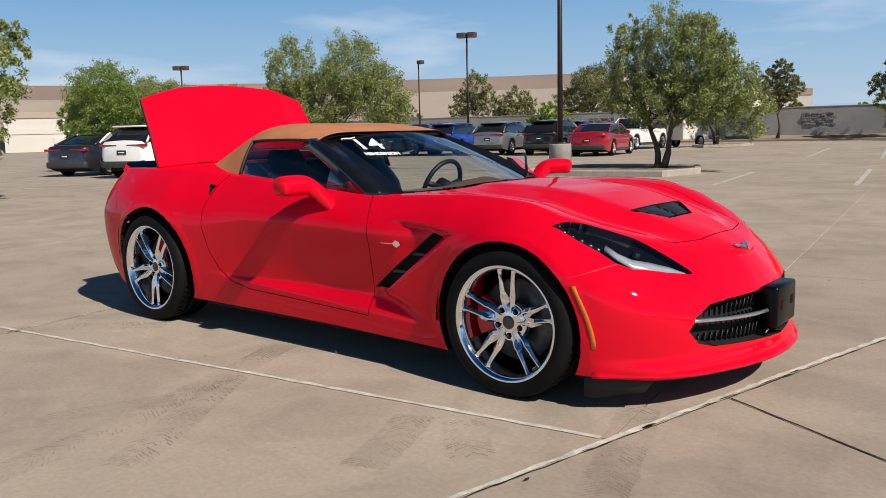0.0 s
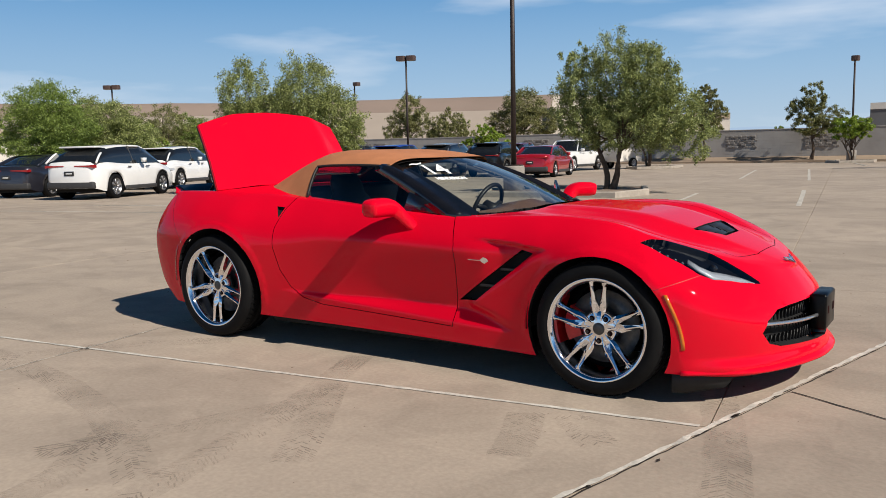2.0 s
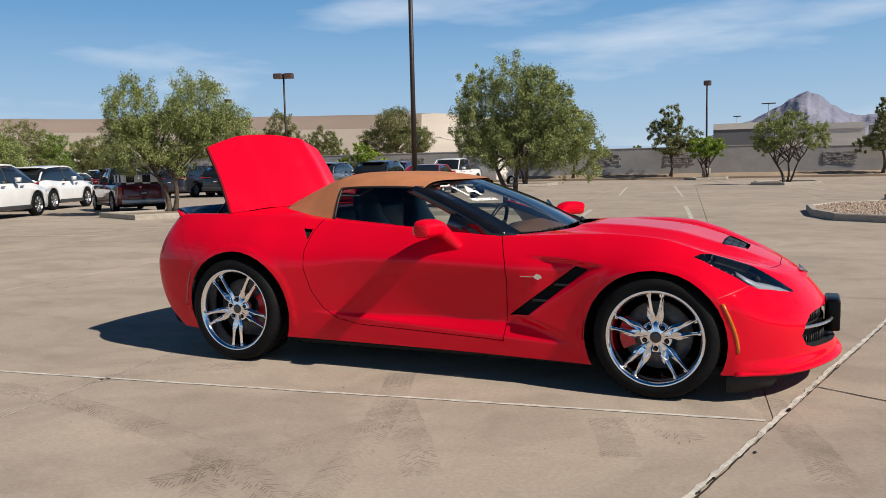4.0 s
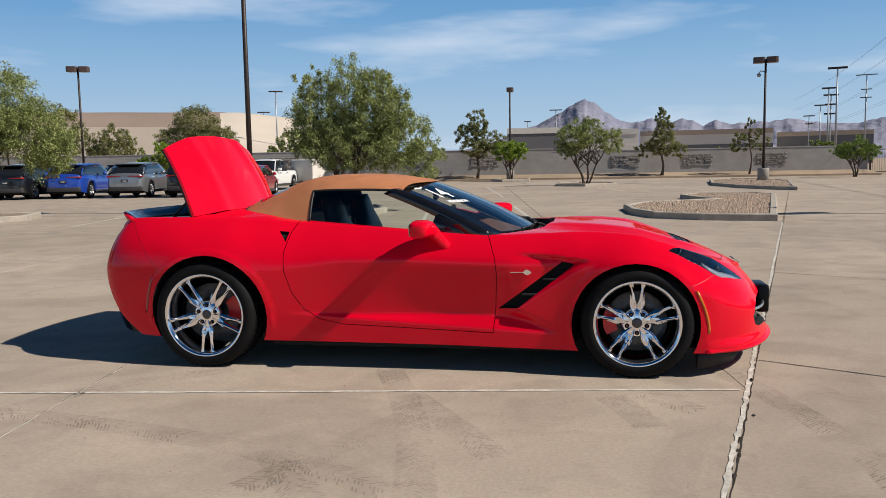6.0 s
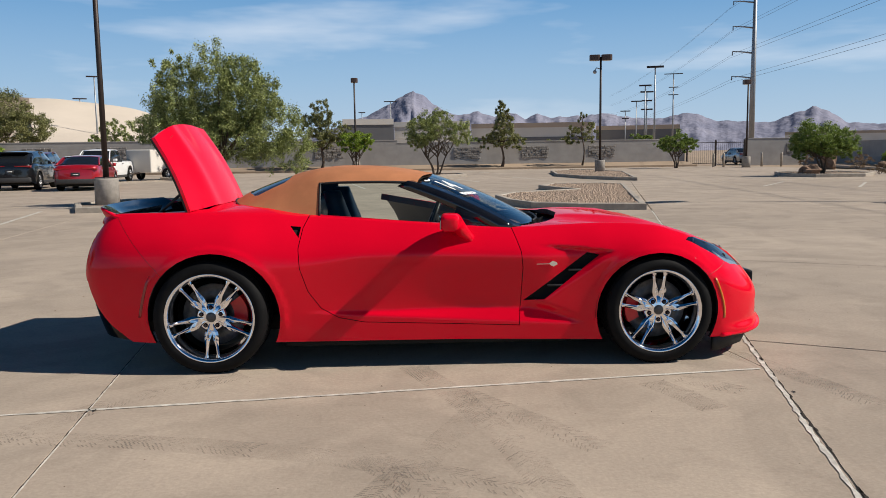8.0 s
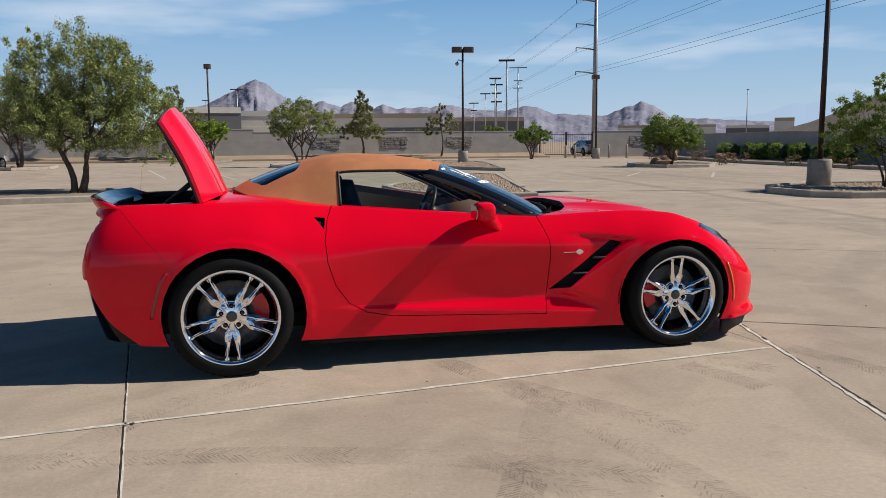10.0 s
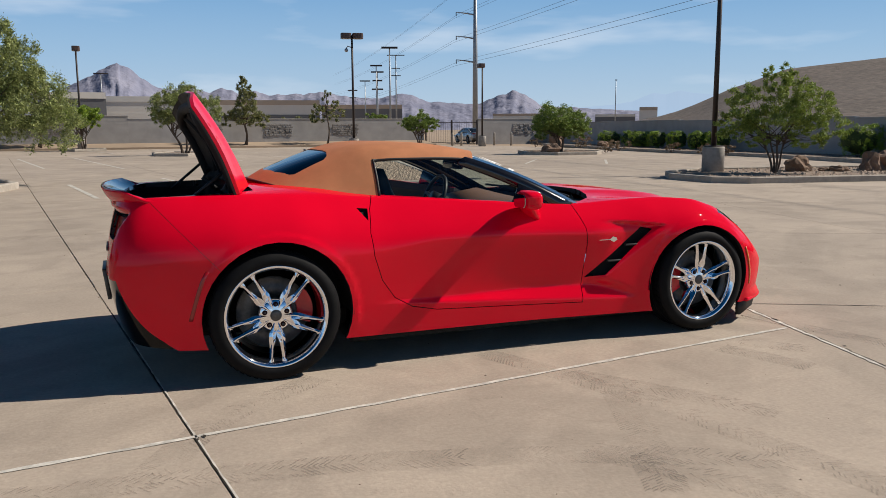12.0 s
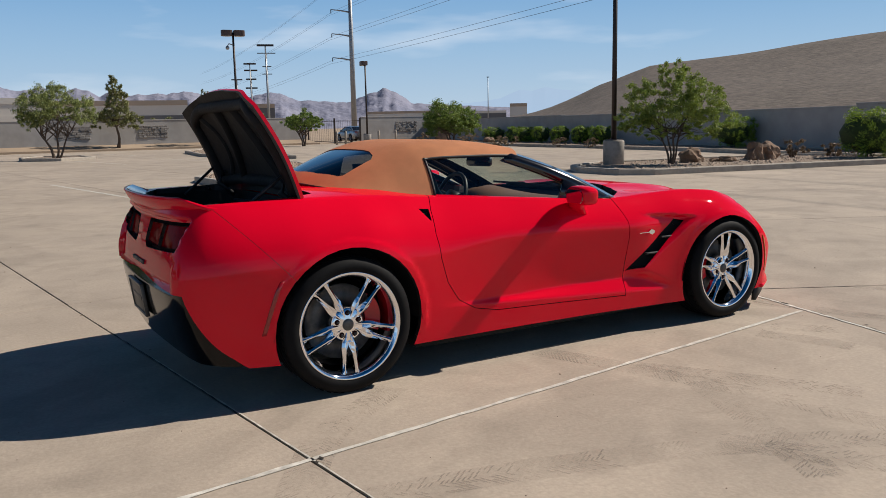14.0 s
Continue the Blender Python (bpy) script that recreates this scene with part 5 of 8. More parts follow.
STATIONS = [(nose_in(a), nose_in(b), nose_in(c), k) for a, b, c, k in STATIONS]
B_, L_, T_, FULL_, LENGTH = outline()
CREST = spline([-0.8, -0.35, 0.0, 0.3, 0.5, 0.95, 1.9, 2.15, 2.45, 2.72, 2.92, 3.10, 3.30, 3.475],
               [0.93, 0.962, 0.985, 0.99, 0.965, 0.93, 0.86, 0.873, 0.862, 0.832, 0.778, 0.722, 0.645, 0.56])


def crease_z(x):
    return 0.374 - 0.0625 * (x - 0.69)


def side_point(u, s):
    """A point of the car's skirt: u along the outline, s from the bottom edge (0) to the top (1)."""
    b = [f(u) for f in B_]
    lo = [f(u) for f in L_]
    hi = [f(u) for f in T_]
    z = lo[2] + (hi[2] - lo[2]) * s
    if z > b[2]:
        k = ((z - b[2]) / (hi[2] - b[2])) ** FULL_(u)
        x, y = b[0] + (hi[0] - b[0]) * k, b[1] + (hi[1] - b[1]) * k
    else:
        k = ((b[2] - z) / (b[2] - lo[2])) ** (1.8 - 0.35 * sstep(-0.45, -0.10, b[0]) * (1 - sstep(2.85, 3.05, b[0])))
        x, y = b[0] + (lo[0] - b[0]) * k, b[1] + (lo[1] - b[1]) * k
    # the hollow door flank, which comes out again at a crease above the sill
    zc = crease_z(x)
    zl = zc - 0.030
    tall = 0.012 + 0.066 * sstep(0.72, 1.90, x) - 0.066 * sstep(1.95, 2.29, x)
    k = min(1.0, max(0.0, (z - zl) / tall))
    # ahead of the door the hollow ends at the slanted vent; its lit lower face runs on to a point
    slot = 1.93 + 1.45 * max(0.0, z - 0.40)
    upper = sstep(zl + tall, zl + tall + 0.05, z)
    ahead = (1 - upper) * (1 - sstep(1.95, 2.29, x)) + upper * (1 - sstep(slot - 0.01, slot + 0.09, x))
    hollow = sstep(0.45, 1.40, x) * ahead * (1 - sstep(zl + tall, 0.72, z)) * k
    y -= 0.044 * hollow
    # the hollow that leads into the fender vent
    line = 0.745 - 0.10 * (x - 1.94)
    vent = sstep(1.93, 2.26, x) * (1 - sstep(slot + 0.0, slot + 0.09, x)) * sstep(0.40, 0.62, z) * (1 - sstep(line - 0.014, line + 0.004, z))
    y -= 0.036 * vent
    # the turned-out flanges of the wheel arches
    for cx, cz, r in ((0.02, 0.335, 0.392), (2.70, 0.312, 0.372)):
        far = math.hypot(x - cx, z - cz) - r
        if y > 0.6 and far < 0.07:
            y += 0.006 * (1 - sstep(0.030, 0.048, far)) * sstep(0.20, 0.30, z)
    # the flat tail panel behind the lamps
    tail = (1 - sstep(-0.72, -0.64, x)) * sstep(0.54, 0.60, z) * (1 - sstep(0.875, 0.90, z)) * (1 - sstep(0.665, 0.69, y))
    x += 0.035 * tail
    # the pinched lip under the nose
    lip = sstep(3.05, 3.30, x) * (1 - sstep(0.17, 0.235, z))
    x += 0.022 * lip
    y += 0.018 * lip * sstep(0.15, 0.6, y)
    return x, y, z


def top_point(u, v):
    """A point of the upper shell between the two top edges; v runs from -1 to 1 across."""
    tx, ty, tz = [f(u) for f in T_]
    a = abs(v)
    zc = CREST(tx)
    rise = (zc - tz) * (1 - a ** (2.2 + 2.2 * (1 - sstep(0.6, 1.2, tx))))
    dip = sstep(1.95, 2.5, tx) * (1 - sstep(2.9, 3.35, tx)) * 0.030 * math.exp(-((a - 0.68) / 0.16) ** 2)
    dome = sstep(2.0, 2.3, tx) * (1 - sstep(3.0, 3.4, tx)) * 0.012 * (1 - sstep(0.36, 0.50, a))
    return tx, ty * v, tz + rise - dip + dome


def build_shell():
    bm = bmesh.new()
    cols = 250
    rows = 66
    us = [LENGTH * i / (cols - 1) for i in range(cols)]
    grid = {}
    for side in (1, -1):
        for i, u in enumerate(us):
            for j in range(rows):
                x, y, z = side_point(u, j / (rows - 1))
                grid[side, i, j] = bm.verts.new((x, y * side, z))
        for i in range(cols - 1):
            for j in range(rows - 1):
                q = [grid[side, i, j], grid[side, i + 1, j], grid[side, i + 1, j + 1], grid[side, i, j + 1]]
                bm.faces.new(q if side < 0 else q[::-1])
    across = 49
    top = {}
    for i, u in enumerate(us):
        for k in range(across):
            top[i, k] = bm.verts.new(top_point(u, -1 + 2 * k / (across - 1)))
    for i in range(cols - 1):
        for k in range(across - 1):
            bm.faces.new((top[i, k], top[i + 1, k], top[i + 1, k + 1], top[i, k + 1]))
    bmesh.ops.remove_doubles(bm, verts=list(bm.verts), dist=0.0008)
    bmesh.ops.dissolve_degenerate(bm, edges=list(bm.edges), dist=0.0004)
    return bm


def convex(poly):
    """The polygon turned anticlockwise."""
    area = sum(a[0] * b[1] - b[0] * a[1] for a, b in zip(poly, poly[1:] + poly[:1]))
    return poly if area > 0 else poly[::-1]


AX = {"y": (0, 2), "z": (0, 1), "x": (1, 2)}


def inside(poly, a, b, tol=0.0):
    for p, q in zip(poly, poly[1:] + poly[:1]):
        if (q[0] - p[0]) * (b - p[1]) - (q[1] - p[1]) * (a - p[0]) < -tol:
            return False
    return True


def carve(bm, layer, ident, poly, axis, keep, only=None):
    """Cuts the outline of a convex polygon into the shell and marks the faces inside it."""
    poly = convex([tuple(p) for p in poly])
    i, j = AX[axis]
    lo0, hi0 = min(p[0] for p in poly) - 0.06, max(p[0] for p in poly) + 0.06
    lo1, hi1 = min(p[1] for p in poly) - 0.06, max(p[1] for p in poly) + 0.06
    faces = []
    for f in bm.faces:
        c = f.calc_center_median()
        if lo0 < c[i] < hi0 and lo1 < c[j] < hi1 and keep(c) and (only is None or f[layer] in only):
            faces.append(f)
    geom = set(faces)
    for f in faces:
        geom.update(f.edges)
        geom.update(f.verts)
    for p, q in zip(poly, poly[1:] + poly[:1]):
        no = [0.0, 0.0, 0.0]
        no[i], no[j] = q[1] - p[1], -(q[0] - p[0])
        co = [0.0, 0.0, 0.0]
        co[i], co[j] = p
        ret = bmesh.ops.bisect_plane(bm, geom=list(geom), dist=1e-5, plane_co=co, plane_no=Vector(no).normalized())
        geom = set(ret["geom"])
    n = 0
    for g in geom:
        if isinstance(g, bmesh.types.BMFace) and g.is_valid:
            c = g.calc_center_median()
            if inside(poly, c[i], c[j]) and (only is None or g[layer] in only):
                g[layer] = ident
                n += 1
    return n


def shrink(poly, d):
    """The convex polygon drawn in by d."""
    poly = convex([tuple(p) for p in poly])
    n, res = len(poly), []
    for k in range(n):
        a, b, c = Vector(poly[k - 1]), Vector(poly[k]), Vector(poly[(k + 1) % n])
        e1, e2 = (b - a).normalized(), (c - b).normalized()
        n1, n2 = Vector((-e1.y, e1.x)), Vector((-e2.y, e2.x))
        w = (n1 + n2)
        w = w / max(0.3, w.dot(n1))
        res.append(tuple(b + w * d))
    return res


def take(bm, layer, ids, offset=(0, 0, 0), along=0.0, test=None):
    """The marked faces as a bmesh of their own, with the normals of the whole shell."""
    res, idx, normals = bmesh.new(), {}, []
    for f in bm.faces:
        if f[layer] in ids and (test is None or test(f.calc_center_median())):
            vs = []
            for v in f.verts:
                if v not in idx:
                    idx[v] = res.verts.new(v.co + Vector(offset) - v.normal * along)
                    normals.append(v.normal.copy())
                vs.append(idx[v])
            res.faces.new(vs)
    return res, normals


def lips(bm, layer, ident, depth, out, test=None):
    """Strips that turn inward from the rim of an opening."""
    for e in bm.edges:
        fs = e.link_faces
        if len(fs) == 2 and (fs[0][layer] == ident) != (fs[1][layer] == ident):
            a, b = e.verts
            if test and not test((a.co + b.co) / 2):
                continue
            d = depth if isinstance(depth, Vector) else -(fs[0].normal + fs[1].normal).normalized() * depth
            vs = [out.verts.new(p) for p in (a.co, b.co, b.co + d, a.co + d)]
            out.faces.new(vs)


def circle(cx, cz, r, n=36, squash=1.0):
    return [(cx + r * math.cos(2 * math.pi * k / n), cz + squash * r * math.sin(2 * math.pi * k / n)) for k in range(n)]


shell = build_shell()
ID = shell.faces.layers.int.new("panel")
ARCH_R = circle(0.02, 0.335, 0.392)
ARCH_F = circle(2.70, 0.312, 0.372)
DOOR = [(0.61, 0.99), (0.548, 0.86), (0.525, 0.74), (0.535, 0.62), (0.58, 0.48), (0.655, 0.375), (0.76, 0.315), (0.91, 0.284),
        (1.858, 0.246), (1.872, 0.40), (1.882, 0.60), (1.872, 0.70), (1.845, 0.78), (1.80, 0.90)]
HOOD = [(3.292, -0.20), (3.292, 0.20), (3.245, 0.425), (2.86, 0.615), (2.40, 0.665), (2.02, 0.655), (2.02, -0.655), (2.40, -0.665), (2.86, -0.615), (3.245, -0.425)]
HOOD_VENT = [(3.115, -0.13), (3.115, 0.13), (2.995, 0.275), (2.968, 0.265), (2.975, 0.0), (2.968, -0.265), (2.995, -0.275)]
CABIN = [(2.09, -0.30), (2.09, 0.30), (1.95, 0.58), (1.76, 0.690), (1.2, 0.690), (0.66, 0.64), (0.50, 0.54), (0.42, 0.40), (0.42, -0.40), (0.50, -0.54), (0.66, -0.64), (1.2, -0.690), (1.76, -0.690), (1.95, -0.58)]
TRUNK = [(-0.05, -0.60), (-0.05, 0.60), (-0.20, 0.66), (-0.56, 0.63), (-0.655, 0.50), (-0.69, 0.0), (-0.655, -0.50), (-0.56, -0.63), (-0.20, -0.66)]
VENT = [(1.882, 0.392), (2.01, 0.405), (2.348, 0.672), (2.275, 0.687)]
GRILLE = [(-0.622, 0.330), (-0.59, 0.384), (-0.50, 0.424), (-0.39, 0.432), (0.39, 0.432), (0.50, 0.424), (0.59, 0.384), (0.622, 0.330), (0.575, 0.274), (0.50, 0.252), (0.0, 0.222), (-0.50, 0.252), (-0.575, 0.274)]
LAMP = [(2.89, 0.81), (2.923, 0.761), (3.006, 0.682), (3.181, 0.577), (3.358, 0.478), (3.366, 0.482), (3.355, 0.505), (3.302, 0.592), (3.209, 0.712), (3.152, 0.751), (3.002, 0.795)]
COWL = [(2.20, -0.16), (2.20, 0.16), (2.145, 0.40), (2.06, 0.555), (1.935, 0.66), (1.80, 0.70), (1.80, -0.70), (1.935, -0.66), (2.06, -0.555), (2.145, -0.40)]
SCOOP = [(0.474, 0.870), (0.538, 0.864), (0.527, 0.802)]
TAIL = [(0.10, 0.745), (0.13, 0.862), (0.682, 0.876), (0.690, 0.80), (0.662, 0.738), (0.145, 0.715)]
TAIL_PANES = ([(0.127, 0.748), (0.152, 0.846), (0.386, 0.852), (0.368, 0.742)], [(0.394, 0.744), (0.412, 0.853), (0.664, 0.861), (0.670, 0.80), (0.646, 0.756)])
TAIL_LOW = [(-0.845, 0.12), (-0.822, 0.24), (-0.806, 0.47), (-0.775, 0.606), (-0.70, 0.622), (-0.21, 0.600), (0.21, 0.600), (0.70, 0.622), (0.775, 0.606), (0.806, 0.47), (0.822, 0.24), (0.845, 0.12)]


def high(c):
    return c.z > 0.70


for sy in (-1, 1):
    side = (lambda s: lambda c: c.y * s > 0.5)(sy)
    carve(shell, ID, 1, ARCH_R, "y", side)
    carve(shell, ID, 1, ARCH_F, "y", side)
    carve(shell, ID, 3, DOOR, "y", side, (0,))
    carve(shell, ID, 2, shrink(DOOR, 0.0042), "y", side, (3,))
    carve(shell, ID, 4, VENT, "y", side, (0,))
    carve(shell, ID, 12, SCOOP, "y", side, (0,))
    carve(shell, ID, 8, [(x, y * sy) for x, y in LAMP], "z", lambda c: c.z > 0.46, (0,))
    carve(shell, ID, 9, [(y * sy, z) for y, z in TAIL], "x", lambda c: c.x < -0.6, (0,))
    for pane in TAIL_PANES:
        carve(shell, ID, 22, [(y * sy, z) for y, z in pane], "x", lambda c: c.x < -0.6, (9,))
carve(shell, ID, 7, CABIN, "z", high, (0, 2, 3))
carve(shell, ID, 6, TRUNK, "z", lambda c: c.z > 0.90, (0,))
carve(shell, ID, 14, HOOD, "z", lambda c: c.z > 0.55, (0,))
carve(shell, ID, 5, shrink(HOOD, 0.0036), "z", lambda c: c.z > 0.55, (14,))
carve(shell, ID, 23, COWL, "z", high, (0, 5, 14))
carve(shell, ID, 10, HOOD_VENT, "z", lambda c: c.z > 0.6, (5,))
carve(shell, ID, 11, GRILLE, "x", lambda c: c.x > 3.05, (0,))
carve(shell, ID, 13, TAIL_LOW, "x", lambda c: c.x < -0.45, (0,))
# bumper seams
REAR_SEAM = [(-0.606, 0.960), (-0.262, 0.585), (-0.2595, 0.587), (-0.6035, 0.962)]
FRONT_SEAM = [(2.99, 0.543), (3.19, 0.6145), (3.191, 0.612), (2.991, 0.5405)]
for sy in (-1, 1):
    side = (lambda s: lambda c: c.y * s > 0.4)(sy)
    carve(shell, ID, 15, REAR_SEAM, "y", side, (0,))
    carve(shell, ID, 16, FRONT_SEAM, "y", side, (0,))
shell.normal_update()
for f in shell.faces:
    if f[ID] == 0:
        c = f.calc_center_median()
        if c.x > 2.97 and (c.z < 0.569 + 0.357 * (c.x - 3.065) or c.x > 3.17):
            f[ID] = 20
        elif c.x < -0.25 and (c.z < 0.585 or c.x < -0.262 - (c.z - 0.585) * 0.917):
            f[ID] = 21

# the far door stands open, swung out about its front edge
OPEN = Matrix.Translation((1.86, 0.84, 0)) @ pose(0, 0, 0, 0, 0, -55) @ Matrix.Translation((-1.86, -0.84, 0))
for ids, name, label in (((0,), "body_shell", ""), ((20,), "front_bumper", ""), ((21,), "rear_bumper", ""), ((5,), "hood", "")):
    b, nrm = take(shell, ID, ids)
    part(name, b, M["paint"], car, label, normals=nrm)
for sy in (-1, 1):
    ts = (lambda s: lambda c: c.y * s > 0)(sy)
    b, nrm = take(shell, ID, (2,), test=ts)
    dr = part("door", b, M["paint"], car, "" if sy < 0 else "open red door with a black inner panel", normals=nrm)
    if sy > 0:
        b, nrm = take(shell, ID, (2,), along=0.055, test=ts)
        part("inner_panel", b, M["leather"], dr, "black inner panel", normals=nrm)
        b = bmesh.new()
        lips(shell, ID, 2, 0.055, b, ts)
        part("door_edge", b, M["black_trim"], dr, "black door edge", smooth=False)
        b = bmesh.new()
        box(b, (0.60, 0.66, 0.17), (1.84, 0.835, 0.40), 0.03)
        part("door_sill", b, M["black_trim"], car, "black sill of the open door")
        dr.matrix_local = OPEN
for ident, sides in ((3, (-1, 1)), (14, (0,)), (15, (-1, 1)), (16, (-1, 1))):
    for sy in sides:
        b, nrm = take(shell, ID, (ident,), along=0.006 if ident < 15 else 0.0006, test=(lambda s: lambda c: s == 0 or c.y * s > 0)(sy))
        part("panel_gap", b, M["gap"] if ident < 15 else M["seam"], car, "thin dark gap round a panel", normals=nrm)


def edge_part(name, ident, depth, material, test, label=""):
    b = bmesh.new()
    lips(shell, ID, ident, depth, b, test)
    bmesh.ops.remove_doubles(b, verts=list(b.verts), dist=0.0005)
    part(name, b, M[material], car, label)


for sy in (-1, 1):
    for x0, x1 in ((-0.6, 0.6), (2.2, 3.3)):
        edge_part("arch_lip", 1, Vector((0, -sy * 0.03, 0)), "black_trim", (lambda s, a, b: lambda c: c.y * s > 0 and a < c.x < b)(sy, x0, x1))
    ts = (lambda s: lambda c: c.y * s > 0)(sy)
    edge_part("scoop_edge", 12, 0.02, "well", ts)
    edge_part("vent_edge", 4, 0.03, "pillar", ts, "black vent edge")
    edge_part("lamp_edge", 8, 0.032, "black_trim", ts, "black lamp edge")
    edge_part("tail_lamp_edge", 9, 0.03, "black_trim", ts, "black lamp edge")
edge_part("luggage_opening_lip", 6, Vector((0, 0, -0.05)), "black_trim", None)
edge_part("hood_vent_edge", 10, 0.026, "black_trim", None, "black vent edge")
edge_part("cowl_edge", 23, Vector((0, 0, -0.035)), "black_trim", None, "black edge above the cowl")
edge_part("grille_edge", 11, 0.06, "black_trim", None, "black grille edge")
edge_part("cabin_edge", 7, Vector((0, 0, -0.06)), "black_trim", lambda c: not (c.y > 0.6 and 0.62 < c.x < 1.84), "black cabin edge")
# scoops and vents, set back behind their openings
for sy in (-1, 1):
    b, nrm = take(shell, ID, (12,), along=0.02, test=(lambda s: lambda c: c.y * s > 0)(sy))
    part("side_scoop", b, M["well"], car, "black scoop behind the door", normals=nrm)
for sy in (-1, 1):
    ts = (lambda s: lambda c: c.y * s > 0)(sy)
    b, nrm = take(shell, ID, (4,), along=0.03, test=ts)
    fv = part("fender_vent", b, M["well"], car, "black slanted vent in the front fender", normals=nrm)
    for k in (0.30, 0.62):
        bm = bmesh.new()
        x0, z0 = 1.93 + 0.40 * k, 0.40 + 0.29 * k
        box(bm, (x0 - 0.02, -0.012, z0 - 0.005), (x0 + 0.10, 0.012, z0 + 0.006), 0.003)
        o = part("slat", bm, M["black_trim"], fv)
        o.location = (0, sy * 0.842, 0)
b, nrm = take(shell, ID, (10,), along=0.026)
hv = part("hood_vent", b, M["black_trim"], car, "black louvred vent in the hood", normals=nrm)
for k in range(3):
    for sy in (-1, 1):
        bm = bmesh.new()
        x0 = 2.998 + 0.038 * k
        w = 0.215 - 0.035 * k
        box(bm, (-0.018, 0.012, -0.004), (0.018, w, 0.004), 0.002)
        o = part("louvre", bm, M["steel_dark"], hv)
        o.matrix_local = pose(x0, 0, CREST(x0) + 0.002, 0, 26, 0) @ Matrix.Diagonal((1, sy, 1, 1))
b, nrm = take(shell, ID, (11,), along=0.07)
gr = part("grille", b, M["well"], car, "black open grille", normals=nrm)
for row in range(3):
    zz = 0.268 + 0.058 * row
    for k in range(37):
        y = (k - 18) * 0.030 + (0.015 if row % 2 else 0)
        if abs(y) > 0.555:
            continue
        bm = bmesh.new()
        box(bm, (-0.006, -0.003, -0.030), (0.006, 0.003, 0.030), 0.002, pose(0, 0, 0, 32 if row % 2 else -32))
        o = part("grille_bar", bm, M["pillar"], gr)
        o.location = (3.530 - 0.50 * y * y - 0.012 * row, y, zz)
bm = bmesh.new()
pts = []
for k in range(25):
    y = -0.60 + 1.20 * k / 24
    pts.append((3.572 - 0.50 * y * y, y, 0.343 + 0.022 * (y / 0.6) ** 2))
tube(bm, pts, 0.0095, 8)
part("grille_blade", bm, M["silver"], gr, "bright bar across the grille")
# plate bracket and lower lip
bm = bmesh.new()
box(bm, (3.53, -0.135, 0.268), (3.607, 0.135, 0.448), 0.012)
pb = part("plate_bracket", bm, M["pillar"], car, "empty black front plate bracket")
for y in (-0.075, 0.075):
    bm = bmesh.new()
    box(bm, (3.603, y - 0.018, 0.345), (3.609, y + 0.018, 0.385), 0.004)
    part("bolt_slot", bm, M["gap"], pb)
bm = bmesh.new()
sl = []
for side in (-1, 1):
    row = []
    for k in range(31):
        u = LENGTH - 1.05 * (30 - k) / 30
        p, q = Vector((L_[0](u), L_[1](u))), Vector((L_[0](u - 0.01), L_[1](u - 0.01)))
        n = Vector((-(p - q).y, (p - q).x)).normalized()
        n = n if n.x > 0 else -n
        dd = 0.020 + 0.036 * sstep(0.0, 0.45, k / 30)
        ring = []
        for off, z in ((dd - 0.004, 0.148), (dd, 0.156), (dd - 0.006, 0.168), (-0.02, 0.186), (-0.07, 0.186), (-0.07, 0.146)):
            v = p + n * off
            ring.append((v.x, max(0.0, v.y) * side, z))
        row.append(ring)
    sl += row if side < 0 else row[-2::-1]
ring_mesh(bm, sl, caps=(True, True))
bmesh.ops.recalc_face_normals(bm, faces=list(bm.faces))
part("front_lip", bm, M["paint"], car)
for sy in (-1, 1):
    bm = bmesh.new()
    prism(bm, [(3.06, 0.16), (3.36, 0.16), (3.30, 0.085), (3.10, 0.055), (3.06, 0.06)], -0.012, 0.012, "y", pose(0, 0, 0))
    o = part("air_dam", bm, M["black_trim"], car, "black rubber air dam flap")
    o.location = (0, 0, 0)
    o.matrix_local = Matrix.Translation((3.06, sy * 0.84, 0)) @ pose(0, 0, 0, 0, 0, -sy * 28) @ Matrix.Translation((-3.06, 0, 0))
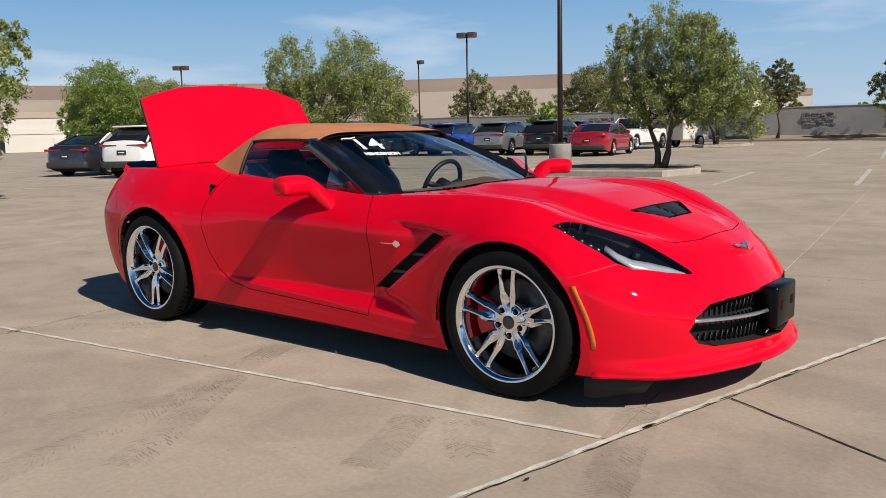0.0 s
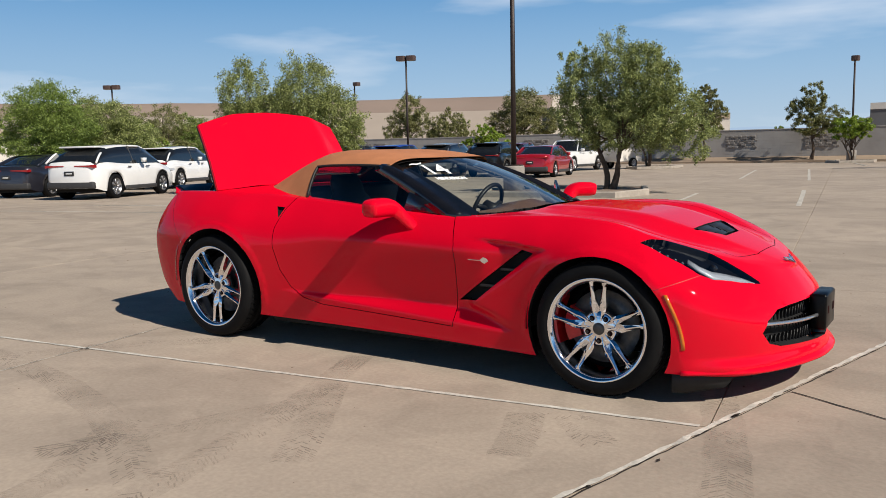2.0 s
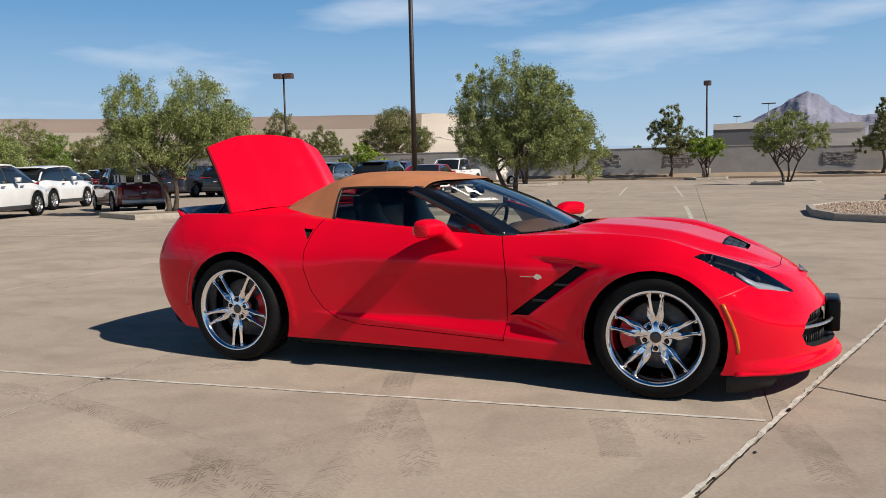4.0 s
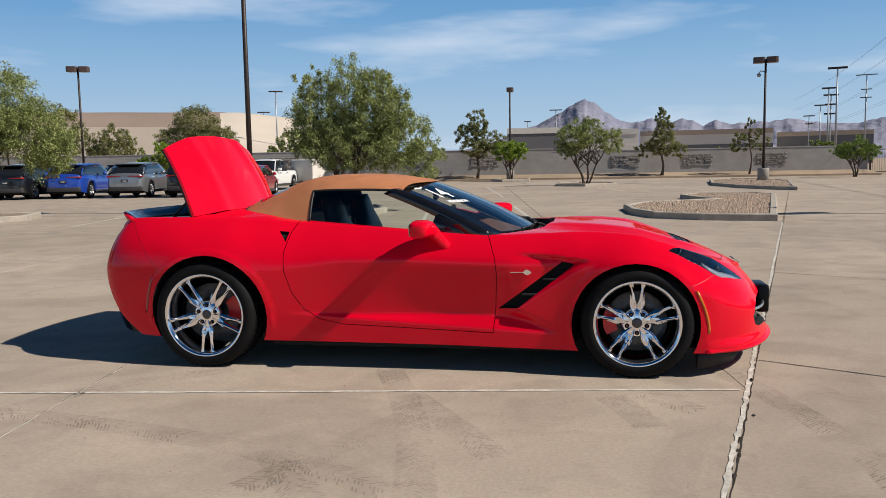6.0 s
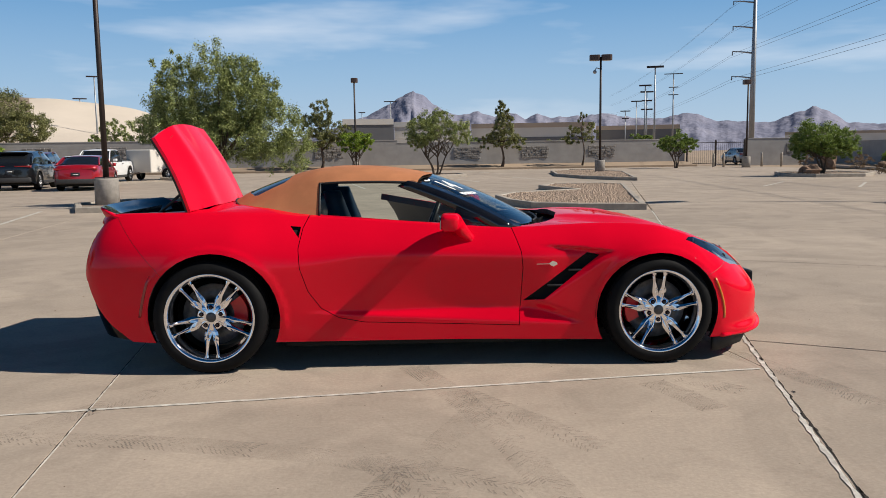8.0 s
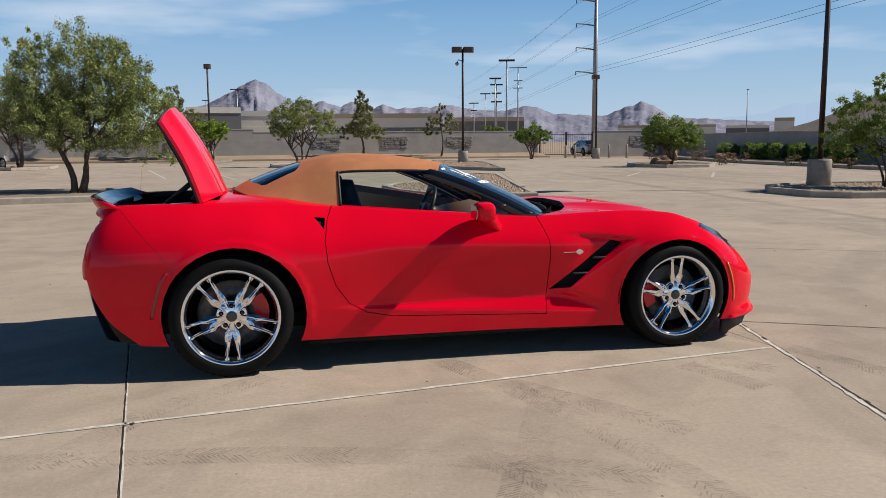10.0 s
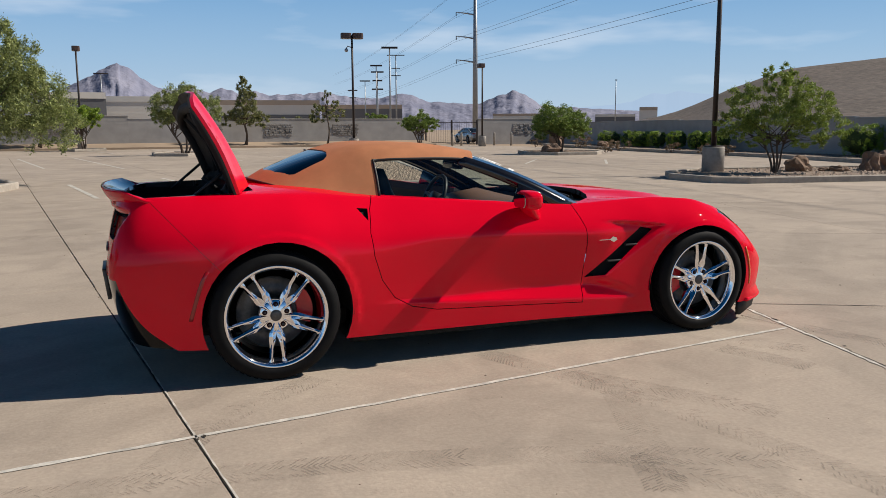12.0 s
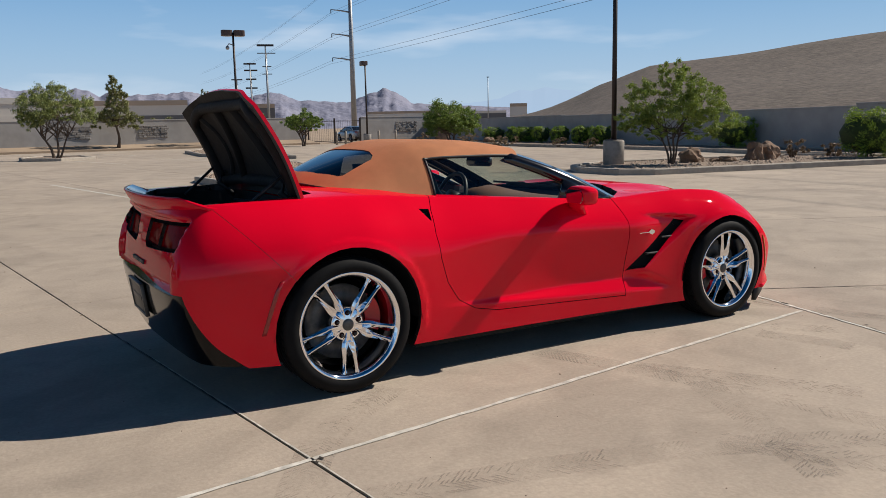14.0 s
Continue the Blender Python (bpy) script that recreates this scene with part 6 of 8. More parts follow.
# headlamps
for sy in (-1, 1):
    ts = (lambda s: lambda c: c.y * s > 0)(sy)
    b, nrm = take(shell, ID, (8,), along=0.032, test=ts)
    hl = part("headlight", b, M["black_gloss"], car, "dark swept-back headlight with a white light blade", normals=nrm)
    b, nrm = take(shell, ID, (8,), along=0.001, test=ts)
    o = part("lens", b, M["lens"], hl, "clear lens", normals=nrm)
    o.visible_shadow = False

    def on_shell(x, y, drop):
        hit = SHELL_TREE.ray_cast(Vector((x, y, 1.2)), Vector((0, 0, -1)))
        return hit[0] - Vector((0, 0, drop))
    from mathutils.bvhtree import BVHTree
    SHELL_TREE = BVHTree.FromBMesh(shell)
    bm = bmesh.new()
    way = [(3.092, 0.726), (3.145, 0.714), (3.197, 0.687), (3.250, 0.628), (3.302, 0.560), (3.345, 0.506)]
    half = [0.011, 0.012, 0.0155, 0.016, 0.011, 0.004]
    rings = []
    for k, (x, y) in enumerate(way):
        a, e = way[max(0, k - 1)], way[min(5, k + 1)]
        nx, ny = Vector((-(e[1] - a[1]), e[0] - a[0])).normalized() * half[k]
        up = on_shell(x + nx, (y + ny) * sy, 0.010)
        lo = on_shell(x - nx, (y - ny) * sy, 0.010)
        rings.append([up, (up + lo) / 2 + Vector((0, 0, 0.003)), lo, lo - Vector((0, 0, 0.010)), up - Vector((0, 0, 0.010))])
    ring_mesh(bm, rings, caps=(True, True))
    bmesh.ops.recalc_face_normals(bm, faces=list(bm.faces))
    part("light_blade", bm, M["lamp_white"], hl, "white daytime light blade")
    for x, y, r in ((3.185, 0.640, 0.022), (3.075, 0.752, 0.008), (3.045, 0.762, 0.008), (3.01, 0.772, 0.008), (2.975, 0.782, 0.007), (2.94, 0.788, 0.006)):
        bm = bmesh.new()
        bmesh.ops.create_uvsphere(bm, u_segments=14, v_segments=8, radius=r)
        o = part("projector" if r > 0.02 else "light_pod", bm, M["black_gloss"] if r > 0.02 else M["silver"], hl)
        o.location = on_shell(x, y * sy, 0.022 if r > 0.02 else 0.016)
    # amber marker behind the front wheel arch's edge
    bm = bmesh.new()
    tre = BVHTree.FromBMesh(shell)
    rings = []
    for k in range(9):
        z = 0.525 - 0.255 * k / 8
        x = 3.046 + 0.075 * math.sin(0.5 * math.pi * k / 8)
        ring = []
        for dx, dn in ((-0.008, 0.001), (-0.007, 0.005), (0.007, 0.005), (0.008, 0.001)):
            h = tre.ray_cast(Vector((x + dx, sy * 1.2, z)), Vector((0, -sy, 0)))[0]
            ring.append(h + Vector((0, sy * dn, 0)) if h else Vector((x + dx, sy * 0.885, z)))
        rings.append(ring)
    ring_mesh(bm, rings, caps=(True, True))
    bmesh.ops.recalc_face_normals(bm, faces=list(bm.faces))
    part("side_marker", bm, M["amber"], car, "amber side marker lamp")
    # red reflector behind the rear wheel
    bm = bmesh.new()
    rings = []
    for k in range(7):
        z = 0.60 - 0.255 * k / 6
        x = -0.335 - 0.088 * (k / 6) ** 0.75
        ring = []
        for dx, dn in ((-0.010, 0.0005), (-0.008, 0.003), (0.008, 0.003), (0.010, 0.0005)):
            h = tre.ray_cast(Vector((x + dx, sy * 1.2, z)), Vector((0, -sy, 0)))[0]
            ring.append(h + Vector((0, sy * dn, 0)) if h else Vector((x + dx, sy * 0.9, z)))
        rings.append(ring)
    ring_mesh(bm, rings, caps=(True, True))
    bmesh.ops.recalc_face_normals(bm, faces=list(bm.faces))
    part("side_marker", bm, M["red_marker"], car, "red side marker lamp")
    # fender emblem: crossed bars with a tail
    bm = bmesh.new()
    box(bm, (-0.10, -0.003, -0.003), (0.02, 0.003, 0.003), 0.0015)
    prism(bm, [(0.0, 0.004), (0.022, 0.022), (0.05, 0.012), (0.058, -0.004), (0.03, -0.020), (0.008, -0.010)], -0.004, 0.004, "y")
    bm.transform(Matrix.Diagonal((0.86, 1, 0.82, 1)))
    o = part("fender_emblem", bm, M["chrome"], car, "small bright fender emblem", smooth=False)
    h = tre.ray_cast(Vector((2.04, sy * 1.2, 0.622)), Vector((0, -sy, 0)))[0]
    o.location = (2.04, h.y + sy * 0.004, 0.622)
# nose emblem: two crossed flags
bm = bmesh.new()
for q in (-1, 1):
    prism(bm, [(0.020, 0.0), (-0.014, q * 0.050), (-0.016, q * 0.092), (-0.046, q * 0.094), (-0.044, q * 0.048), (-0.018, 0.0)], -0.003, 0.006, "z")
    prism(bm, [(0.034, q * -0.004), (0.028, q * 0.004), (-0.052, q * 0.108), (-0.056, q * 0.100)], -0.002, 0.009, "z")
em = part("nose_emblem", bm, M["silver"], car, "bright crossed-flag emblem on the nose", smooth=False)
em.matrix_local = Matrix.Translation(SHELL_TREE.ray_cast(Vector((3.415, 0, 1.2)), Vector((0, 0, -1)))[0] + Vector((0, 0, 0.006))) @ pose(0, 0, 0, 0, 36, 0) @ Matrix.Scale(0.66, 4)

# underside and wheel wells
bm = bmesh.new()
box(bm, (0.42, -0.80, 0.13), (2.30, 0.80, 0.19), 0.02)
box(bm, (-0.60, -0.62, 0.20), (0.45, 0.62, 0.30), 0.02)
box(bm, (2.25, -0.55, 0.15), (3.22, 0.55, 0.20), 0.02)
prism(bm, [(3.0, -0.74), (3.16, -0.72), (3.34, -0.56), (3.44, -0.36), (3.44, 0.36), (3.34, 0.56), (3.16, 0.72), (3.0, 0.74)], 0.152, 0.168, "z")
part("underbody", bm, M["well"], car, "dark underbody")
for cx, cz, r in ((0.02, 0.335, 0.40), (2.70, 0.312, 0.38)):
    for sy in (-1, 1):
        bm = bmesh.new()
        rings = []
        for k in range(25):
            a = math.pi * (-0.02 + 1.04 * k / 24)
            rings.append([(cx + r * math.cos(a), sy * 0.56, cz + r * math.sin(a)), (cx + r * math.cos(a), sy * 0.885, cz + r * math.sin(a))])
        ring_mesh(bm, rings, close_ring=False)
        inner = [bm.verts.new((cx + r * math.cos(math.pi * (-0.02 + 1.04 * k / 24)), sy * 0.56, cz + r * math.sin(math.pi * (-0.02 + 1.04 * k / 24)))) for k in range(25)]
        bm.faces.new(inner)
        part("wheel_well", bm, M["well"], car, "dark wheel well")


# ---- wheels ----
def wheel(centre, rt, rr, width, turn, sy, caliper_at):
    """A tyre on a chrome wheel with five twin spokes, brake disc and caliper behind."""
    w = bpy.data.objects.new("wheel", None)
    scene.collection.objects.link(w)
    w.parent = car
    w.matrix_local = Matrix.Translation(centre) @ (Matrix.Identity(4) if sy < 0 else pose(0, 0, 0, 0, 0, 180))
    tagged(w, "chrome twin-spoke wheel with a low black tyre")
    h = width / 2
    # tyre, outer face towards -y
    bm = bmesh.new()
    prof = [(rr - 0.004, -h + 0.018), (rr + 0.010, -h + 0.004), (rr + 0.03, -h), (rt - 0.035, -h + 0.002), (rt - 0.012, -h + 0.012), (rt - 0.003, -h + 0.030)]
    for g in (-0.55, -0.18, 0.18, 0.55):
        y = g * h
        prof += [(rt, y - 0.007), (rt - 0.008, y - 0.005), (rt - 0.008, y + 0.005), (rt, y + 0.007)]
    prof += [(rt - 0.003, h - 0.03), (rt - 0.012, h - 0.012), (rt - 0.035, h - 0.002), (rr + 0.02, h), (rr - 0.01, h - 0.02)]
    lathe(bm, prof, 72)
    part("tyre", bm, M["rubber"], w, "low-profile black tyre")
    bm = bmesh.new()
    for k in range(56):
        a = 2 * math.pi * k / 56
        for s in (-1, 1):
            box(bm, (-0.012, s * h * 0.60 - 0.021, -0.0015), (0.012, s * h * 0.60 + 0.021, 0.0015), 0,
                Matrix.Rotation(a, 4, "Y") @ Matrix.Translation((0, 0, rt - 0.0005)) @ pose(0, 0, 0, 0, 0, s * 20))
    tagged(part("tread_block", bm, M["rubber"], w, smooth=False), kind="stuff")
    # rim barrel and lip
    bm = bmesh.new()
    lathe(bm, [(rr - 0.036, -h + 0.150), (rr - 0.030, -h + 0.10), (rr - 0.024, -h + 0.055), (rr - 0.018, -h + 0.026), (rr - 0.008, -h + 0.010), (rr + 0.002, -h + 0.004), (rr + 0.006, -h + 0.006), (rr + 0.004, -h + 0.02)], 72)
    part("rim", bm, M["chrome"], w, "polished chrome rim lip")
    bm = bmesh.new()
    lathe(bm, [(rr - 0.036, -h + 0.150), (rr - 0.04, h - 0.02)], 60)
    part("barrel", bm, M["steel_dark"], w, "dark wheel barrel")
    # hub
    bm = bmesh.new()
    lathe(bm, [(0.0001, -h + 0.048), (0.034, -h + 0.048), (0.040, -h + 0.050), (0.078, -h + 0.050), (0.088, -h + 0.060), (0.088, -h + 0.12), (0.0001, -h + 0.12)], 40)
    part("hub", bm, M["chrome"], w, "chrome hub")
    bm = bmesh.new()
    lathe(bm, [(0.0001, -h + 0.043), (0.020, -h + 0.043), (0.030, -h + 0.047), (0.032, -h + 0.06)], 32)
    part("centre_cap", bm, M["disc"], w, "grey centre cap")
    for k in range(5):
        a = turn + 2 * math.pi * k / 5
        for s in (-1, 1):
            bm = bmesh.new()
            rings = []
            # radius, inner edge, outer edge across the pair's middle line
            for r, e0, e1 in ((0.040, 0.0, 0.017), (0.062, 0.0, 0.026), (0.088, 0.0, 0.037), (0.108, 0.001, 0.0415), (0.124, 0.006, 0.0425), (0.140, 0.0120, 0.041), (0.175, 0.0180, 0.040), (rr - 0.040, 0.0235, 0.043), (rr - 0.014, 0.021, 0.054)):
                q = (r - 0.04) / (rr - 0.052)
                yo = -h + 0.049 - 0.016 * math.sin(math.pi * min(1, q * 1.1)) * (1 - q) - 0.026 * q
                dip = 0.017 * (1 - sstep(0.10, 0.15, r)) + 0.008
                mid = e0 + (e1 - e0) * (0.62 if r < 0.12 else 0.50)
                rings.append([(s * e0, yo + dip, r), (s * (mid - 0.0025), yo, r), (s * (mid + 0.0025), yo, r), (s * e1, yo + 0.010, r), (s * (e1 - 0.002), yo + 0.034, r), (s * e0, yo + 0.034, r)])
            ring_mesh(bm, rings, caps=(True, True))
            bmesh.ops.recalc_face_normals(bm, faces=list(bm.faces))
            o = part("spoke", bm, M["chrome"], w, smooth=False)
            o.matrix_local = Matrix.Rotation(-a + math.pi / 2, 4, "Y")
        an = a + math.pi / 5
        spot = Matrix.Translation((0.060 * math.cos(an), -h + 0.050, 0.060 * math.sin(an)))
        bm = bmesh.new()
        lathe(bm, [(0.0001, -0.003), (0.0118, -0.003), (0.0135, -0.0015), (0.0135, 0.01)], 18)
        bm.transform(spot)
        seat_ring = part("nut_seat", bm, M["gap"], w, "dark nut seat")
        bm = bmesh.new()
        lathe(bm, [(0.0001, -0.014), (0.0052, -0.013), (0.0068, -0.009), (0.0072, 0.0)], 6)
        bm.transform(spot)
        part("lug_nut", bm, M["steel_dark"], seat_ring, "dark steel lug nut", smooth=False)
    # brake disc and caliper
    bm = bmesh.new()
    rd = 0.72 * rr
    lathe(bm, [(0.06, -0.005), (rd, -0.005), (rd, 0.02), (0.06, 0.02)], 56, close=True)
    part("brake_disc", bm, M["disc"], w, "grey steel brake disc")
    bm = bmesh.new()
    rings = []
    for k in range(9):
        a = caliper_at + (k / 8 - 0.5) * 0.95
        e = 0.006 * math.cos((k / 8 - 0.5) * math.pi)
        ra, rb = rd * 0.66, rd * 1.06 + e
        rings.append([(ra * math.cos(a), -0.028, ra * math.sin(a)), (rb * math.cos(a), -0.034, rb * math.sin(a)),
                      (rb * math.cos(a), 0.035, rb * math.sin(a)), (ra * math.cos(a), 0.035, ra * math.sin(a))])
    ring_mesh(bm, rings, caps=(True, True))
    bmesh.ops.recalc_face_normals(bm, faces=list(bm.faces))
    part("brake_caliper", bm, M["caliper"], w, "red brake caliper", smooth=False)
    return w


for sy in (-1, 1):
    wheel((2.71, sy * 0.795, 0.327), 0.327, 0.250, 0.245, radians(90), sy, radians(178 if sy < 0 else 2))
    wheel((0.0, sy * 0.785, 0.340), 0.340, 0.263, 0.285, radians(-90), sy, radians(8 if sy < 0 else 172))

# ---- soft top ----
#        edge x, bow, half width, base z, crown z, squareness
TOPS = [(1.195, 0.165, 0.700, 0.880, 1.160, 9.6), (1.05, 0.105, 0.700, 0.890, 1.194, 7.8), (0.90, 0.05, 0.698, 0.900, 1.215, 6.7),
        (0.75, 0.0, 0.684, 0.908, 1.220, 6.3), (0.635, -0.005, 0.662, 0.916, 1.212, 6.0), (0.52, -0.02, 0.655, 0.922, 1.188, 4.8),
        (0.40, -0.05, 0.638, 0.934, 1.146, 3.8), (0.30, -0.085, 0.612, 0.946, 1.098, 3.1), (0.22, -0.12, 0.578, 0.956, 1.050, 2.5), (0.155, -0.145, 0.530, 0.964, 1.000, 2.0)]
TF = [spline([-t[0] for t in TOPS], [t[k] for t in TOPS]) for k in range(1, 6)]
CUT = 0.826


def top_cloth(xe, s):
    """A point of the canvas: xe is the section's x at its edge, s from -1 to 1 across."""
    bow, w, z0, z1, n = [f(-xe) for f in TF]
    a = abs(s)
    return Vector((xe + bow * (1 - a * a), w * s, z0 + (z1 - z0) * (1 - a ** n)))


def canvas():
    bm = bmesh.new()
    xs_front = [1.195 - 0.56 * k / 24 for k in range(25)]
    xs_rear = [0.635 - 0.48 * k / 26 for k in range(27)]
    inner = [CUT * (-1 + 2 * k / 36) for k in range(37)]
    outer = [CUT + (1 - CUT) * k / 8 for k in range(1, 9)]
    full = [-s for s in reversed(outer)] + inner + outer
    for xs, ss in ((xs_front, inner), (xs_rear, full)):
        g = [[bm.verts.new(top_cloth(x, s)) for s in ss] for x in xs]
        for a, b in zip(g, g[1:]):
            for i in range(len(ss) - 1):
                bm.faces.new((a[i], a[i + 1], b[i + 1], b[i]))
    bmesh.ops.remove_doubles(bm, verts=list(bm.verts), dist=0.0005)
    bmesh.ops.recalc_face_normals(bm, faces=list(bm.faces))
    return bm


cloth = canvas()
ids = cloth.faces.layers.int.new("panel")
# the rear window, cut out of the canvas in plan
RW = [(0.432, -0.28), (0.432, 0.28), (0.415, 0.36), (0.39, 0.392), (0.215, 0.398), (0.19, 0.375), (0.135, 0.23), (0.105, 0.0), (0.135, -0.23), (0.19, -0.375), (0.215, -0.398), (0.39, -0.392), (0.415, -0.36)]
carve(cloth, ids, 1, RW, "z", lambda c: c.z > 0.9)
cloth.normal_update()
b, nrm = take(cloth, ids, (0,))
soft = part("soft_top", b, M["canvas"], car, "closed tan canvas soft top", normals=nrm)
b, nrm = take(cloth, ids, (1,), along=0.004)
o = part("rear_window", b, M["glass_dark"], car, "dark rear window", normals=nrm)
o.visible_shadow = False
bm = bmesh.new()
lips(cloth, ids, 1, 0.012, bm)
part("window_seal", bm, M["black_trim"], soft)
# headliner under the canvas
b, nrm = take(cloth, ids, (0,), along=0.018)
part("headliner", b, M["leather"], car, "black headliner", normals=nrm)
# seams and the hem of the top
for sy in (-1, 1):
    bm = bmesh.new()
    tube(bm, [top_cloth(0.635, sy * (1 - (1 - CUT) * k / 8)) + Vector((0.004, 0, 0)) for k in range(9)] + [top_cloth(0.635 + 0.56 * k / 20, sy * CUT) - Vector((0, 0, 0.004)) for k in range(1, 21)], 0.008, 6)
    part("weather_strip", bm, M["black_trim"], soft, "black weather strip")
bm = bmesh.new()
hem = [top_cloth(0.635 - 0.48 * k / 20, -1.0) for k in range(21)] + [top_cloth(0.155, -1 + 2 * k / 24) for k in range(1, 24)] + [top_cloth(0.635 - 0.48 * (20 - k) / 20, 1.0) for k in range(21)]
tube(bm, [p + Vector((0, 0, 0.002)) for p in hem], 0.006, 6)
part("hem", bm, M["black_trim"], soft, "black hem along the foot of the top")

# ---- windows, pillars, windscreen ----
for sy in (-1, 1):
    # the window of the open door is lowered into it
    if sy < 0:
        lo = [(0.648, 0.664, 0.908), (0.90, 0.698, 0.890), (1.20, 0.716, 0.868), (1.48, 0.732, 0.848), (1.74, 0.740, 0.832)]
        hi = [(0.645, 0.548, 1.116), (0.88, 0.574, 1.126), (1.165, 0.582, 1.114), (1.44, 0.655, 0.985), (1.74, 0.737, 0.842)]
        bm = bmesh.new()
        rings = []
        fl = [spline(range(5), [p[k] for p in lo]) for k in range(3)]
        fh = [spline(range(5), [p[k] for p in hi]) for k in range(3)]
        for i in range(25):
            q = 4 * i / 24
            a, c = Vector([f(q) for f in fl]), Vector([f(q) for f in fh])
            rings.append([(lambda p: (p.x, (p.y + 0.012 * math.sin(math.pi * s)) * sy, p.z))(a.lerp(c, s)) for s in (0, 0.2, 0.4, 0.6, 0.8, 1)])
        ring_mesh(bm, rings, close_ring=False)
        o = part("side_window", bm, M["glass"], car, "raised clear side window")
        o.visible_shadow = False
    # pillar from the header to the cowl
    bm = bmesh.new()
    rings = []
    for i in range(15):
        q = i / 14
        p = Vector((1.185 + 0.635 * q, 0.572 + 0.166 * q + 0.012 * math.sin(math.pi * q), 1.122 - 0.288 * q + 0.020 * math.sin(math.pi * q)))
        rings.append([(p.x - 0.062, (p.y + 0.020) * sy, p.z - 0.026), (p.x + 0.004, (p.y + 0.014) * sy, p.z + 0.006), (p.x + 0.075, (p.y - 0.034) * sy, p.z + 0.007), (p.x + 0.02, (p.y - 0.05) * sy, p.z - 0.030), (p.x - 0.055, (p.y - 0.005) * sy, p.z - 0.035)])
    ring_mesh(bm, rings, caps=(True, True))
    bmesh.ops.recalc_face_normals(bm, faces=list(bm.faces))
    part("pillar", bm, M["black_gloss"], car, "black windscreen pillar")
    bm = bmesh.new()
    prism(bm, [(1.44, 0.850), (1.49, 0.968), (1.80, 0.845), (1.78, 0.830)], -0.008, 0.008, "y", pose(0, sy * 0.715, 0, 0, 0, 0))
    o = part("mirror_sail", bm, M["black_gloss"], car, "black corner panel of the window")
    if sy > 0:
        o.matrix_local = OPEN


def screen(a, s, lift=0.0):
    """A point of the windscreen: a from the cowl (0) to the header (1), s from -1 to 1 across."""
    lo = Vector((2.105 - 0.275 * abs(s) ** 2.1, 0.715 * s, 0.818 + 0.020 * s * s))
    hi = Vector((1.358 - 0.165 * abs(s) ** 2, 0.565 * s, 1.156 - 0.036 * s * s))
    p = lo.lerp(hi, a)
    return p + Vector((0.40, 0, 0.90)) * (0.022 * math.sin(math.pi * a) * (1 - 0.5 * s * s) + lift)


bm = bmesh.new()
ring_mesh(bm, [[screen(a / 16, -1 + 2 * k / 32) for k in range(33)] for a in range(17)], close_ring=False)
o = part("windscreen", bm, M["glass"], car, "raked windscreen with white number decals")
wscreen = o
o.visible_shadow = False
bm = bmesh.new()
for a0, a1, s0, s1 in ((0, 0.06, -1, 1), (0.945, 1.0, -1, 1), (0, 1, -1, -0.83), (0, 1, 0.83, 1)):
    na, ns = 12, 24
    ring_mesh(bm, [[screen(a0 + (a1 - a0) * i / na, s0 + (s1 - s0) * k / ns, -0.004) for k in range(ns + 1)] for i in range(na + 1)], close_ring=False)
part("black_border", bm, M["black_gloss"], wscreen, "black border of the glass")


def decal(text, size, at, across, name, tall=1.0):
    """Letters laid on the windscreen glass; at: a and s of the middle."""
    cu = bpy.data.curves.new(name, "FONT")
    cu.body, cu.size, cu.align_x, cu.align_y, cu.offset = text, size, "CENTER", "CENTER", 0.002
    tmp = bpy.data.objects.new(name, cu)
    scene.collection.objects.link(tmp)
    dg = bpy.context.evaluated_depsgraph_get()
    me = bpy.data.meshes.new_from_object(tmp.evaluated_get(dg))
    bpy.data.objects.remove(tmp)
    c = screen(*at, 0.005)
    ex = (screen(at[0], at[1] + 0.05, 0.002) - screen(at[0], at[1] - 0.05, 0.002)).normalized()
    ey = (screen(at[0] + 0.05, at[1], 0.002) - screen(at[0] - 0.05, at[1], 0.002)).normalized()
    ez = ex.cross(ey)
    m = Matrix((ex, ey, ez)).transposed().to_4x4()
    m.translation = c + ez * 0.006
    me.transform(m @ pose(0, 0, 0, 0, 0, across) @ Matrix.Diagonal((1, tall, 1, 1)))
    me.materials.append(M["decal"])
    ob = new(name, me)
    ob.parent = wscreen
    return ob


decal("14", 0.160, (0.765, -0.665), -8, "number_decal", 1.35)
decal("HENDERSON", 0.032, (0.590, -0.665), -8, "word_decal", 1.5)
bm = bmesh.new()
c = [screen(0.925 + 0.006 * math.sin(k), -0.80 + 0.14 * k / 8, 0.003) for k in range(9)]
c2 = [screen(0.948 + 0.006 * math.sin(k), -0.78 + 0.14 * k / 8, 0.003) for k in range(9)]
for i in range(8):
    bm.faces.new([bm.verts.new(p) for p in (c[i], c[i + 1], c2[i + 1], c2[i])])
part("decal_bar", bm, M["decal"], wscreen, "white decal bar")
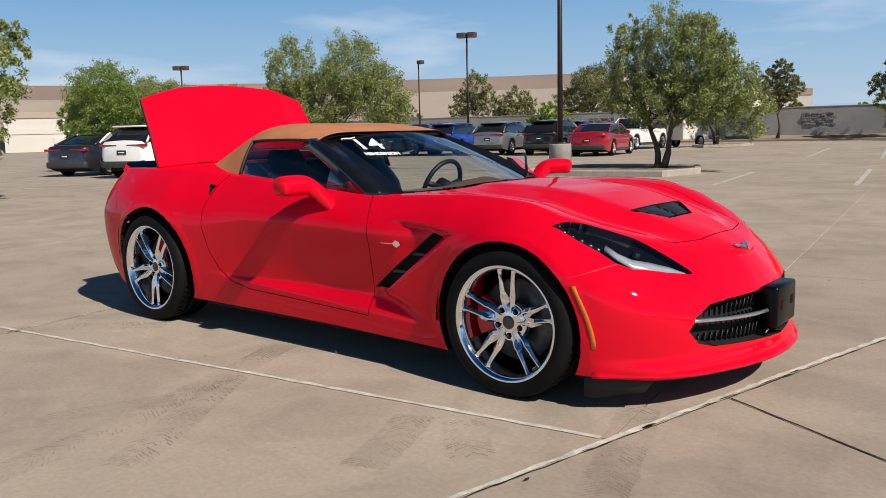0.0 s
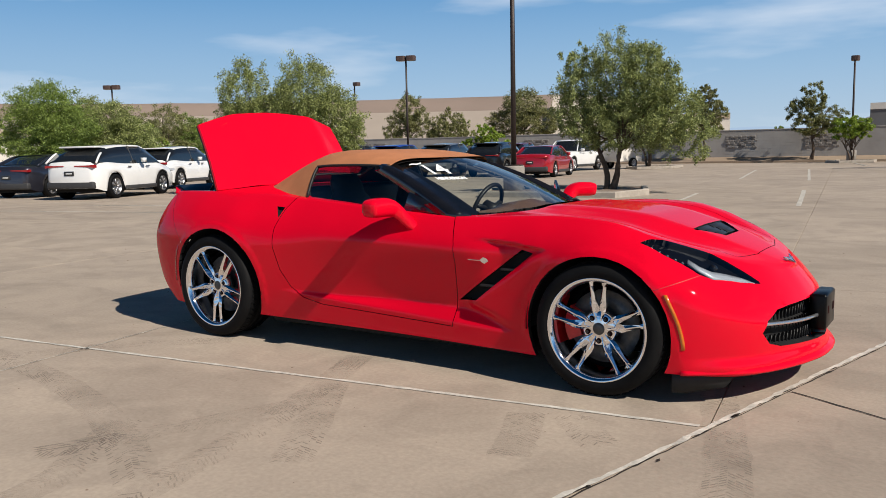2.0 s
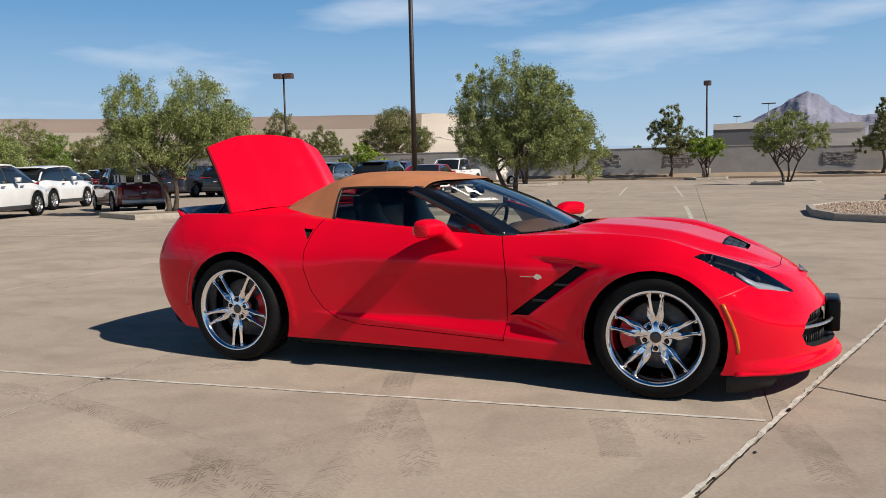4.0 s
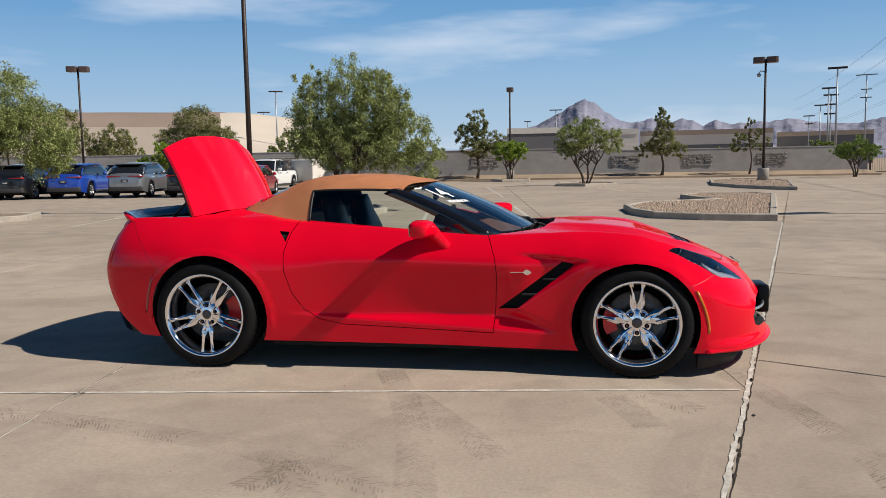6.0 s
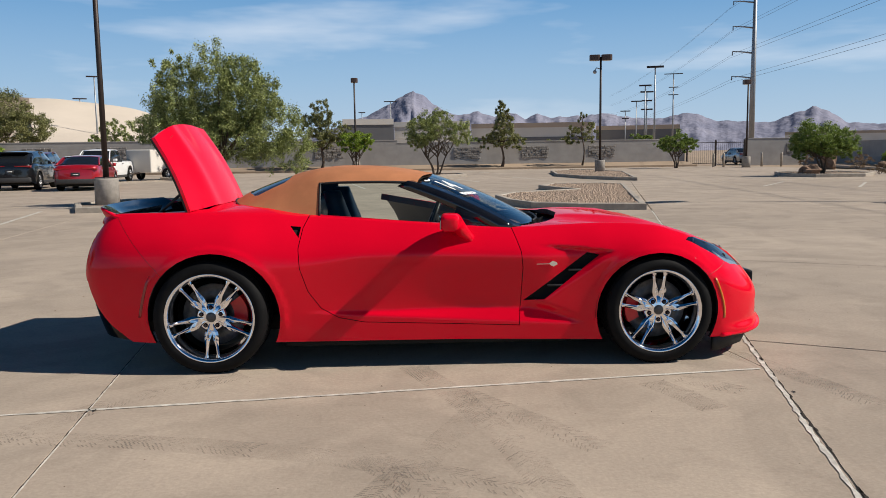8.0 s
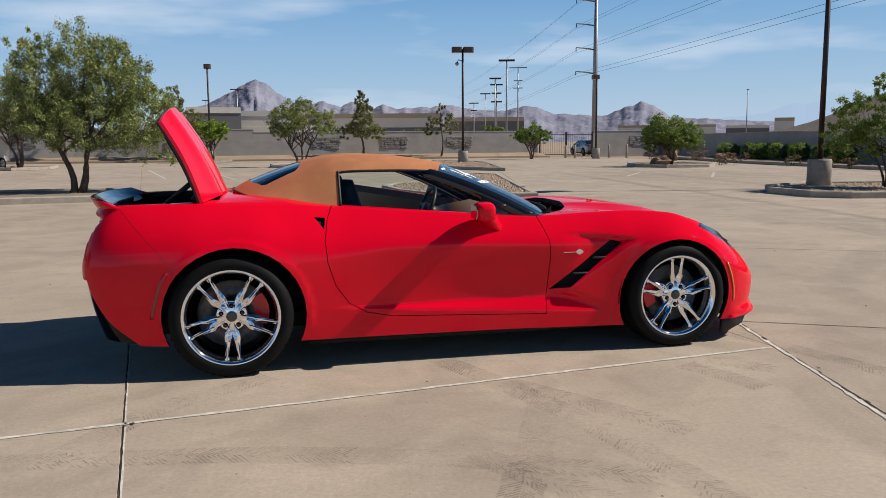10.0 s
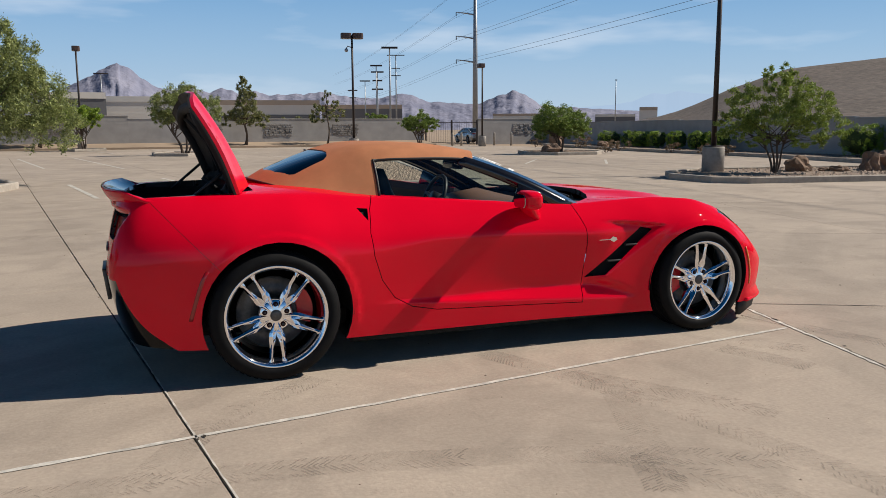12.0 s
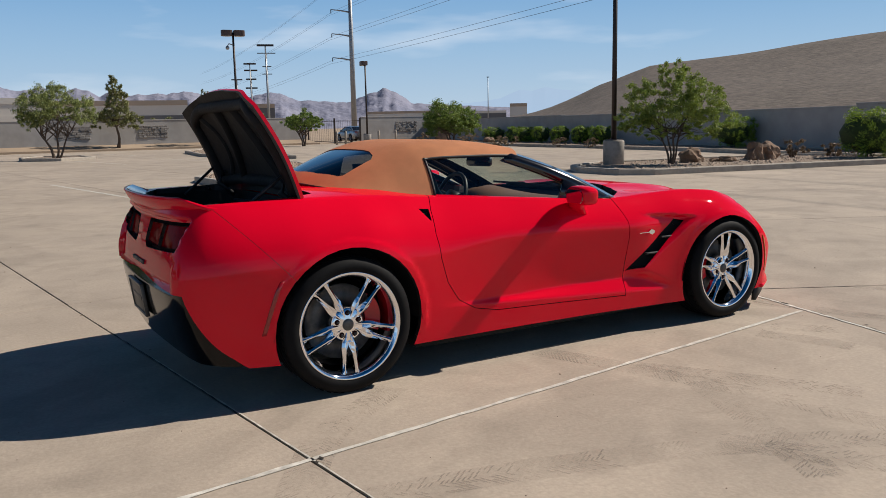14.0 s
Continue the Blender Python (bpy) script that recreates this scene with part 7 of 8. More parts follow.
# cowl and wipers
bm = bmesh.new()
rings = []
for k in range(31):
    s = -1 + 2 * k / 30
    p = screen(0, s)
    rings.append([p + Vector((-0.05, 0, 0.0)), p + Vector((0.0, 0, -0.002)), p + Vector((0.15, 0, -0.006)), p + Vector((0.15, 0, -0.05)), p + Vector((-0.05, 0, -0.05))])
ring_mesh(bm, rings, caps=(True, True))
bmesh.ops.recalc_face_normals(bm, faces=list(bm.faces))
part("cowl", bm, M["black_trim"], car, "black cowl below the windscreen")
for y0, y1 in ((-0.42, 0.10), (0.10, 0.60)):
    bm = bmesh.new()
    n = 10
    tube(bm, [screen(0.03 + 0.05 * k / n, (y0 + (y1 - y0) * k / n) / 0.72, 0.018) for k in range(n + 1)], 0.008, 6)
    tube(bm, [screen(0.0, y1 / 0.72, 0.0) + Vector((0.05, 0, 0.0)), screen(0.03, (y1 - 0.1) / 0.72, 0.03), screen(0.06, (y0 + 0.28) / 0.72, 0.028)], [0.012, 0.010, 0.006], 6)
    part("wiper", bm, M["black_trim"], car, "black windscreen wiper")

# ---- mirrors ----
#             middle of the section, half length across, half height
MIRROR = [((1.430, 1.036, 0.888), 0.026, 0.024), ((1.430, 1.028, 0.889), 0.044, 0.039), ((1.431, 1.006, 0.890), 0.056, 0.049), ((1.434, 0.965, 0.892), 0.061, 0.053), ((1.440, 0.918, 0.893), 0.063, 0.053),
          ((1.452, 0.874, 0.888), 0.060, 0.050), ((1.472, 0.838, 0.872), 0.053, 0.043), ((1.500, 0.812, 0.842), 0.047, 0.036), ((1.527, 0.793, 0.806), 0.047, 0.033), ((1.546, 0.775, 0.776), 0.052, 0.032), ((1.555, 0.760, 0.756), 0.056, 0.032)]
for sy in (-1, 1):
    fm = [spline(range(len(MIRROR)), [m[0][k] for m in MIRROR]) for k in range(3)] + [spline(range(len(MIRROR)), [m[k] for m in MIRROR]) for k in (1, 2)]
    bm = bmesh.new()
    rings = []
    n = 44
    for i in range(n + 1):
        u = (len(MIRROR) - 1) * i / n
        c = Vector([f(u) for f in fm[:3]])
        d = (Vector([f(u + 0.05) for f in fm[:3]]) - Vector([f(u - 0.05) for f in fm[:3]])).normalized()
        e = Vector((-d.y, d.x, 0)).normalized()
        up = d.cross(e)
        up = up if up.z > 0 else -up
        e = e if e.x > 0 else -e
        ring = []
        for j in range(24):
            t = 2 * math.pi * j / 24
            ca, sa = math.cos(t), math.sin(t)
            q = 0.62 if ca > 0 else 0.42
            v = c + e * (fm[3](u) * math.copysign(abs(ca) ** q, ca) * (1.0 if ca > 0 else 0.92)) + up * (fm[4](u) * math.copysign(abs(sa) ** 0.62, sa))
            ring.append((v.x, v.y * sy, v.z))
        rings.append(ring)
    ring_mesh(bm, rings, caps=(True, True))
    bmesh.ops.recalc_face_normals(bm, faces=list(bm.faces))
    mir = part("door_mirror", bm, M["paint"], car, "red door mirror on a swept arm")
    bm = bmesh.new()
    prism(bm, [(0.888, 0.852), (0.992, 0.852), (1.010, 0.870), (1.010, 0.908), (0.992, 0.925), (0.888, 0.927), (0.876, 0.910), (0.876, 0.868)], 1.3745, 1.3800, "x", Matrix.Diagonal((1, sy, 1, 1)))
    part("mirror_glass", bm, M["mirror_dark"], mir, "mirror glass", smooth=False)
    if sy > 0:
        mir.matrix_local = OPEN

# ---- open lid ----
HINGE = Vector((-0.135, 0, 0.965))
UP = Vector((-0.205, 0, 0.455)).normalized()
FACE = Vector((UP.z, 0, -UP.x))


def lid(y, q, lift=0.0):
    """A point of the open lid's outer face: y across, q from the hinge (0) to the free edge (1)."""
    a = abs(y) / 0.715
    long = 0.495 + 0.085 * (1 - a ** 2.4)
    bulge = 0.055 * (1 - a ** 2) + 0.02 * math.sin(math.pi * q) + 0.018 * math.exp(-((abs(y) - 0.42) / 0.10) ** 2)
    start = Vector((0.06 * (1 - a * a), 0, 0.0))
    taper = 1 - 0.045 * q ** 2
    return HINGE + start * (1 - q) + Vector((0, y * taper, 0)) + UP * (long * q) + FACE * (bulge + lift)


def lid_sheet(lift, ny=40, nq=18, y1=0.715, q0=0.0, q1=1.0):
    bm = bmesh.new()
    ring_mesh(bm, [[lid(-y1 + 2 * y1 * k / ny, q0 + (q1 - q0) * i / nq, lift) for k in range(ny + 1)] for i in range(nq + 1)], close_ring=False)
    return bm


bm = lid_sheet(0)
rimv = []
ny, nq = 40, 18
border = [(-0.715 + 1.43 * k / ny, 0) for k in range(ny + 1)] + [(0.715, i / nq) for i in range(1, nq + 1)] + [(0.715 - 1.43 * k / ny, 1) for k in range(1, ny + 1)] + [(-0.715, 1 - i / nq) for i in range(1, nq + 1)]
for a, c in zip(border, border[1:]):
    bm.faces.new([bm.verts.new(p) for p in (lid(*a), lid(*c), lid(*c, -0.018), lid(*a, -0.018))])
lid_ob = part("rear_lid", bm, M["paint"], car, "raised red rear lid with black inner lining")
bm = lid_sheet(-0.030)
lin = part("lid_lining", bm, M["lid_felt"], lid_ob, "dark felt inner lining of the lid")
bm = bmesh.new()
for a, c in zip(border, border[1:]):
    bm.faces.new([bm.verts.new(p) for p in (lid(*a, -0.018), lid(*c, -0.018), lid(*c, -0.031), lid(*a, -0.031))])
part("lid_seal", bm, M["liner"], lid_ob, "black rubber edge of the lid")
bm = bmesh.new()
arch = [(-0.625, 0.03 + 0.72 * k / 8) for k in range(9)] + [(-0.625 + 0.20 * (1 - math.cos(math.pi * k / 12)), 0.74 + 0.15 * math.sin(math.pi * k / 12)) for k in range(1, 7)]
arch += [(-y, q) for y, q in arch[::-1]]
rib_lines = ((arch, 0.032), ([(-0.54 + 0.10 * math.sin(math.pi * k / 12), 0.04 + 0.80 * k / 12) for k in range(13)], 0.02),
             ([(-0.16 - 0.22 * (k / 12) ** 1.6, 0.88 - 0.84 * k / 12) for k in range(13)], 0.030), ([(0.16 + 0.22 * (k / 12) ** 1.6, 0.88 - 0.84 * k / 12) for k in range(13)], 0.030),
             ([(0.54 - 0.10 * math.sin(math.pi * k / 12), 0.04 + 0.80 * k / 12) for k in range(13)], 0.02), ([(-0.64 + 1.28 * k / 16, 0.06) for k in range(17)], 0.034))
for line, fat in rib_lines:
    bm = bmesh.new()
    tube(bm, [lid(y, q, -0.008 - 0.8 * fat) for y, q in line], fat, 10)
    part("lining_rib", bm, M["liner"], lin)
for sy in (-1, 1):
    bm = bmesh.new()
    tube(bm, [(-0.40, sy * 0.59, 0.915), lid(sy * 0.63, 0.26, -0.05)], 0.009, 8)
    tube(bm, [lid(sy * 0.63, 0.26, -0.05), lid(sy * 0.63, 0.40, -0.045)], 0.016, 8)
    part("gas_strut", bm, M["black_trim"], lid_ob, "black gas strut")
    bm = bmesh.new()
    tube(bm, [(-0.11, sy * 0.56, 0.90), (-0.20, sy * 0.56, 0.98), lid(sy * 0.56, 0.18, -0.04)], [0.016, 0.018, 0.014], 6)
    part("hinge", bm, M["black_trim"], lid_ob, "black lid hinge")
# luggage well
bm = bmesh.new()
rings = []
for z, k in ((0.925, 1.0), (0.80, 0.97), (0.56, 0.92)):
    rings.append([(-0.36 + (x + 0.36) * k, y * k, z) for x, y in TRUNK])
ring_mesh(bm, rings, caps=(False, True))
part("luggage_well", bm, M["liner"], car, "black carpeted luggage well")
bm = bmesh.new()
for k in range(4):
    tube(bm, [(-0.12 - 0.03 * k + 0.05 * (1 - (s / 8 - 1) ** 2), -0.5 + s / 16, 0.86 - 0.03 * k) for s in range(17)], 0.022, 6)
part("folded_cover", bm, M["leather"], car, "black folded cover in the luggage well")
# ducktail spoiler with a black inner strip
def tail_edge(y):
    """The spoiler's rear edge: x and height across the tail."""
    a = abs(y) / 0.66
    t = 1 - sstep(0.60, 0.705, abs(y))
    return -0.815 + 0.125 * a ** 2.6 + 0.06 * (1 - t), 0.940 + 0.046 * t, t


bm = bmesh.new()
inn = bmesh.new()
rings, strip_rows = [], []
for k in range(57):
    y = -0.70 + 1.40 * k / 56
    x, z, t = tail_edge(y)
    rings.append([(x, y, z), (x + 0.005, y, z + 0.005), (x + 0.014, y, z + 0.005), (x + 0.05, y, z - 0.012 * t), (x + 0.11, y, 0.936), (x + 0.12, y, 0.90), (x + 0.055, y, 0.895), (x + 0.018, y, z - 0.028 * t - 0.012)])
    if abs(y) < 0.61:
        strip_rows.append([(x + 0.020, y, z + 0.0055), (x + 0.052, y, z - 0.009), (x + 0.112, y, 0.9385), (x + 0.123, y, 0.895)])
ring_mesh(bm, rings, caps=(True, True))
bmesh.ops.recalc_face_normals(bm, faces=list(bm.faces))
sp = part("spoiler", bm, M["paint"], car, "red ducktail spoiler")
ring_mesh(inn, strip_rows, close_ring=False)
bmesh.ops.recalc_face_normals(inn, faces=list(inn.faces))
part("sill_strip", inn, M["black_gloss"], sp, "glossy black sill strip")
# tail lamps, plate, lower panel, exhaust
for sy in (-1, 1):
    ts = (lambda s: lambda c: c.y * s > 0)(sy)
    b, nrm = take(shell, ID, (9, 22), along=0.03, test=ts)
    tl = part("tail_lamp", b, M["gap"], car, "dark red tail lamp pair", normals=nrm)
    for y0, y1 in ((0.10, 0.39), (0.39, 0.70)):
        b, nrm = take(shell, ID, (22,), along=0.010, test=(lambda s, p, q: lambda c: p < c.y * s < q)(sy, y0, y1))
        part("lamp_segment", b, M["red_lens"], tl, "dark red lamp segment", normals=nrm)
b, nrm = take(shell, ID, (13,), along=0.02)
part("lower_panel", b, M["tail_black"], car, "glossy black lower rear panel", normals=nrm)
bm = bmesh.new()
prism(bm, [(-0.66, 0.29), (0.66, 0.29), (0.54, 0.19), (-0.54, 0.19)], -0.66, -0.50, "x")
part("diffuser", bm, M["black_trim"], car, "black rear diffuser")
bm = bmesh.new()
box(bm, (-0.835, -0.16, 0.36), (-0.822, 0.16, 0.52), 0.004)
rp = part("rear_plate", bm, M["plate"], car, "black rear plate in a grey frame")
bm = bmesh.new()
for lo, hi in (((-0.84, -0.165, 0.352), (-0.82, 0.165, 0.366)), ((-0.84, -0.165, 0.514), (-0.82, 0.165, 0.528)), ((-0.84, -0.165, 0.352), (-0.82, -0.15, 0.528)), ((-0.84, 0.15, 0.352), (-0.82, 0.165, 0.528))):
    box(bm, lo, hi, 0.003)
part("plate_frame", bm, M["disc"], rp, "bright plate frame")
bm = bmesh.new()
box(bm, (-0.838, -0.11, 0.43), (-0.834, 0.11, 0.455), 0.001)
part("lettering_bar", bm, M["disc"], rp)
rp.matrix_local = Matrix.Translation((-0.812, 0, 0.44)) @ pose(0, 0, 0, 0, -7, 0) @ Matrix.Translation((0.8285, 0, -0.44))
for y in (-0.135, -0.045, 0.045, 0.135):
    bm = bmesh.new()
    lathe(bm, [(0.030, 0.0), (0.042, 0.0), (0.043, 0.12), (0.028, 0.12)], 20, close=True)
    bm.transform(pose(-0.690, y, 0.240, 0, 0, -90))
    part("exhaust_tip", bm, M["steel_dark"], car, "round chrome exhaust tip")
bm = bmesh.new()
for k, (dy, w) in enumerate(((-0.13, 0.02), (-0.095, 0.02), (-0.06, 0.02), (-0.025, 0.02), (0.01, 0.02), (0.045, 0.02), (0.08, 0.02), (0.115, 0.02))):
    box(bm, (-0.806, dy, 0.625), (-0.794, dy + w, 0.645), 0.001)
part("badge_bar", bm, M["steel_dark"], car, "row of small dark badge bars")

# ---- cabin ----
bm = bmesh.new()
rings = []
for z, k in ((0.905, 1.0), (0.6, 0.98), (0.25, 0.95)):
    rings.append([(1.15 + (x - 1.15) * k, y * k, min(z - (0.06 if x > 1.0 and z > 0.9 else 0), (0.42 + 0.02 * k) if y > 0.5 and 0.6 < x < 1.8 else 9)) for x, y in CABIN])
ring_mesh(bm, rings, caps=(False, True))
part("cabin_tub", bm, M["leather"], car, "dark cabin lining")
bm = bmesh.new()
rings = []
for k in range(25):
    y = -0.63 + 1.26 * k / 24
    hump = 0.035 * math.exp(-((y - 0.36) / 0.16) ** 2)
    rings.append([(1.98 - 0.35 * y * y, y, 0.80), (1.70, y, 0.835 + hump), (1.50, y, 0.80 + hump), (1.47, y, 0.72), (1.52, y, 0.55), (1.60, y, 0.45)])
ring_mesh(bm, rings, close_ring=False)
part("dashboard", bm, M["tan"], car, "brown leather dashboard")
bm = bmesh.new()
box(bm, (1.44, -0.10, 0.48), (1.56, 0.24, 0.80), 0.03)
box(bm, (0.75, -0.10, 0.30), (1.50, 0.10, 0.52), 0.04)
part("console", bm, M["leather"], car, "black centre console")
for sy in (-1, 1):
    st = bpy.data.objects.new("seat", None)
    scene.collection.objects.link(st)
    st.parent = car
    tagged(st, "black leather bucket seat")
    y0 = 0.36 * sy
    bm = bmesh.new()
    box(bm, (0.82, y0 - 0.24, 0.28), (1.35, y0 + 0.24, 0.46), 0.06, None, 3)
    part("cushion", bm, M["leather"], st)
    bm = bmesh.new()
    rings = []
    for k in range(12):
        q = k / 11
        z = 0.40 + 0.66 * q
        x = 0.90 - 0.20 * q
        w = 0.25 - 0.02 * q if q < 0.66 else 0.235 - 0.095 * sstep(0.66, 0.82, q)
        if q > 0.93:
            w *= 0.75
        d = 0.11 - 0.045 * q
        rings.append([(x + d * math.cos(a) * (0.7 if math.cos(a) > 0 else 1), y0 + w * math.copysign(abs(math.sin(a)) ** 0.6, math.sin(a)), z) for a in [2 * math.pi * j / 16 for j in range(16)]])
    ring_mesh(bm, rings, caps=(True, True))
    bmesh.ops.recalc_face_normals(bm, faces=list(bm.faces))
    part("backrest", bm, M["leather"], st)
bm = bmesh.new()
box(bm, (0.48, -0.60, 0.40), (0.56, 0.60, 0.985), 0.035, None, 3)
part("rear_bulkhead", bm, M["leather"], car, "black panel behind the seats")
bm = bmesh.new()
n, big, small = 36, 0.175, 0.015
rings = []
for k in range(n + 1):
    a = 2 * math.pi * k / n
    rings.append([((big + small * math.cos(c)) * math.cos(a), (big + small * math.cos(c)) * math.sin(a), small * math.sin(c)) for c in [2 * math.pi * j / 8 for j in range(8)]])
ring_mesh(bm, rings)
for a in (0.2, math.pi - 0.2, -math.pi / 2):
    tube(bm, [(0.03 * math.cos(a), 0.03 * math.sin(a), -0.02), (0.17 * math.cos(a), 0.17 * math.sin(a), 0)], 0.017, 6)
tube(bm, [(0, 0, -0.10), (0, 0, 0.02)], 0.055, 12)
part("steering_wheel", bm, M["leather"], car, "black leather steering wheel", local=pose(1.36, 0.37, 0.80, 68, 0, -90))
bm = bmesh.new()
box(bm, (-0.02, -0.11, -0.03), (0.02, 0.11, 0.03), 0.015)
box(bm, (0.0, -0.012, 0.0), (0.06, 0.012, 0.05), 0.005)
part("rear_view_mirror", bm, M["black_gloss"], car, "black rear-view mirror", local=pose(1.36, 0.0, 1.06, 0, 0, 10))
shell.free()
cloth.free()

# ---- parked cars ----
CARP = {}


def car_paint(key, color, metal=0.4):
    if key not in CARP:
        CARP[key] = mat("car_paint_" + key, color, 0.3, metal, 1.0, var=0.05, scale=2)
    return CARP[key]


M.update(
    cargl=mat("dark_car_window", (0.012, 0.014, 0.016), 0.06, 0.0, 0.5, var=0.1, scale=3),
    cladding=mat("grey_cladding", (0.045, 0.045, 0.047), 0.6, var=0.2, scale=10),
    alloy=mat("alloy_wheel", (0.45, 0.45, 0.46), 0.35, 0.9, var=0.2, scale=12),
    tail=mat("tail_lamp_red", (0.35, 0.012, 0.015), 0.2, coat=0.8, var=0.2, scale=12),
)


def road_wheel(parent, x, y, r, w, sy):
    wh = bpy.data.objects.new("wheel", None)
    scene.collection.objects.link(wh)
    wh.parent = parent
    wh.location = (x, y, r)
    bm = bmesh.new()
    lathe(bm, [(0.68 * r, -w / 2 + 0.01), (0.72 * r, -w / 2), (0.93 * r, -w / 2), (r, -w / 2 + 0.03), (r, w / 2 - 0.03), (0.93 * r, w / 2), (0.68 * r, w / 2)], 28, "y", -sy)
    part("tyre", bm, M["rubber"], wh)
    bm = bmesh.new()
    lathe(bm, [(0.69 * r, -w / 2 + 0.01), (0.62 * r, -w / 2 + 0.03), (0.58 * r, -w / 2 + 0.09), (0.02, -w / 2 + 0.09)], 28, "y", -sy)
    for k in range(7):
        a = 2 * math.pi * k / 7
        tube(bm, [(0.05 * math.cos(a), -sy * (-w / 2 + 0.03), 0.05 * math.sin(a)), (0.62 * r * math.cos(a), -sy * (-w / 2 + 0.025), 0.62 * r * math.sin(a))], [0.035, 0.028], 6)
    part("rim", bm, M["alloy"], wh, "grey alloy rim")


def parked_car(kind, at, turn, paint, label, category, roof=None, cargo=None):
    """A parked car. Its nose points along its own x; the middle of its length stands at the given place."""
    c = thing("parked_car" if kind != "pickup" else "pickup_truck", label, category, (*at, 0), turn, "parked cars")
    if kind == "suv":
        L, W, H, belt, hood, tail, wb, r = 4.70, 1.88, 1.66, 1.09, 1.03, 1.15, 2.72, 0.375
        green = [(-2.24, 0.02), (-1.84, 0.56), (-1.40, 0.87), (-0.25, 1.0), (0.30, 0.97), (1.34, 0.02)]
    elif kind == "sedan":
        L, W, H, belt, hood, tail, wb, r = 4.90, 1.84, 1.43, 0.95, 0.92, 1.03, 2.82, 0.34
        green = [(-1.95, 0.10), (-1.0, 0.93), (-0.2, 1.0), (0.25, 0.98), (1.25, 0.0)]
    else:
        L, W, H, belt, hood, tail, wb, r = 5.50, 1.96, 1.78, 1.12, 1.12, 1.12, 3.4, 0.40
        green = [(-0.75, 0.05), (-0.62, 0.97), (0.0, 1.0), (0.42, 0.97), (1.15, 0.0)]
    gz = 0.20 if kind == "sedan" else 0.25
    half = L / 2
    # lower body: stations along its length, with rounded ends and wheel openings
    topz = spline([-half, -half + 0.10, -half + 0.5, -0.6, 1.1, half - 0.75, half - 0.18, half], [0.80 * tail, 0.97 * tail, tail, belt, belt, hood - 0.04, hood - 0.20, 0.62])
    plan = spline([-half, -half + 0.06, -half + 0.30, -half + 0.9, 0, half - 0.9, half - 0.35, half - 0.08, half], [0.68, 0.80, 0.93, 0.99, 0.985, 0.99, 0.93, 0.78, 0.60])
    bm = bmesh.new()
    rows = []
    ns = 64
    axles = (-wb / 2 - 0.02, wb / 2 - 0.02)
    for i in range(ns + 1):
        q = i / ns
        x = -half + L * (q + 0.055 * math.sin(2 * math.pi * q) * -1)
        w = W / 2 * plan(x)
        zt = topz(x)
        zb = gz + 0.10 * (1 - sstep(-half, -half + 0.5, x)) + 0.05 * sstep(half - 0.5, half, x)
        for ax in axles:
            d = abs(x - ax)
            if d < r + 0.07:
                zb = max(zb, r * 0.98 + math.sqrt(max(0, (r + 0.07) ** 2 - d * d)))
        zs = [zb, zb + 0.3 * (0.62 - zb) if zb < 0.62 else zb + 0.01, max(0.64, zb + 0.02), max(0.80 * zt, zb + 0.04), 0.95 * zt, zt]
        ws = [0.955 * w, 0.985 * w, w, 0.975 * w, 0.93 * w, 0.84 * w]
        row = [(x, -a, z) for a, z in zip(ws, zs)]
        row += [(x, -0.45 * w, zt + 0.025), (x, 0, zt + 0.035), (x, 0.45 * w, zt + 0.025)]
        row += [(x, a, z) for a, z in zip(reversed(ws), reversed(zs))]
        rows.append(row)
    vs = ring_mesh(bm, rows, close_ring=False)
    bm.faces.new(list(reversed(vs[0])))
    bm.faces.new(vs[-1])
    bmesh.ops.recalc_face_normals(bm, faces=list(bm.faces))
    part("body", bm, paint, c)
    if kind == "pickup":
        bm = bmesh.new()
        box(bm, (-half + 0.12, -0.72, belt - 0.02), (-0.85, 0.72, belt + (0.36 if cargo else 0.045)), 0.03 if cargo else 0.01)
        part("bed_cover", bm, cargo or M["cladding"], c, "cover over the truck bed")
    # greenhouse: dark glass with a painted roof and pillars
    gx = [g[0] for g in green]
    rise = spline(gx, [g[1] for g in green])
    bm, bmr = bmesh.new(), bmesh.new()
    rows, roofs = [], []
    for i in range(41):
        x = gx[0] + (gx[-1] - gx[0]) * i / 40
        k = rise(x)
        base = topz(x) - 0.03
        zt = base + (H - 0.045 - base) * max(0.0, k)
        wb_, wt = 0.445 * W, (0.445 - 0.085 * max(0.0, k)) * W
        rows.append([(x, -wb_, base), (x, -(wb_ + wt) / 2 - 0.02, (base + zt) / 2), (x, -wt, zt), (x, -0.5 * wt, zt + 0.03), (x, 0, zt + 0.035), (x, 0.5 * wt, zt + 0.03), (x, wt, zt), (x, (wb_ + wt) / 2 + 0.02, (base + zt) / 2), (x, wb_, base)])
        if k > 0.86 or (kind == "suv" and x < -1.3 and k > 0.80):
            roofs.append([(x, -wt - 0.012, zt - 0.05), (x, -wt, zt + 0.018), (x, -0.5 * wt, zt + 0.046), (x, 0, zt + 0.05), (x, 0.5 * wt, zt + 0.046), (x, wt, zt + 0.018), (x, wt + 0.012, zt - 0.05)])
    vs = ring_mesh(bm, rows, close_ring=False)
    bm.faces.new(list(reversed(vs[0])))
    bm.faces.new(vs[-1])
    bmesh.ops.recalc_face_normals(bm, faces=list(bm.faces))
    part("glasshouse", bm, M["cargl"], c, "dark tinted windows")
    rv = ring_mesh(bmr, roofs, close_ring=False)
    bmesh.ops.recalc_face_normals(bmr, faces=list(bmr.faces))
    part("roof", bmr, roof or paint, c)
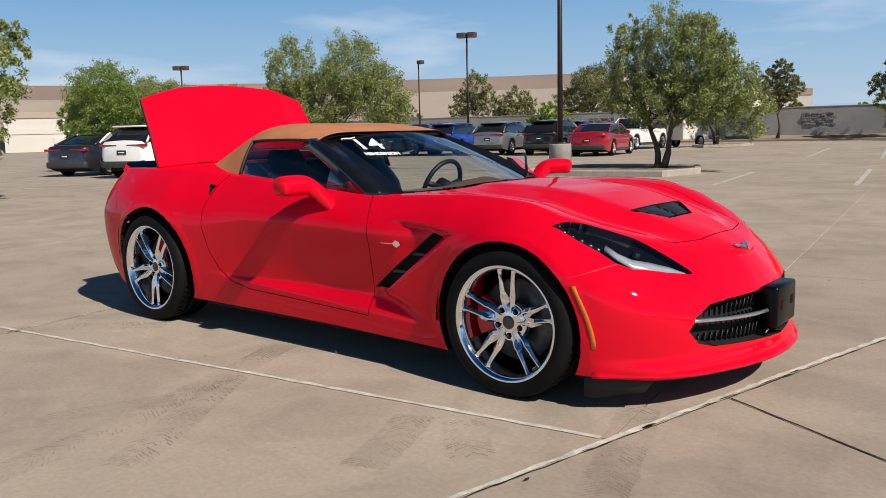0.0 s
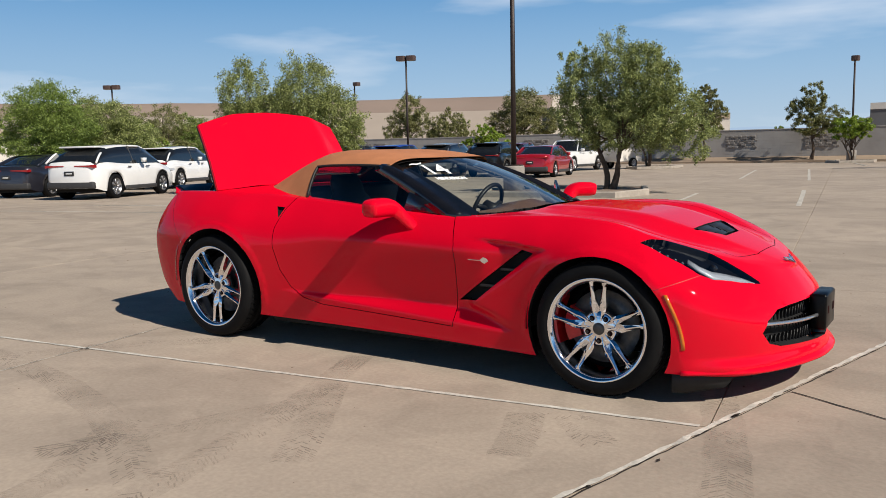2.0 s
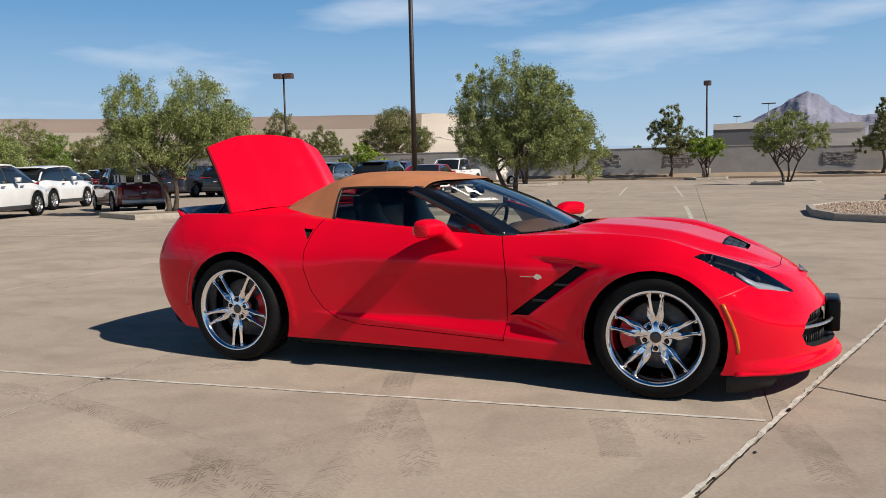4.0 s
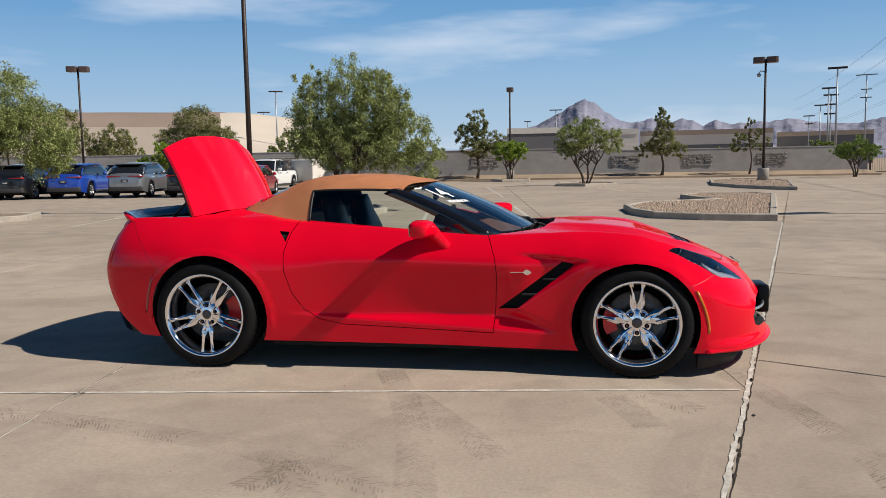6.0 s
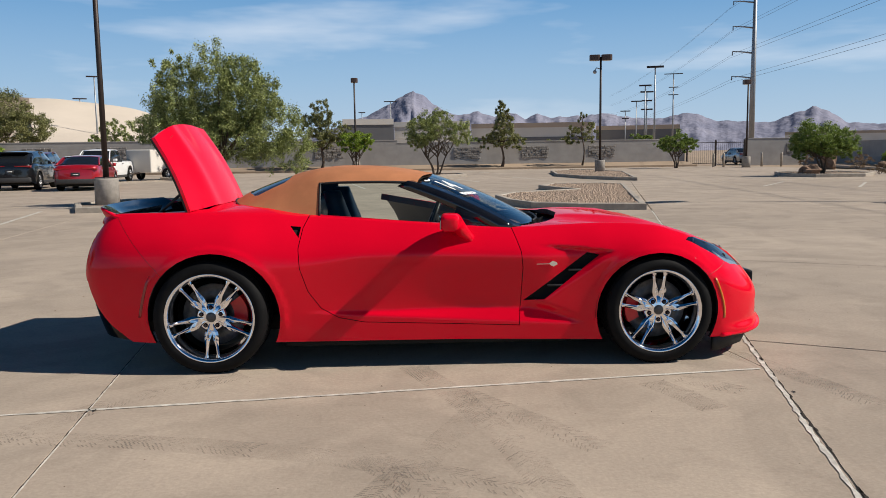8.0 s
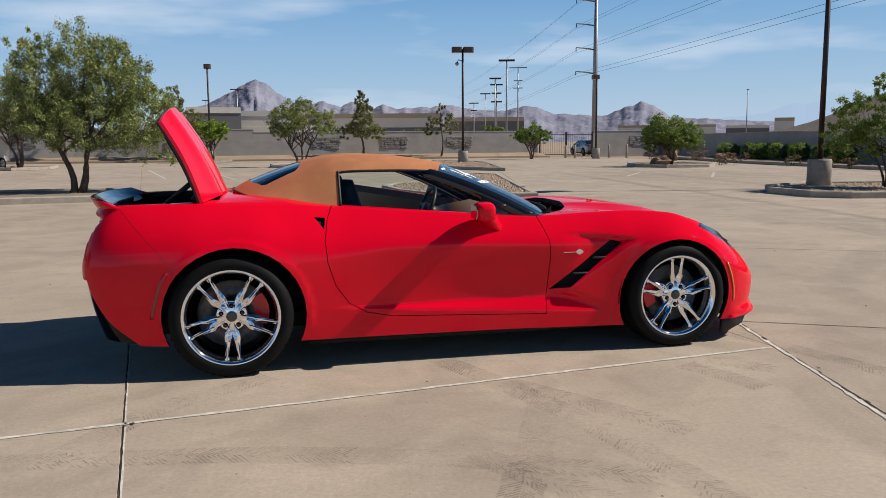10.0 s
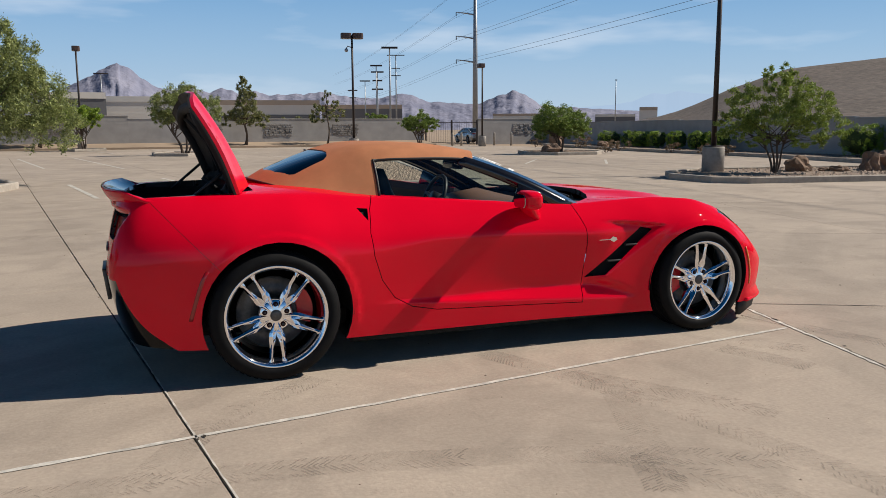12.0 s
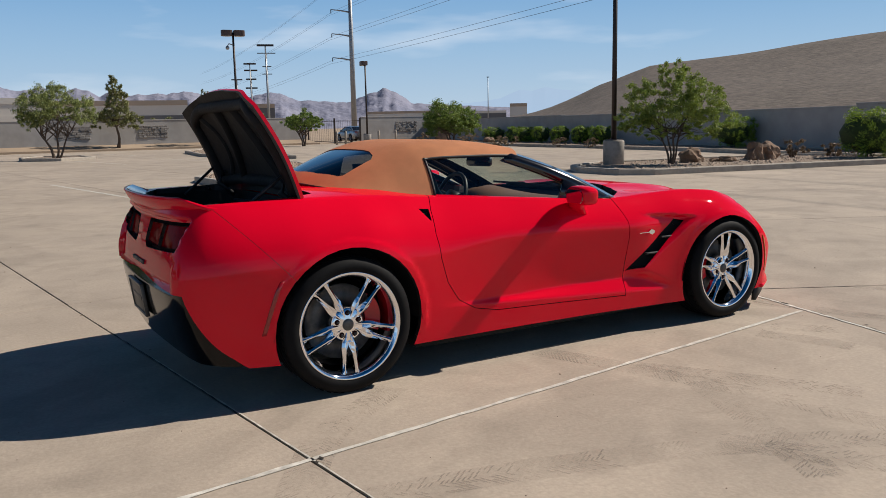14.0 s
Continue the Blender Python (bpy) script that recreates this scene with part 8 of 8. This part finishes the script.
    for sy in (-1, 1):
        for x0, x1 in ((gx[3], gx[4]), (gx[1], gx[0]), (0.18 * gx[1], 0.14 * gx[1])):
            bm = bmesh.new()
            pts = []
            for q in range(6):
                x = x0 + (x1 - x0) * q / 5
                k = max(0.0, rise(x)) if abs(x1 - x0) > 0.2 else 1 - q / 5
                base = topz(x) - 0.03
                zt = base + (H - 0.045 - base) * k
                wt = (0.445 - 0.085 * k) * W
                pts.append((x, sy * (wt + 0.004), zt))
            tube(bm, pts, 0.035 if abs(x1 - x0) > 0.2 else 0.022, 6)
            part("pillar", bm, paint if abs(x1 - x0) > 0.2 else M["cladding"], c)
        bm = bmesh.new()
        box(bm, (gx[3] + 0.25, sy * 0.49 * W - 0.02, belt + 0.0), (gx[3] + 0.40, sy * 0.49 * W + sy * 0.17 + 0.02, belt + 0.14), 0.035)
        part("mirror", bm, paint, c)
        bm = bmesh.new()
        box(bm, (-wb / 2 + r + 0.08, sy * 0.487 * W - 0.03, gz + 0.01), (wb / 2 - r - 0.08, sy * 0.487 * W + 0.012, gz + 0.13), 0.015)
        part("sill_cladding", bm, M["cladding"], c)
        for hx in (-0.62, 0.42):
            bm = bmesh.new()
            box(bm, (hx - 0.10, sy * 0.494 * W - 0.018, belt - 0.14), (hx + 0.10, sy * 0.494 * W + 0.018, belt - 0.105), 0.01)
            part("door_handle", bm, M["alloy"], c)
        bm = bmesh.new()
        x0 = -half + 0.015
        if kind == "pickup":
            prism(bm, [(sy * 0.78, 0.72), (sy * 0.93, 0.72), (sy * 0.93, 1.02), (sy * 0.78, 1.02)], x0 - 0.02, x0 + 0.12, "x")
        else:
            prism(bm, [(sy * 0.18, tail - 0.150), (sy * 0.55, tail - 0.165), (sy * 0.80, tail - 0.190), (sy * 0.80, tail - 0.105), (sy * 0.55, tail - 0.120), (sy * 0.18, tail - 0.125)], x0 - 0.012, x0 + 0.17, "x")
        part("tail_lamp", bm, M["tail"], c, "red tail lamp", smooth=False)
        bm = bmesh.new()
        prism(bm, [(sy * 0.50, hood - 0.30), (sy * 0.86, hood - 0.26), (sy * 0.86, hood - 0.18), (sy * 0.55, hood - 0.22)], half - 0.42, half - 0.10, "x")
        part("headlight", bm, M["lamp_white"], c, smooth=False)
        for ax in axles:
            road_wheel(c, ax, sy * (W / 2 - 0.125), r, 0.225, sy)
    bm = bmesh.new()
    box(bm, (-half - 0.012, -0.78, gz + 0.08), (-half + 0.25, 0.78, gz + 0.30), 0.05)
    part("rear_bumper", bm, M["cladding"] if kind != "pickup" else M["alloy"], c)
    bm = bmesh.new()
    box(bm, (-half - 0.022, -0.16, tail - 0.42), (-half + 0.05, 0.16, tail - 0.29), 0.008)
    pl = part("number_plate", bm, M["plate"], c, "dark dealer plate")
    bm = bmesh.new()
    box(bm, (-half - 0.028, -0.10, tail - 0.375), (-half - 0.018, 0.10, tail - 0.345), 0.002)
    part("lettering_bar", bm, M["decal"], pl)
    bm = bmesh.new()
    box(bm, (-half + 0.3, -0.70, gz - 0.03), (half - 0.3, 0.70, gz + 0.25), 0.05)
    part("underbody", bm, M["well"], c)
    bm = bmesh.new()
    box(bm, (half - 0.14, -0.50, 0.42), (half - 0.015, 0.50, 0.66), 0.03)
    part("front_grille", bm, M["black_trim"], c)
    if kind == "suv":
        bm = bmesh.new()
        box(bm, (gx[0] + 0.32, -0.60, H - 0.11), (gx[0] + 0.72, 0.60, H - 0.055), 0.02)
        part("roof_spoiler", bm, paint, c)
    return c


HEAD = 113.0
fwd = Vector((math.cos(radians(HEAD)), math.sin(radians(HEAD))))


def rear_at(x, y, length):
    """The middle of a car whose tail stands at x, y."""
    return (x + fwd.x * length / 2, y + fwd.y * length / 2)


white = car_paint("white", (0.78, 0.78, 0.77), 0.0)
blue = car_paint("blue", (0.02, 0.07, 0.42), 0.3)
silver_p = car_paint("silver", (0.34, 0.35, 0.36), 0.7)
black_p = car_paint("black", (0.010, 0.011, 0.013), 0.2)
red_p = car_paint("red", (0.38, 0.008, 0.018), 0.2)
maroon = car_paint("maroon", (0.11, 0.006, 0.012), 0.3)
grey_p = car_paint("dark_grey", (0.045, 0.045, 0.06), 0.6)
parked_car("suv", rear_at(-18.4, 9.4, 4.66), HEAD, white, "white crossover parked with its tail to the lane", "car")
parked_car("sedan", rear_at(-21.9, 9.35, 4.9), HEAD, grey_p, "dark grey sedan with a boot spoiler", "car")
HEAD = 101.0
fwd = Vector((math.cos(radians(HEAD)), math.sin(radians(HEAD))))
parked_car("suv", rear_at(-26.1, 26.7, 4.66), HEAD, grey_p, "black crossover in the back row", "car")
parked_car("suv", rear_at(-23.7, 27.3, 4.66), HEAD, black_p, "black crossover in the back row", "car")
parked_car("suv", rear_at(-21.4, 28.2, 4.66), HEAD, blue, "bright blue crossover in the back row", "car")
parked_car("suv", rear_at(-18.4, 28.4, 4.66), HEAD, silver_p, "silver crossover in the back row", "car")
parked_car("suv", rear_at(-15.4, 28.3, 4.66), HEAD, black_p, "black crossover beside the silver one", "car")
parked_car("sedan", rear_at(-12.2, 27.0, 4.9), HEAD, red_p, "glossy red sedan at the row's end", "car")
parked_car("suv", (-17.9, 36.6), HEAD, maroon, "dark red crossover behind the row", "car")
parked_car("pickup", (-15.7, 38.9), -90, white, "white pickup truck facing the lot", "pickup truck")
parked_car("suv", (-29.0, 38.0), HEAD, grey_p, "grey crossover behind the row", "car")
parked_car("suv", (-24.5, 39.0), HEAD, black_p, "dark crossover behind the row", "car")
parked_car("suv", (-23.4, 17.2), 113, white, "white crossover in the second row", "car")
parked_car("sedan", (-34.5, 28.0), 113, white, "white sedan in the second row", "car")
parked_car("suv", (-33.2, 30.6), 110, black_p, "black crossover in the second row", "car")
parked_car("sedan", (-28.6, 27.0), -60, grey_p, "dark sedan facing the lot", "car")
parked_car("suv", (-40.0, 36.0), 113, white, "white crossover farther back", "car")
# checkered bed cover
check = bpy.data.materials.new("checkered_cloth")
check.use_nodes = True
cb = check.node_tree.nodes["Principled BSDF"]
ck = check.node_tree.nodes.new("ShaderNodeTexChecker")
ck.inputs["Scale"].default_value = 3.4
ck.inputs["Color1"].default_value, ck.inputs["Color2"].default_value = (0.75, 0.73, 0.70, 1), (0.012, 0.012, 0.013, 1)
tco = check.node_tree.nodes.new("ShaderNodeTexCoord")
check.node_tree.links.new(tco.outputs["Object"], ck.inputs["Vector"])
check.node_tree.links.new(ck.outputs["Color"], cb.inputs["Base Color"])
cb.inputs["Roughness"].default_value = 0.8
HEAD = 148.0
fwd = Vector((math.cos(radians(HEAD)), math.sin(radians(HEAD))))
parked_car("pickup", rear_at(-15.7, 14.5, 5.7), HEAD, maroon, "dark red pickup with a checkered cover on its bed", "pickup truck", cargo=check).scale = (0.84, 0.86, 0.84)
# white box trailer
tr = thing("box_trailer", "small white box trailer behind the pickup", "trailer", (-14.1, 42.3, 0), 74)
bm = bmesh.new()
box(bm, (-1.2, -0.8, 0.42), (1.2, 0.8, 1.75), 0.06)
part("box_body", bm, M["white_wall"], tr, smooth=False)
bm = bmesh.new()
tube(bm, [(-1.1, 0, 0.42), (-2.1, 0, 0.40)], 0.05, 8)
part("drawbar", bm, M["steel"], tr)
for sy in (-1, 1):
    road_wheel(tr, 0.2, sy * 0.85, 0.33, 0.20, sy)
for k, (x, y) in enumerate(((30.5, 66), (32.8, 65), (35.2, 64), (37.5, 63))):
    parked_car("sedan", (x, y), HEAD - 60, (silver_p, white, grey_p, silver_p)[k], "parked sedan beyond the gate", "car")
